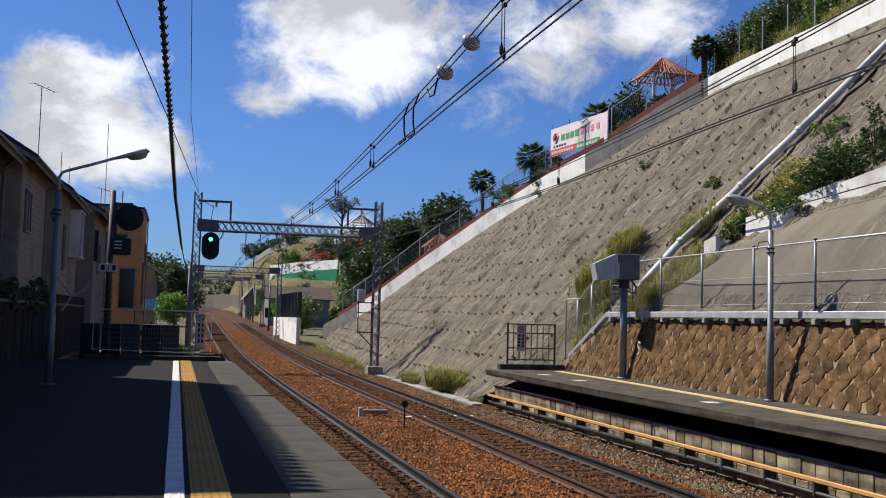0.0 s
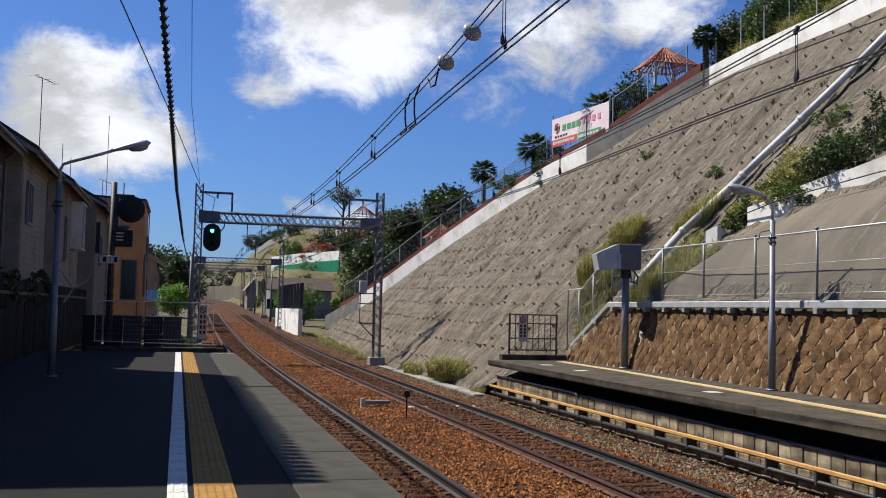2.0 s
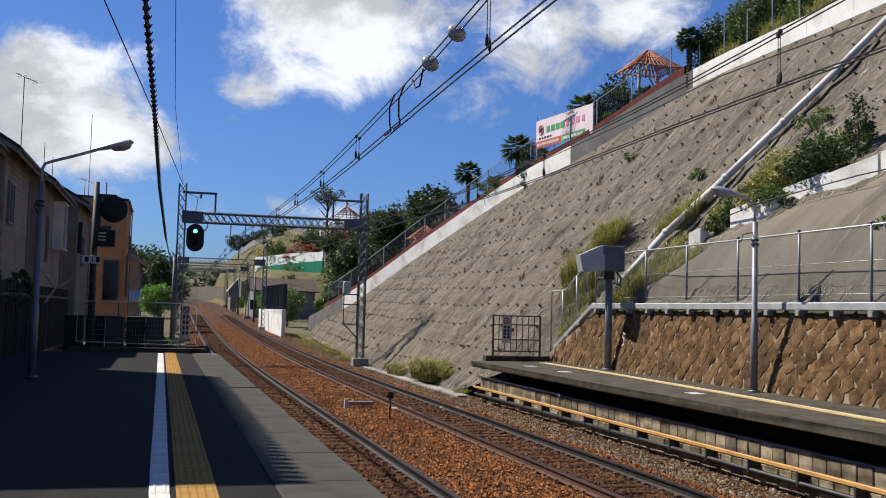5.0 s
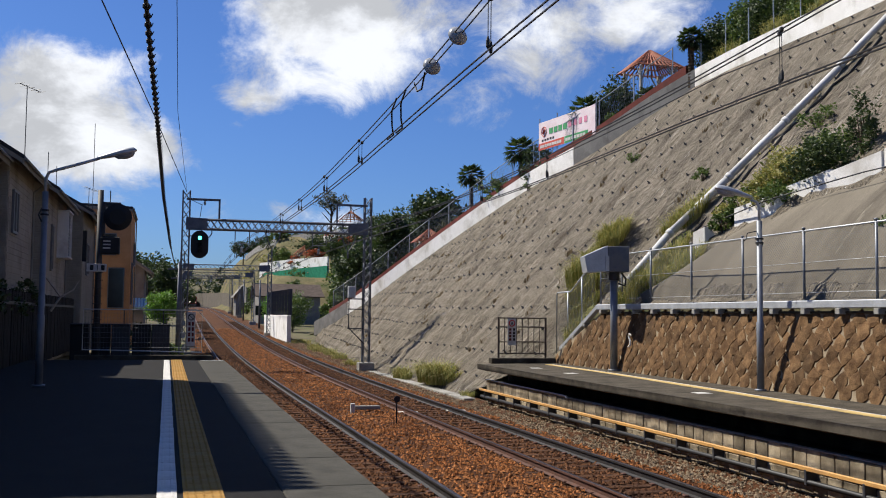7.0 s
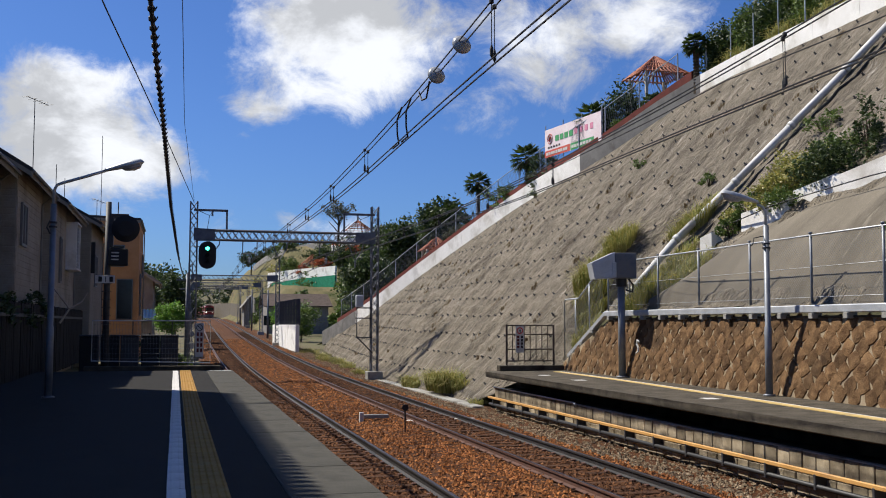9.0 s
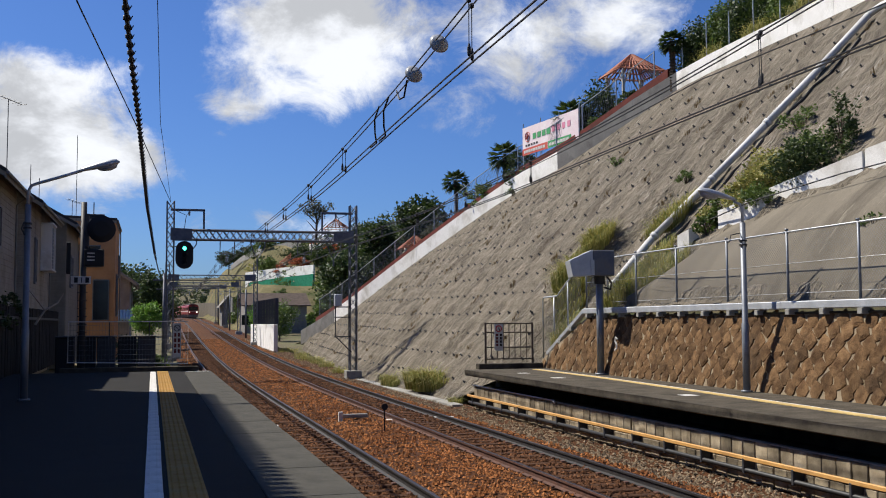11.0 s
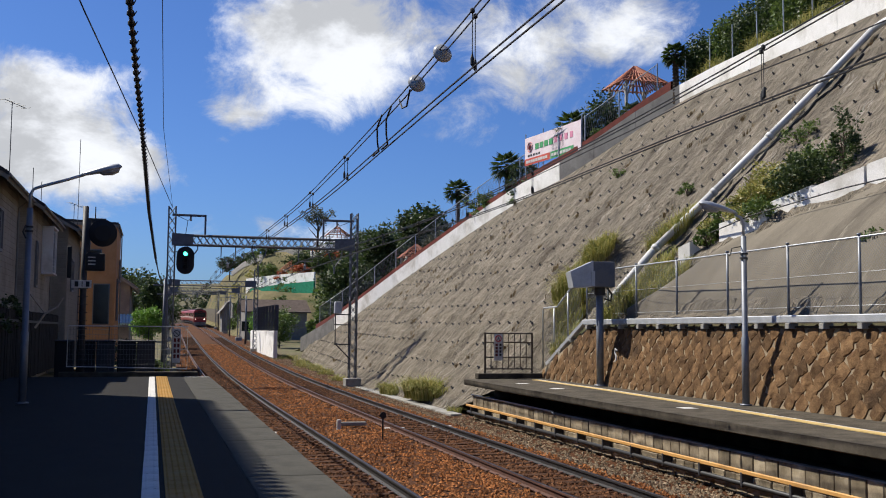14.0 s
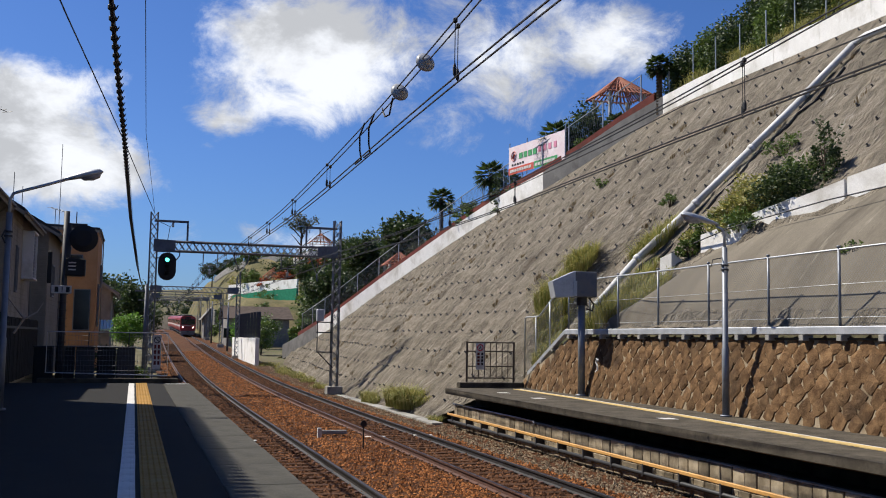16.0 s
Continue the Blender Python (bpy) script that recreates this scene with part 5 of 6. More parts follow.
for y, z, s, n, h, lab in (
        (37.4, 4.6, 0.6, 700, 0.95, "tall green grass tuft on the slope"), (38.0, 4.9, 0.45, 400, 0.8, "tall green grass tuft on the slope"),
        (37.6, 3.5, 0.7, 900, 1.0, "tall yellow-green grass on the slope"), (36.9, 2.8, 0.75, 900, 1.0, "tall yellow-green grass on the slope"), (36.3, 2.0, 0.6, 600, 0.8, "tall yellow-green grass on the slope"),
        (31.9, 4.9, 0.6, 700, 0.8, "dry yellow grass over the drain pipe"), (31.2, 5.2, 0.5, 500, 0.8, "dry yellow grass beside the drain pipe"),
        (30.5, 2.6, 0.7, 700, 0.7, "green grass behind the chain-link fence"), (29.3, 3.0, 0.7, 700, 0.6, "green grass behind the chain-link fence"), (30.2, 3.7, 0.6, 500, 0.6, "green grass behind the chain-link fence"),
        (28.2, 3.4, 0.4, 300, 0.5, "green grass behind the chain-link fence"), (34.9, 1.2, 0.5, 400, 0.7, "green grass behind the barred gate")):
    p = on_slope(y, z)
    tuft((p.x, p.y, p.z), s, n, h, lab)
for y, x, s, n, h in ((42.0, 11.45, 0.8, 1500, 1.15), (43.4, 11.4, 0.75, 1200, 1.05), (41.0, 11.7, 0.55, 600, 0.9), (48.2, 11.25, 0.65, 900, 0.85), (47.2, 11.25, 0.5, 600, 0.7), (37.4, 11.1, 0.25, 150, 0.4)):
    tuft((x, y, -1.4 + (0.25 if x > 11.25 else 0)), s, n, h, "yellow-green grass tuft at the foot of the slope")
fw = Build()
for k in range(46):
    y = 60 + RNG.random() * 34
    blades(fw, (10.6 + shift(y) + RNG.random() * 1.2, y, level(y) - 0.35), 0.5, 60, 0.5, RNG)
solid("lineside_grass", fw, GRASS, "rough green grass along the foot of the slope", "grass", "stuff")
gut = Build()
gut.box(10.55, 11.0, 36, 57, -1.5, -1.3, 0.02)
solid("concrete_gutter", gut, CONCRETE, "pale concrete drain channel at the slope foot", "gutter")


# ---- above the slope ----
def crest(y):
    z = top_height(y)
    return z + 12.1 + max(0, y - 58) * 0.03, z


def crest_fence():
    f = thing("lane_fence", (0, 0, 0), "galvanised mesh fence along the lane above the slope", "fence")
    top = []
    y = 48.0
    while y < 91:
        x, z = crest(y)
        b = Build()
        b.tube([(x + 0.3, y, z + 0.8), (x + 0.3, y, z + 3.0)], 0.035, 6)
        part("post", b, GALV, f)
        top.append((x + 0.3, y, z + 2.95))
        y += 2.6
    b = Build()
    b.tube(top, 0.025, 5)
    part("rail", b, GALV, f)
    b = Build()
    for i in range(len(top) - 1):
        p, q = Vector(top[i]), Vector(top[i + 1])
        for k in range(16):
            a, c = p.lerp(q, k / 16), p.lerp(q, (k + 1.8) / 16)
            b.tube([a, c - Vector((0, 0, 1.3))], 0.006, 3)
            b.tube([a - Vector((0, 0, 1.3)), c], 0.006, 3)
    tagged(part("netting", b, NET, f), kind="stuff")
    f2 = thing("crest_fence", (0, 0, 0), "slim grey fence posts behind the white parapet", "fence")
    y = 20.0
    while y < 47:
        x, z = crest(y)
        b = Build()
        b.tube([(x + 0.25, y, z + 0.5), (x + 0.25, y, z + 2.6)], 0.03, 6)
        part("post", b, GALV, f2)
        y += 2.0


crest_fence()
for k, y in enumerate(np.arange(16, 47, 1.9)):
    x, z = crest(y)
    bush("hedge_bush", (x + 1.5 + 0.3 * (k % 2), y, z + 0.6), (1.0, 1.3, 1.7 + 0.3 * RNG.random()), 6500, 0.17, DARKGREEN if k % 3 else GREEN, "dense dark green hedge bush behind the parapet", "hedge", 3)
for k, y in enumerate(np.arange(14, 46, 4.2)):
    x, z = crest(y)
    tree((x + 3.6 + RNG.random(), y, z + 0.4), 4.6 + RNG.random(), (1.8, 2.3, 1.9), 4200, 0.24, DARKGREEN, "dark green tree behind the hedge")
dry = Build()
for k in range(60):
    y = 20 + RNG.random() * 27
    x, z = crest(y)
    blades(dry, (x + 0.45, y, z + 0.9), 0.3, 30, 0.9, RNG)
solid("dry_grass", dry, GRASS, "dry grass growing through the crest fence", "grass", "stuff")

ORANGEWOOD = surface("orange red stained timber", (0.336, 0.104, 0.056), (0.416, 0.152, 0.08), 3, 0.8, 0.2, 40, c3=(0.24, 0.08, 0.048))
PALEWOOD = surface("pale painted timber", (0.4, 0.368, 0.32), (0.48, 0.448, 0.4), 3, 0.8, 0.2, 40)


def gazebo(at, w, h, label, ribs=7):
    g = thing("garden_gazebo", at, label, "gazebo", "garden gazebos")
    for i, j in ((-1, -1), (1, -1), (1, 1), (-1, 1)):
        b = Build()
        b.box(i * w * 0.4 - 0.07, i * w * 0.4 + 0.07, j * w * 0.4 - 0.07, j * w * 0.4 + 0.07, -2.0, h, 0.01)
        part("post", b, PALEWOOD, g, "pale timber post")
        b = Build()
        b.tube([(i * w * 0.4, j * w * 0.4, h * 0.65), (i * w * 0.2, j * w * 0.4, h)], 0.05, 4)
        b.tube([(i * w * 0.4, j * w * 0.4, h * 0.65), (i * w * 0.4, j * w * 0.2, h)], 0.05, 4)
        part("brace", b, PALEWOOD, g)
    apex = Vector((0, 0, h + w * 0.44))
    for s in range(4):
        a = s * math.pi / 2
        c, d = Vector((math.cos(a), math.sin(a), 0)), Vector((-math.sin(a), math.cos(a), 0))
        for k in range(ribs):
            v = -1 + 2 * k / (ribs - 1)
            e = c * w / 2 + d * v * w / 2 + Vector((0, 0, h))
            b = Build()
            start = apex + (c * w / 2 + d * v * w / 2 - Vector((0, 0, w * 0.44))) * 0.04
            b.tube([start, e + (e - apex) * 0.06], 0.055, 4)
            part("rafter", b, ORANGEWOOD, g, "orange-red rafter")
        for k in range(1, 5):
            q = k / 4
            b = Build()
            p0 = apex.lerp(c * w / 2 - d * w / 2 + Vector((0, 0, h)), q)
            p1 = apex.lerp(c * w / 2 + d * w / 2 + Vector((0, 0, h)), q)
            b.tube([p0, p1], 0.05, 4)
            part("batten", b, ORANGEWOOD, g)
    return g


gazebo((27.0, 54, 13.6), 2.75, 2.6, "orange-red open timber gazebo with a pyramid roof", 11)
gazebo((19.5, 76.5, 5.9), 2.3, 1.5, "orange-red open timber gazebo beside the lane")

# banner on the fence
PINK = surface("pale pink printed cloth", (0.7125, 0.57, 0.589), (0.76, 0.684, 0.684), 1.2, 0.8, 0.1, 60)
SIGNRED = surface("red printed cloth", (0.495, 0.072, 0.045), (0.54, 0.099, 0.063), 4, 0.7, 0.05, 60)
SIGNGREEN = surface("green printed cloth", (0.045, 0.27, 0.09), (0.063, 0.324, 0.117), 4, 0.7, 0.05, 60)


def banner():
    """White and pink cloth with a red and a green field, writing as bars."""
    p0, p1 = Vector((22.3, 60.0, 12.1)), Vector((23.25, 53.4, 12.3))
    d = (p1 - p0)
    ln, ang = d.length, math.degrees(math.atan2(d.y, d.x))
    g = thing("banner", (p0.x + 0.05, p0.y, p0.z), "pink and white printed banner on the lane fence", "banner", turn=ang)
    h = 1.75

    def panel(name, u0, u1, v0, v1, material, lift, parent=g, label=""):
        b = Build()
        b.box(u0 * ln, u1 * ln, -0.012 - lift, 0.0 - lift, v0 * h, v1 * h)
        return part(name, b, material, parent, label)
    cloth = panel("cloth", 0, 1, 0, 1, PINK, 0.0, g, "pale pink cloth")
    panel("red_field", 0.0, 0.47, 0.0, 0.24, SIGNRED, 0.014, cloth, "red field")
    panel("green_field", 0.48, 0.88, 0.0, 0.24, SIGNGREEN, 0.014, cloth, "green field")
    for k in range(4):
        b = Build()
        b.box((0.2 + k * 0.085) * ln, (0.265 + k * 0.085) * ln, -0.03, -0.016, 0.5 * h, 0.7 * h)
        part("title_bar", b, SIGNGREEN, cloth)
    rose = surface("pink print", (0.6, 0.2, 0.3), (0.65, 0.25, 0.35), 4, 0.7, 0)
    for k in range(4):
        b = Build()
        b.box((0.55 + k * 0.09) * ln, (0.6 + k * 0.09) * ln, -0.03, -0.016, 0.52 * h, 0.72 * h)
        part("pink_title_bar", b, rose, cloth)
    b = Build()
    for k in range(5):
        b.box((0.06 + k * 0.05) * ln, (0.09 + k * 0.05) * ln, -0.03, -0.016, 0.3 * h, 0.37 * h)
    part("small_text_bars", b, BLACK, cloth)
    for u0, step, wide, count in ((0.03, 0.045, 0.035, 9), (0.5, 0.05, 0.04, 7)):
        for k in range(count):
            b = Build()
            b.box((u0 + k * step) * ln, (u0 + k * step + wide) * ln, -0.042, -0.028, 0.07 * h, 0.17 * h)
            part("white_text_bar", b, WHITEPAINT, cloth)
    b = Build()
    for k in range(14):
        a = 2 * math.pi * k / 14
        b.tube([(0.1 * ln + 0.3 * math.cos(a), -0.03, 0.64 * h + 0.3 * math.sin(a)), (0.1 * ln + 0.3 * math.cos(a + 0.45), -0.03, 0.64 * h + 0.3 * math.sin(a + 0.45))], 0.025, 4)
    b.tube([(0.1 * ln - 0.1, -0.03, 0.57 * h), (0.1 * ln + 0.1, -0.03, 0.72 * h)], 0.08, 5)
    part("red_emblem", b, SIGNRED, cloth)
    for u in (0.0, 0.33, 0.66, 1.0):
        b = Build()
        b.tube([(u * ln, 0.05, -1.1), (u * ln, 0.05, h + 0.3)], 0.035, 6)
        part("pole", b, GALV, g)


banner()
for at, h, fr, lab in (((20.9, 70, 8.6), 3.2, 1.15, "tall palm beside the lane"), ((23.9, 56, 11.3), 2.7, 1.3, "palm behind the banner"), ((24.6, 55.5, 11.3), 2.3, 1.1, "palm behind the banner"),
                       ((22.2, 63, 10.4), 2.2, 1.3, "low palm beside the lane"), ((25.5, 46.4, 13.6), 2.4, 0.8, "small palm beside the gazebo"), ((25.7, 51.6, 12.4), 1.6, 0.9, "low palm under the gazebo")):
    palm(at, h, fr, lab)
for at, r, n, m, lab in (
        ((25.6, 55.5, 12.4), (1.3, 1.5, 2.0), 2600, DARKGREEN, "dark green shrub beside the gazebo"), ((24.3, 53.6, 11.6), (0.8, 1.0, 0.9), 900, GREEN, "green shrub beside the banner"),
        ((22.6, 61.5, 10.6), (1.0, 1.8, 1.1), 1100, DARKGREEN, "grey-green shrub beside the lane"), ((21.6, 66, 9.6), (1.0, 1.8, 0.9), 900, GREEN, "green shrub beside the lane"),
        ((23.5, 55.5, 11.6), (0.5, 1.1, 0.6), 500, DARKGREEN, "dark plant hanging over the banner"),
        ((20.3, 73, 7.6), (1.0, 2.0, 0.8), 900, OLIVE, "grey-green shrub beside the lane"), ((18.2, 82, 3.6), (1.0, 2.2, 1.2), 900, DARKGREEN, "dark green shrub beside the lane")):
    bush("bush", at, r, n, 0.24, m, lab)
for at, h, r, n, m, lab in (
        ((20.6, 79, 6.0), 5.2, (2.0, 2.4, 1.8), 3000, DARKGREEN, "dark green tree beside the lane"), ((18.9, 86, 3.6), 6.2, (1.8, 2.0, 2.0), 2200, DARKGREEN, "dark green tree beside the lane"),
        ((17.6, 95, 1.0), 7.0, (2.6, 2.8, 2.6), 3200, DARKGREEN, "dark green tree at the foot of the lane"), ((21.0, 100, 1.5), 8.4, (3.0, 3.0, 3.2), 3600, DARKGREEN, "dark green tree at the foot of the lane"),
        ((19.0, 108, 1.0), 6.5, (2.6, 2.6, 2.4), 2600, GREEN, "green tree at the foot of the lane"), ((15.8, 99, 0), 3.2, (1.3, 1.3, 1.3), 1200, GREEN, "small green tree behind the white wall"),
        ((24.5, 112, 3), 9.5, (3.0, 3.0, 3.0), 2600, DARKGREEN, "dark green tree on the hillside")):
    tree(at, h, r, n, 0.36, m, lab)


# ---- noise wall, far houses and hill ----
nw = thing("noise_wall", (10.2, 90, -0.55), "white concrete wall with dark upright slats beside the line", "wall", turn=1.5)
b = Build()
b.box(0, 0.35, 0, 17, -0.3, 2.15, 0.03)
part("base", b, WHITEWALL, nw, "white concrete base")
SLATE = surface("blue-grey slats", (0.0306, 0.034, 0.0442), (0.0476, 0.051, 0.0612), 3, 0.6, 0.05, 40)
sl = Build()
sl.box(-0.05, 0.05, -0.12, 0.12, 0, 2.3, 0.01)
slm = sl.mesh("slat", SLATE)
for k in range(9):
    part("slat", slm, None, nw).matrix_basis = pose(0.18, 0.3 + k * 1.9, 2.15, 0, 0, 82)
part("slat", slm, None, nw).matrix_basis = pose(0.3, 0.1, 2.15, 0, 0, 65)
b = Build()
b.box(0.32, 0.36, 0.1, 10.5, 2.9, 3.0)
part("rail", b, SLATE, nw)

CREAM = surface("cream render", (0.2584, 0.238, 0.1972), (0.2992, 0.2788, 0.238), 1.5, 0.9, 0.15, 30, c3=(0.1904, 0.17, 0.136), spots=0.5)
HOUSEPALE = surface("pale house wall", (0.2176, 0.204, 0.1836), (0.272, 0.2584, 0.2312), 1.5, 0.9, 0.1, 30, c3=(0.1496, 0.136, 0.1224), spots=0.4)
ROOFBROWN = surface("brown tiled roof", (0.068, 0.051, 0.0408), (0.102, 0.0782, 0.0646), 2, 0.85, 0.5, 12, c3=(0.0544, 0.0408, 0.034))
ROOFDARK = surface("dark slate roof", (0.0204, 0.0204, 0.0224), (0.0374, 0.0367, 0.0381), 2, 0.8, 0.4, 15)
FRAME = surface("grey window frame", (0.136, 0.136, 0.136), (0.1768, 0.1768, 0.1768), 4, 0.5, 0.0, 30)
SHUTTER = surface("grey shutter", (0.1496, 0.1564, 0.1632), (0.1904, 0.1972, 0.204), 2, 0.6, 0.1, 30)


def window(parent, x, y, z, w, h, shutter=False):
    """On a wall that faces +x, pane width along y."""
    f = Build()
    for a in ((y - w / 2 - 0.06, y + w / 2 + 0.06, z + h, z + h + 0.07), (y - w / 2 - 0.06, y + w / 2 + 0.06, z - 0.1, z), (y - w / 2 - 0.06, y - w / 2, z, z + h), (y + w / 2, y + w / 2 + 0.06, z, z + h), (y - 0.025, y + 0.025, z, z + h)):
        f.box(x, x + 0.09, a[0], a[1], a[2], a[3], 0.008)
    fr = part("window", f, FRAME, parent, "grey framed window")
    g = Build()
    g.box(x + 0.005, x + 0.03, y - w / 2, y + w / 2, z, z + h)
    part("pane", g, SHUTTER if shutter else WINDOWPANE, fr)


WINDOWPANE = surface("house window glass", (0.0136, 0.0163, 0.0204), (0.0238, 0.0272, 0.0306), 1, 0.08, 0.0, 20)


def house(x0, x1, y0, y1, z0, eave, rise, wallmat, roofmat, label, windows=(), ridge="y", siding=True, name="house", front=(), o=0.55):
    """Walls, a pitched roof with overhang, gutters, siding boards, windows on the side to the line."""
    hs = thing(name, (0, 0, 0), label, "house")
    b = Build()
    b.box(x0, x1, y0, y1, z0, eave, 0.02)
    if ridge == "x":
        b.add([(x1 - 0.02, y0, eave), (x1 - 0.02, y1, eave), (x1 - 0.02, (y0 + y1) / 2, eave + rise)], [(0, 1, 2)])
    else:
        b.add([(x0, y0 + 0.02, eave), (x1, y0 + 0.02, eave), ((x0 + x1) / 2, y0 + 0.02, eave + rise)], [(0, 1, 2)])
    part("wall", b, wallmat, hs)
    if siding:
        s = Build()
        z = z0 + 0.3
        while z < eave - 0.1:
            s.box(x1, x1 + 0.018, y0 + 0.03, y1 - 0.03, z, z + 0.2, 0.006)
            s.box(x0 + 0.1, x1 - 0.05, y0 - 0.018, y0, z, z + 0.2, 0.006)
            z += 0.225
        tagged(part("siding", s, wallmat, hs, "horizontal siding boards"), kind="stuff")
    r = Build()
    if ridge == "y":
        xm = (x0 + x1) / 2
        for s, xe in ((-1, x0 - o), (1, x1 + o)):
            dz = -rise * o / (xm - x0)
            m = [(xe, y0 - o, eave + dz), (xe, y1 + o, eave + dz), (xm, y1 + o, eave + rise), (xm, y0 - o, eave + rise)]
            r.add(m + [(p[0], p[1], p[2] + 0.14) for p in m], [(0, 1, 2, 3), (7, 6, 5, 4), (0, 4, 5, 1), (1, 5, 6, 2), (2, 6, 7, 3), (3, 7, 4, 0)])
    else:
        ym = (y0 + y1) / 2
        for ye in (y0 - o, y1 + o):
            dz = -rise * o / (ym - y0)
            m = [(x0 - o, ye, eave + dz), (x1 + o, ye, eave + dz), (x1 + o, ym, eave + rise), (x0 - o, ym, eave + rise)]
            r.add(m + [(p[0], p[1], p[2] + 0.14) for p in m], [(0, 1, 2, 3), (7, 6, 5, 4), (0, 4, 5, 1), (1, 5, 6, 2), (2, 6, 7, 3), (3, 7, 4, 0)])
    part("roof", r, roofmat, hs, "dark pitched roof")
    if ridge == "y":
        g = Build()
        ze = eave - rise * o / ((x1 - x0) / 2)
        g.tube([(x1 + o + 0.05, y0 - o, ze), (x1 + o + 0.05, y1 + o, ze)], 0.06, 6)
        part("gutter", g, FRAME, hs)
        g = Build()
        g.box(x1 + o - 0.06, x1 + o - 0.02, y0 - o, y1 + o, ze - 0.2, ze + 0.06, 0.008)
        part("fascia", g, CREAM if name == "house" else HOUSEPALE, hs, "pale eaves board")
        for yy in (y0 - o + 0.02, y1 + o - 0.06):
            g = Build()
            xm = (x0 + x1) / 2
            g.add([(x1 + o, yy, ze - 0.18), (xm, yy, eave + rise - 0.18), (xm, yy, eave + rise - 0.01), (x1 + o, yy, ze - 0.01), (x1 + o, yy + 0.04, ze - 0.18), (xm, yy + 0.04, eave + rise - 0.18), (xm, yy + 0.04, eave + rise - 0.01), (x1 + o, yy + 0.04, ze - 0.01)], [(0, 1, 2, 3), (7, 6, 5, 4), (0, 4, 5, 1), (1, 5, 6, 2), (2, 6, 7, 3), (3, 7, 4, 0)])
            part("bargeboard", g, CREAM if name == "house" else HOUSEPALE, hs, "pale gable board")
        g = Build()
        g.tube([(x1 + o, y1 - 0.4, ze), (x1 + 0.08, y1 - 0.4, ze - 0.4), (x1 + 0.08, y1 - 0.4, z0)], 0.045, 6)
        part("downpipe", g, HOUSEPALE, hs)
    for y, z, w, h, sh in windows:
        window(hs, x1 + 0.02, y, z, w, h, sh)
    for x, z, w, h in front:
        f = Build()
        f.box(x - w / 2 - 0.06, x + w / 2 + 0.06, y0 - 0.09, y0 - 0.02, z - 0.06, z + h + 0.06, 0.008)
        fr = part("window", f, FRAME, hs, "grey framed window")
        g = Build()
        g.box(x - w / 2, x + w / 2, y0 - 0.1, y0 - 0.085, z, z + h)
        part("pane", g, WINDOWPANE, fr)
    return hs


house(12.7, 21.5, 148, 158, -1, 4.3, 1.7, HOUSEPALE, ROOFBROWN, "pale house with a brown tiled roof beyond the wall", ((150, 1.5, 1.2, 1.2, False),), "x", False, front=((13, 1.5, 1.5, 1.3), (17, 1.5, 1.5, 1.3)))
house(12.0, 14.6, 188, 194, 0, 5.2, 1.6, HOUSEPALE, HOUSEPALE, "small pale shed beside the line", (), "y", False, "shed")


def ease(v):
    v = min(1, max(0, v))
    return v * v * (3 - 2 * v)


def hill_z(x, y):
    """Height of the far hillside; x counted from the line's bend."""
    up = ease((x - 10.5) / 6) * ease((y - 150) / 20)
    h = level(y) - 0.8 + 7.5 * up + 8.6 * ease((x - 13) / 8) * ease((y - 186) / 22) * (1 - 0.9 * ease((x - 22) / 6))
    h += 8.2 * ease((x - 22) / 6) * ease((y - 172) / 14) + 5 * ease((x - 40) / 40) * up
    return h + 0.6 * noise.noise((x * 0.1, y * 0.08, 4)) * (0.2 + up)


def far_hill():
    b = Build()
    rows = []
    for y in np.arange(150, 340, 4.0):
        xs = list(np.arange(10, 50, 2.0)) + list(np.arange(52, 150, 7.0))
        rows.append([(x + shift(y), y, hill_z(x, y)) for x in xs])
    b.grid(rows)
    solid("hillside", b, HILL, "grassy hillside with terraces beyond the line", "hill", smooth=True)
    for k in range(26):
        y = 158 + RNG.random() * 70
        x = 11.5 + RNG.random() * 20
        r = 0.8 + RNG.random() * 1.1
        bush("hill_shrub", (x + shift(y), y, hill_z(x, y) - 0.2), (r * 1.3, r, r * 0.9), 420, 0.38, (DARKGREEN, GREEN, GREEN, GRASS)[k % 4], "rounded green shrub on the far hillside", "shrub", 2)


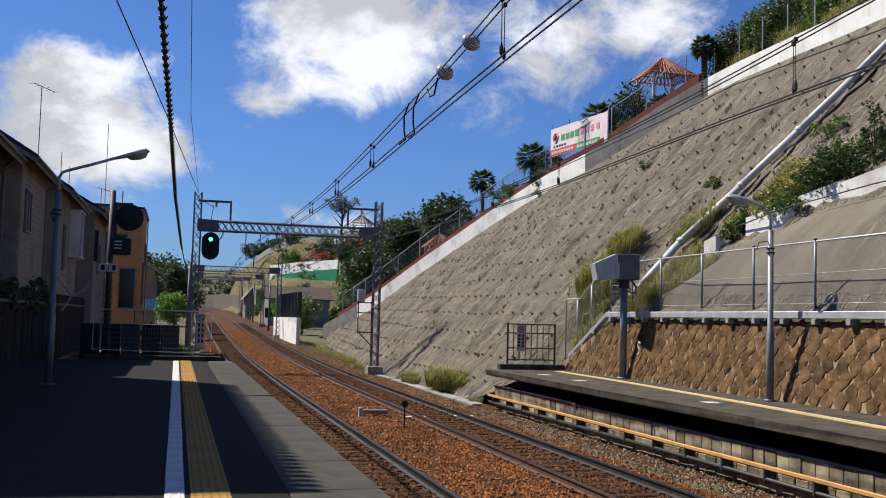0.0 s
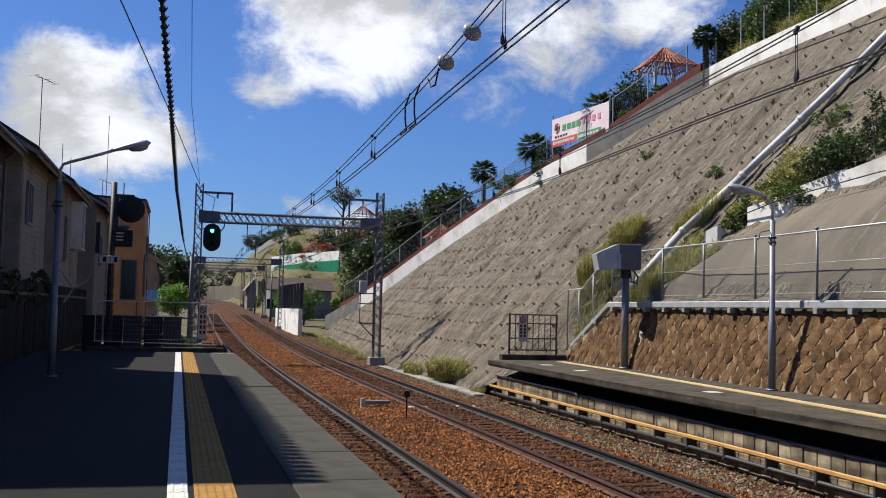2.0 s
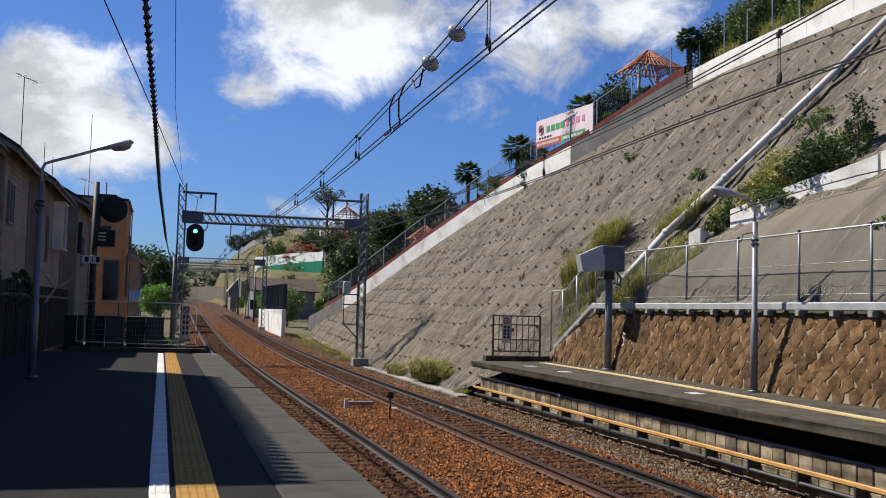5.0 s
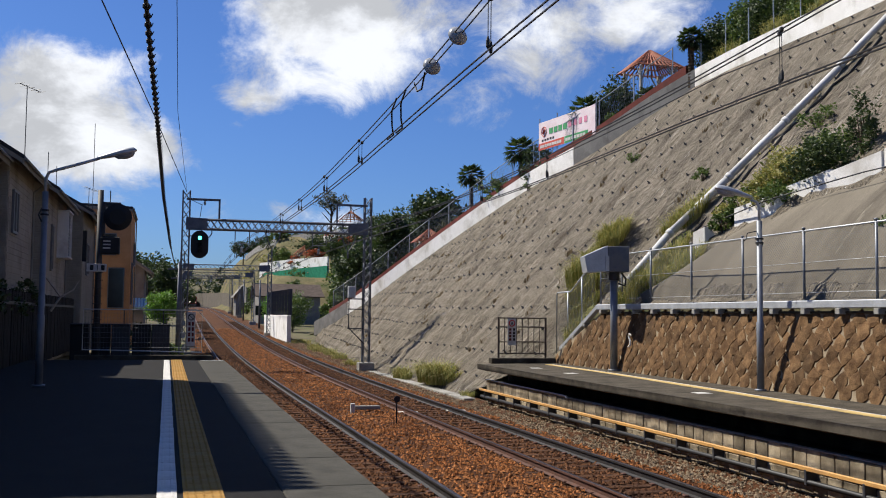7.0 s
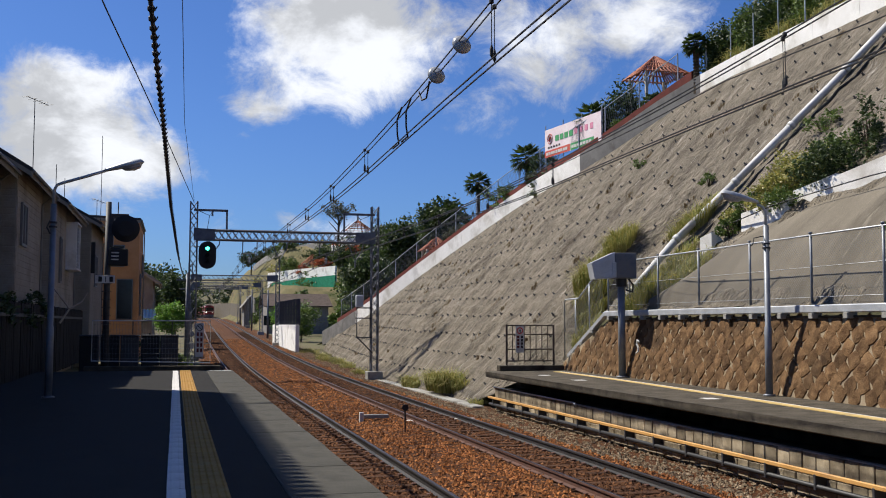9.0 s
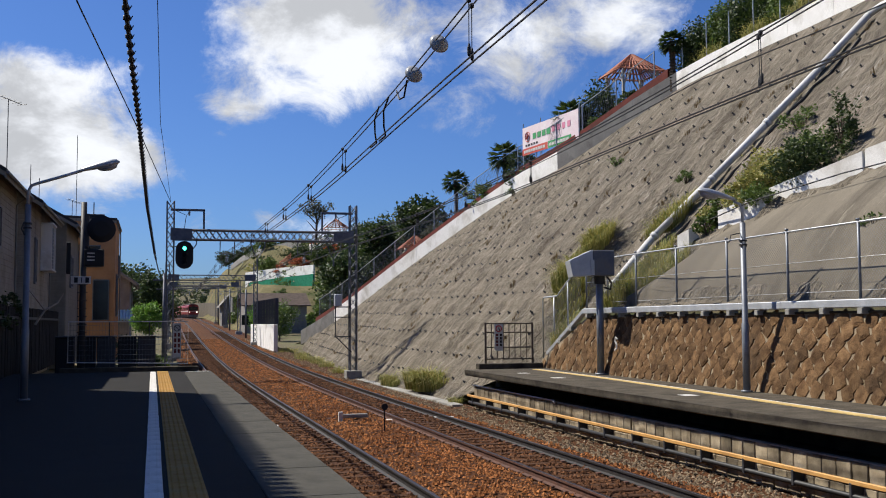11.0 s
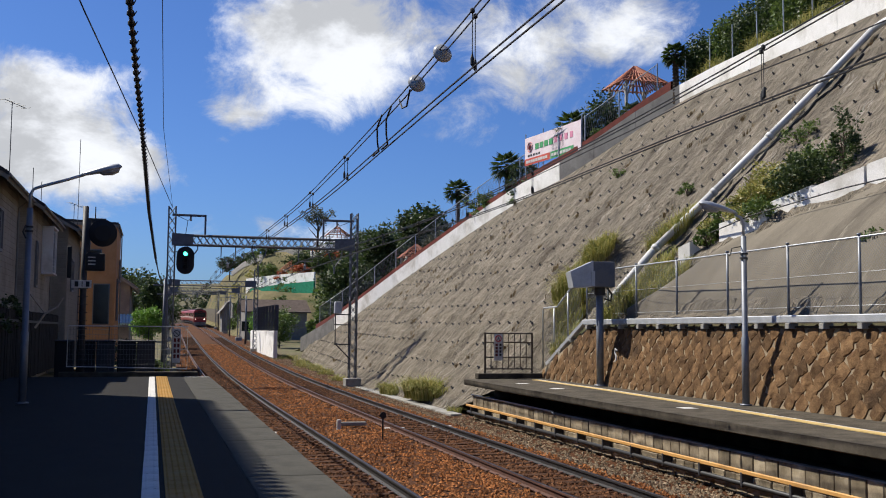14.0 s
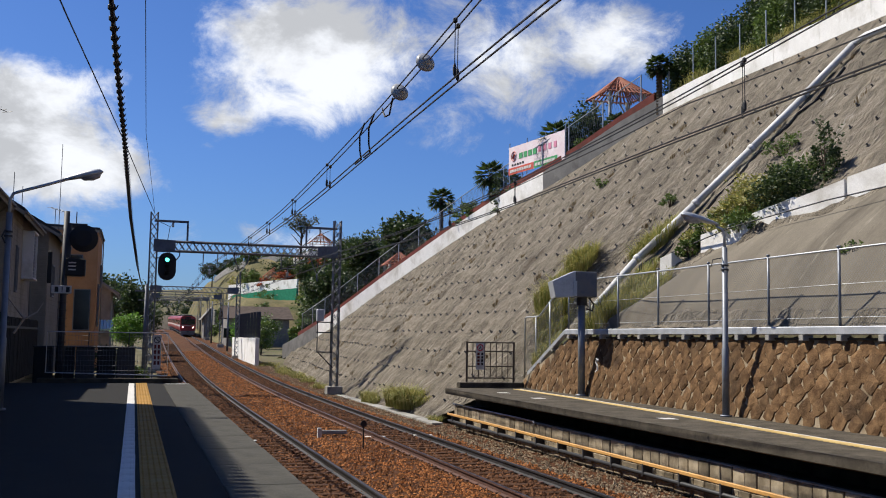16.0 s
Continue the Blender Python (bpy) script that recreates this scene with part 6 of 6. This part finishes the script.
HILL = surface("dry grass hillside", (0.104, 0.096, 0.044), (0.176, 0.144, 0.072), 0.25, 0.95, 0.6, 3, c3=(0.048, 0.068, 0.0224), spots=0.16, depth=0.2)
far_hill()
GREENNET = surface("green netting", (0.017, 0.17, 0.0935), (0.0298, 0.238, 0.136), 2, 0.85, 0.2, 20)
for nm, mat_, pts, h, dn, lab in (
        ("terrace_wall", WHITEWALL, [(17.2, 199, 9.8), (21.5, 186, 10.0), (26.2, 172, 9.9)], 1.6, 2.5, "white terrace wall on the far hillside"),
        ("net_screen", GREENNET, [(17.6, 195, 7.6), (21.2, 184, 8.0), (26.0, 171, 8.2)], 1.7, 3.0, "green net screen below the terrace wall"),
        ("terrace_wall", CONCRETE, [(18.2, 252, 15.4), (19.6, 236, 16.6), (21.8, 216, 17.2), (28.0, 200, 17.6)], 0.35, 0.9, "pale wall climbing the far hillside"),
        ("terrace_wall", WHITEWALL, [(27.5, 186, 15.6), (29.5, 182, 16.6), (32.5, 179, 16.4), (34, 180, 15.4)], 0.5, 0.8, "pale curved terrace edge on the far hillside"),
        ("terrace_wall", GREYWALL, [(13.6, 205, 5.5), (13.4, 180, 4.6)], 1.6, 4.0, "grey retaining wall beside the line")):
    b = Build()
    for i in range(len(pts) - 1):
        p, q = Vector(pts[i]), Vector(pts[i + 1])
        n = Vector(((q - p).y, -(q - p).x, 0)).normalized() * 0.15
        lo, up = Vector((0, 0, -dn)), Vector((0, 0, h))
        v = [p + n + lo, q + n + lo, q + n + up, p + n + up, p - n + lo, q - n + lo, q - n + up, p - n + up]
        b.add(v, [(0, 1, 2, 3), (5, 4, 7, 6), (3, 2, 6, 7), (1, 5, 6, 2), (4, 0, 3, 7)])
    solid(nm, b, mat_, lab, "wall")
gazebo((33, 190, 17), 4.3, 2.4, "orange-red timber gazebo on the far hill", 6)
gazebo((24.3, 188, 10.6), 3.8, 2.2, "orange-red timber gazebo on the far terrace", 6)
for at, h, r, n, m, lab, ls in (
        ((29.3, 190, 15.5), 9.3, (2.9, 2.6, 2.0), 650, OLIVE, "gnarled tree with thin grey-green foliage", 0.42),
        ((20.5, 192, 9.5), 4.0, (1.8, 2.5, 1.8), 700, GREEN, "green tree on the far terrace", 0.45), ((26.5, 186, 10.5), 5.0, (2.2, 2.6, 2.0), 1000, DARKGREEN, "dark tree on the far terrace", 0.45),
        ((29, 180, 9.5), 6.0, (2.6, 3.0, 2.6), 1400, DARKGREEN, "dark tree on the far terrace", 0.45), ((28.5, 165, 5), 7.5, (2.6, 3.0, 3.0), 1400, DARKGREEN, "dark tree below the far terrace", 0.45),
        ((33, 174, 9), 8, (3.0, 3.0, 3.4), 1600, DARKGREEN, "dark tree on the far terrace", 0.45),
        ((18.3, 262, 14), 5.5, (3.5, 3, 1.8), 1000, DARKGREEN, "dark trees on the far ridge", 0.5), ((22.5, 258, 14.5), 6, (3.0, 3, 1.8), 900, DARKGREEN, "dark trees on the far ridge", 0.5),
        ((38, 186, 14), 6, (3, 3, 2.4), 1200, DARKGREEN, "dark tree on the far hill", 0.5), ((36, 150, 0.5), 17, (4, 4, 4), 2200, DARKGREEN, "dark tree on the hillside", 0.5),
        ((14.2, 172, 0.5), 5.5, (1.6, 2.2, 2.0), 1000, DARKGREEN, "dark tree beside the line", 0.36), ((16.5, 140, 0.2), 4.2, (2.8, 2, 1.8), 1600, GREEN, "green shrub before the brown-roofed house", 0.3),
        ((12.6, 128, -0.2), 4.0, (1.3, 2.2, 1.7), 1200, LIME, "bright green shrub beside the line", 0.26), ((13.6, 180, 0.5), 3.0, (1.0, 2.5, 1.3), 600, GREEN, "green shrub beside the line", 0.3),
        ((14.0, 118, -0.4), 3.6, (1.5, 2.0, 1.7), 1000, GREEN, "green shrub behind the slatted wall", 0.28)):
    tree(at, h, r, n, ls, m, lab)
for at, r, m in (((22.5, 186, 10.8), (1.6, 1.5, 0.9), FLOWER), ((25.8, 184, 12.0), (2.2, 1.5, 0.8), FLOWER), ((30, 184, 15.2), (2.4, 1.5, 0.7), FLOWER), ((28.0, 182, 13.0), (1.8, 1.5, 0.8), GREEN), ((34.5, 186, 15.4), (2.2, 1.5, 0.9), FLOWER), ((19, 200, 11.6), (1.8, 1.5, 0.8), GRASS), ((31, 178, 14.2), (2.0, 1.2, 0.7), FLOWER)):
    bush("garden_shrub", at, r, 500, 0.36, m, "orange-red flowering shrubs on the far terrace" if m is FLOWER else "green shrub on the far terrace", "shrub")
# woods and roofs closing the view along the bend
wd = Build()
for k in range(32):
    y = 400 + RNG.random() * 60
    x = -40 + k * 3.2 + RNG.random() * 3
    leaves(wd, (x, y, 8 + 7 * RNG.random()), (4.5, 4, 6), 420, 0.9, RNG, 0.3)
solid("far_woods", wd, DARKGREEN, "dark woods closing the view along the bend", "woods", "stuff")
bk = Build()
rows = []
for y, z in ((420, 1), (470, 6), (560, 22), (700, 30), (900, 20)):
    rows.append([(x, y, z * (1 + 0.2 * noise.noise((x * 0.01, y * 0.01, 1)))) for x in range(-500, 560, 40)])
bk.grid(rows)
solid("far_hills", bk, SOIL, "low hills in the distance", "hill", smooth=True)
cw = Build()
cw.grid([[(13.5, 210, 1), (13.5, 210, 5.2)], [(14.8, 250, 1.5), (14.8, 250, 6.4)], [(15.3, 300, 2.5), (15.3, 300, 7.6)], [(12, 360, 3), (12, 360, 8.5)], [(6, 400, 3), (6, 400, 9)]])
solid("cutting_wall", cw, SMOOTHCRETE, "pale concrete wall along the bend", "wall")

# ---- houses beside the platform ----
BEIGE = surface("beige siding", (0.304, 0.272, 0.224), (0.368, 0.336, 0.28), 1.5, 0.85, 0.15, 30, c3=(0.192, 0.168, 0.136), spots=0.5)
ORANGEWALL = surface("orange render", (0.51, 0.255, 0.1105), (0.578, 0.306, 0.1445), 1.2, 0.9, 0.15, 30, c3=(0.408, 0.204, 0.0935), spots=0.4)
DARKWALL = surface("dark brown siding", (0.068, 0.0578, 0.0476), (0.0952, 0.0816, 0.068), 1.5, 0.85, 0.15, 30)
house(-11.5, -5.95, 32.6, 37.6, -0.6, 7.3, 1.9, DARKWALL, ROOFDARK, "two-storey house with dark brown siding and a dark roof", ((35.6, 4.6, 1.3, 1.5, True),))
house(-11, -5.5, 38.6, 45.4, -0.6, 7.35, 1.7, BEIGE, ROOFDARK, "beige sided house with a dark overhanging roof", ((40, 4.6, 1.2, 1.4, True),))
house(-10.5, -5.1, 46.8, 55.5, -0.6, 7.2, 1.7, BEIGE, ROOFDARK, "beige sided house with grey framed windows", ((48.7, 3.6, 0.5, 1.9, False), (52.0, 4.4, 1.7, 1.9, True)))
house(-10, -4.4, 57.0, 65.5, -0.6, 7.2, 1.6, CREAM, ROOFDARK, "cream house with a dark roof", ((60, 3.8, 1.4, 1.6, False),))
house(-8.5, -2.35, 69, 77, -0.6, 8.4, 0.12, ORANGEWALL, ROOFDARK, "orange rendered house with a flat roof", ((71, 2.3, 1.4, 2.6, False), (74.5, 5.0, 1.2, 1.4, False)), siding=False, front=((-3.2, 2.0, 0.9, 2.5), (-3.7, 5.4, 0.8, 1.3)), o=0.06)
house(-4.8, -1.75, 84, 92, -0.6, 5.2, 1.0, HOUSEPALE, SHUTTER, "small pale blue-grey house", (), siding=False, front=((-3.2, 1.6, 1.2, 1.4),))
aw = thing("awning", (-2.35, 83.9, 0), "small light blue corrugated awning on the pale house", "awning")
SKYBLUE = surface("light blue corrugated plastic", (0.25, 0.46, 0.62), (0.33, 0.54, 0.7), 3, 0.5, 0.1, 40)
for k in range(7):
    b = Build()
    b.tube([(-0.72 + k * 0.24, 0, 2.75), (-0.72 + k * 0.24, -0.9, 2.05)], 0.125, 6)
    part("corrugation", b, SKYBLUE, aw)
bw = thing("shutter_box", (-5.08, 52.0, 4.3), "projecting pale shutter box on the beige house", "window box")
for nm, q in (("side_panel", (0, 0.5, -0.95, -0.88, 0, 2.1)), ("side_panel", (0, 0.5, 0.88, 0.95, 0, 2.1)), ("top_panel", (0, 0.55, -1.0, 1.0, 2.1, 2.18)), ("sill", (0, 0.55, -1.0, 1.0, -0.08, 0))):
    b = Build()
    b.box(*q, 0.01)
    part(nm, b, WHITEWALL, bw)
for k in range(12):
    b = Build()
    b.box(0.38, 0.42, -0.86, 0.86, 0.04 + k * 0.17, 0.18 + k * 0.17, 0.01)
    part("louvre", b, SHUTTER, bw)
# unseen block, added out of view to cast the shadow on the platform
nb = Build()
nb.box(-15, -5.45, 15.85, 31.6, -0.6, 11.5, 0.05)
# teeth on its roof edge give the cast shadow a notched rim
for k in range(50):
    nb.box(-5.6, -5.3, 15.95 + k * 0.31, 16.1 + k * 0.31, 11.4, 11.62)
solid("shadow_caster", nb, CREAM, "unseen plain block added to shade the platform", "building")


def aerial(at, h, arms, label):
    a = thing("roof_aerial", at, label, "aerial")
    b = Build()
    b.tube([(0, 0, -0.4), (0, 0, h)], 0.018, 5)
    part("mast", b, DARKSTEEL, a)
    if arms:
        b = Build()
        b.tube([(-0.25, -0.3, h + 0.05), (0.45, 0.5, h - 0.1)], 0.015, 5)
        for k in range(5):
            q = k / 4
            p = Vector((-0.25 + 0.7 * q, -0.3 + 0.8 * q, h + 0.05 - 0.15 * q))
            b.tube([p + Vector((-0.2, 0.17, 0)), p + Vector((0.2, -0.17, 0))], 0.01, 4)
        part("antenna", b, DARKSTEEL, a)


aerial((-5.65, 43.5, 7.4), 3.3, True, "tall thin roof aerial on the beige house")
aerial((-4.3, 62, 8.0), 4.6, False, "thin whip aerial on the cream house")
aerial((-5.8, 53, 7.9), 1.6, False, "thin whip aerial on the beige house")
aerial((-5.6, 55, 7.9), 1.2, False, "thin whip aerial on the beige house")
aerial((-4.7, 64.5, 7.9), 1.2, True, "small roof aerial on the cream house")

# board fence with creepers, bins and bushes behind the gate
bf = thing("board_fence", (-4.75, 0, 0), "board fence along the back of the platform, darkened for shade", "fence")
pl = Build()
pl.box(-0.03, 0.03, -0.14, 0.14, -0.3, 2.35, 0.008)
# near-black board colour carries the deep shade along this side
plm = pl.mesh("board", surface("boards darkened for shade", (0.016, 0.014, 0.012), (0.026, 0.023, 0.02), 3, 0.85, 0.3, 40, streak=(3, 3, 0.5), vary=0.3))
for k in range(150):
    part("board", plm, None, bf).matrix_basis = pose(random.uniform(-0.01, 0.01), 14 + k * 0.29, random.uniform(-0.03, 0.03))
b = Build()
b.box(0.03, 0.08, 14, 57.5, 1.9, 2.0)
part("rail", b, DARKSTEEL, bf)
for y in (30, 33, 36.5, 40):
    bush("creeper", (-4.9, y, 1.6), (0.4, 1.5, 0.6), 500, 0.16, DARKGREEN, "dark creeper growing over the board fence", "creeper")
br = thing("dead_branch", (-3.9, 38, 1.7), "bare pale branch above the fence", "branch")
b = Build()
b.tube([(0, 0, 0), (0.3, 0.1, 0.5), (0.0, 0.1, 0.9), (-0.3, 0.1, 1.3)], [0.04, 0.04, 0.03, 0.02], 6)
b.tube([(0.3, 0.1, 0.5), (0.7, 0.2, 0.75), (0.9, 0.2, 1.1)], [0.035, 0.03, 0.015], 6)
part("wood", b, surface("bleached wood", (0.35, 0.3, 0.25), (0.45, 0.4, 0.34), 6, 0.9, 0.2), br)
for at, r, n, m, lab in (
        ((-0.35, 77, 1.2), (1.15, 1.2, 1.15), 2600, LIME, "bright green bush behind the gate"), ((-1.4, 60, -0.5), (1.2, 1.5, 0.8), 900, DARKGREEN, "dark bush behind the gate"),
        ((0.4, 58, -0.9), (0.5, 0.8, 0.5), 500, GREEN, "small green weeds behind the gate")):
    bush("bush", at, r, n, 0.2, m, lab)
tree((-0.1, 97, -0.6), 6.6, (1.3, 1.6, 2.3), 2600, 0.3, DARKGREEN, "dark green tree behind the houses")
tree((1.2, 110, -0.4), 5.0, (1.5, 2.0, 1.8), 1600, 0.3, DARKGREEN, "dark green tree beside the line")
tree((-3.0, 140, 0), 6.8, (2.2, 3, 2.3), 1800, 0.4, DARKGREEN, "dark green tree beyond the houses")
tree((-6, 200, 1), 11.0, (7, 6, 4), 3000, 0.7, DARKGREEN, "dark green tree beyond the houses")
tree((-4, 270, 2), 11.0, (8, 6, 4), 2600, 0.8, DARKGREEN, "dark green tree inside the bend")
# black boxes added to keep the shaded ground behind the gate dark
for at, c in (((-3.3, 43.2, -0.28), BLACK), ((-2.5, 43.4, -0.28), BLACK), ((-1.75, 43.2, -0.28), DARKSTEEL), ((-0.95, 43.5, -0.28), BLACK), ((-0.2, 43.3, -0.28), DARKSTEEL)):
    t = thing("storage_box", at, "added dark box for the shaded clutter behind the gate", "cabinet")
    b = Build()
    b.box(-0.35, 0.35, -0.3, 0.3, 0, 1.45, 0.03)
    part("body", b, c, t)
    b = Build()
    b.box(-0.38, 0.38, -0.34, 0.34, 1.45, 1.51, 0.02)
    part("lid", b, DARKSTEEL, t)

# unseen roof, walls and posts, added to cut skylight on the platform
can = Build()
can.box(-4.9, 1.9, -20, 4.6, 3.75, 3.95, 0.02)
solid("canopy", can, DARKSTEEL, "unseen plain roof added to cut skylight", "canopy")
cwall = Build()
cwall.box(-5.1, 2.0, -20.2, -20.0, -0.6, 3.9)
cwall.box(-5.1, -4.9, -20.2, 8.0, -0.6, 3.9)
solid("skylight_block_wall", cwall, CREAM, "unseen plain wall added to cut skylight", "wall")
for y in (-17, -11, -5, 1):
    p = thing("canopy_post", (-2.5, y, 0), "unseen plain post under the added roof", "post", "canopy posts")
    b = Build()
    b.tube([(0, 0, 0), (0, 0, 3.7)], 0.09, 10)
    part("shaft", b, DARKSTEEL, p)

sm = Build()
sm.tube([(13.85, 29.0, 1.15), (13.85, 29.12, 1.2), (13.85, 29.16, 1.08), (13.85, 29.06, 0.98), (13.83, 29.02, 0.86), (13.82, 29.14, 0.8)], 0.028, 5)
solid("paint_mark", sm, WHITEPAINT, "curled white paint mark on the stone wall", "marking")
for at, r, n, m in (((23.5, 166, 4.0), (2.6, 2.0, 1.4), 900, GREEN), ((20.0, 172, 4.5), (2.4, 2.0, 1.4), 900, DARKGREEN), ((27, 160, 3.0), (2.4, 2.0, 1.8), 900, DARKGREEN)):
    bush("bush", at, r, n, 0.4, m, "green bushes below the net screen")

# dry weeds in the sprayed face, paint on the sleepers
sw = Build()
for k in range(90):
    y = 24 + RNG.random() * 50
    fx, fz = foot(y)
    zt = top_height(y)
    u = 0.08 + 0.85 * RNG.random()
    if y < 31 and u < 0.55:
        continue
    p = slope_point(y, u)
    blades(sw, (p.x, p.y, p.z), 0.12 + 0.15 * RNG.random(), 26, 0.3, RNG)
solid("slope_weeds", sw, DRYWEED, "small dry weeds growing out of the sprayed slope", "weeds", "stuff")
for x, y in ((3.25, 29.9), (7.2, 30.6), (8.8, 30.9)):
    m = Build()
    m.box(x - 0.3, x + 0.3, y - 0.1, y + 0.1, -1.256, -1.235, 0.004)
    solid("sleeper_mark", m, WHITEPAINT, "white painted mark on a sleeper", "marking")


# ---- the train ----
TRAINRED = surface("deep red train paint", (0.255, 0.0153, 0.0187), (0.306, 0.0213, 0.0255), 2, 0.35, 0.02, 40)
TRAINWHITE = surface("white train paint", (0.56, 0.544, 0.512), (0.624, 0.608, 0.584), 3, 0.4, 0.02, 40)
TRAINGREY = surface("grey train underframe", (0.068, 0.068, 0.068), (0.1088, 0.1088, 0.1088), 3, 0.7, 0.1, 40)
SKIRT = surface("pale grey train skirt", (0.1496, 0.1496, 0.1496), (0.204, 0.204, 0.204), 3, 0.5, 0.1, 40)
WINDOWGLASS = surface("dark window glass", (0.0082, 0.0095, 0.0116), (0.0136, 0.015, 0.0177), 2, 0.1, 0.0, 20)
HEADLIGHT = glow("headlight", (1.0, 0.93, 0.8), 5.0)


def train_car(front):
    """A car 18 m long, its nose to -y, wheels on z = 0."""
    label = "deep red train car with a white band and lit headlights" if front else "deep red train car with a white window band"
    car = thing("train_car", (0, 0, 0), label, "train", "cars of the train")
    b = Build()
    prof = [(-1.3, 0.95), (-1.4, 1.3), (-1.4, 2.9), (-1.33, 3.35), (-1.1, 3.6), (-0.5, 3.72), (0.5, 3.72), (1.1, 3.6), (1.33, 3.35), (1.4, 2.9), (1.4, 1.3), (1.3, 0.95)]
    b.prism(prof, 17.7, Matrix.Translation((0, -8.85, 0)))
    part("body", b, TRAINRED, car)
    s = Build()
    for x in (-1, 1):
        s.box(x * 1.405 - 0.004, x * 1.405 + 0.004, -8.8, 8.8, 1.72, 1.98)
    part("stripe", s, TRAINWHITE, car, "white band")
    for x in (-1, 1):
        for i in range(7):
            w = Build()
            y = -7.2 + i * 2.4
            w.box(x * 1.403 - 0.012, x * 1.403 + 0.012, y - 0.75, y + 0.75, 2.15, 2.95, 0.01)
            part("window", w, WINDOWGLASS, car, "dark glass window")
    for y in (-5, 0, 5):
        r = Build()
        r.box(-0.8, 0.8, y - 1.3, y + 1.3, 3.7, 3.98, 0.08)
        part("roof_unit", r, TRAINGREY, car, "grey roof unit")
    u = Build()
    u.box(-1.1, 1.1, -3.5, 3.5, 0.35, 0.96, 0.05)
    part("underframe", u, TRAINGREY, car)
    for y in (-6.2, 6.2):
        g = Build()
        g.box(-1.05, 1.05, y - 1.2, y + 1.2, 0.35, 0.75, 0.05)
        bogie = part("bogie", g, TRAINGREY, car)
        for d in (-1.05, 1.05):
            for x in (-0.72, 0.72):
                wh = Build()
                wh.lathe([(0.43, -0.06), (0.43, 0.06)], 14, pose(x, y + d, 0.43, 0, 90, 0))
                part("wheel", wh, DARKSTEEL, bogie)
    if front:
        f = Build()
        f.box(-1.22, 1.22, -8.93, -8.84, 2.1, 3.12, 0.03)
        part("windscreen", f, WINDOWGLASS, car, "dark wrap-round windscreen")
        d = Build()
        d.box(-0.5, 0.5, -8.92, -8.84, 3.2, 3.5, 0.02)
        part("destination_panel", d, BLACK, car, "black destination panel")
        for x in (-1, 1):
            h = Build()
            h.lathe([(0.09, -0.03), (0.105, 0.0), (0.085, 0.04)], 14, pose(x * 0.95, -8.9, 1.62, 90, 0, 0))
            part("headlight", h, HEADLIGHT, car, "lit white headlight")
        st = Build()
        st.box(-1.38, 1.38, -8.9, -8.84, 1.86, 1.93, 0.01)
        part("front_stripe", st, TRAINWHITE, car, "white band")
        k = Build()
        k.prism([(-1.3, 0.95), (1.3, 0.95), (1.15, 0.28), (-1.15, 0.28)], 0.5, Matrix.Translation((0, -9.0, 0)))
        part("skirt", k, SKIRT, car, "pale grey front skirt")
        c = Build()
        c.box(-0.18, 0.18, -9.25, -8.95, 0.7, 1.0, 0.03)
        part("coupler", c, TRAINGREY, car)
    else:
        c = Build()
        c.box(-0.6, 0.6, -9.1, -8.8, 1.0, 3.2, 0.02)
        part("gangway", c, TRAINGREY, car, "grey gangway bellows")
    return car


CARS = [train_car(True), train_car(False)]
for _ in range(4):
    CARS.append(copy_thing(CARS[1], Matrix.Identity(4)))


def motions():
    """The train comes round the bend towards the platforms."""
    for k, car in enumerate(CARS):
        rows = []
        for i in range(0, 33):
            t = i / 2
            y = 195 + 19.0 * (16 - t) + 9.1 + k * 18.2
            y0, y1 = y - 6.2, y + 6.2
            a = Vector((TRACK2 + shift(y0), y0, level(y0)))
            c = Vector((TRACK2 + shift(y1), y1, level(y1)))
            mid, d = (a + c) / 2, c - a
            rows.append((t, pose(mid.x, mid.y, mid.z, math.degrees(math.asin(d.z / d.length)), 0, -math.degrees(math.atan2(d.x, d.y)))))
        walk(car, rows)


motions()
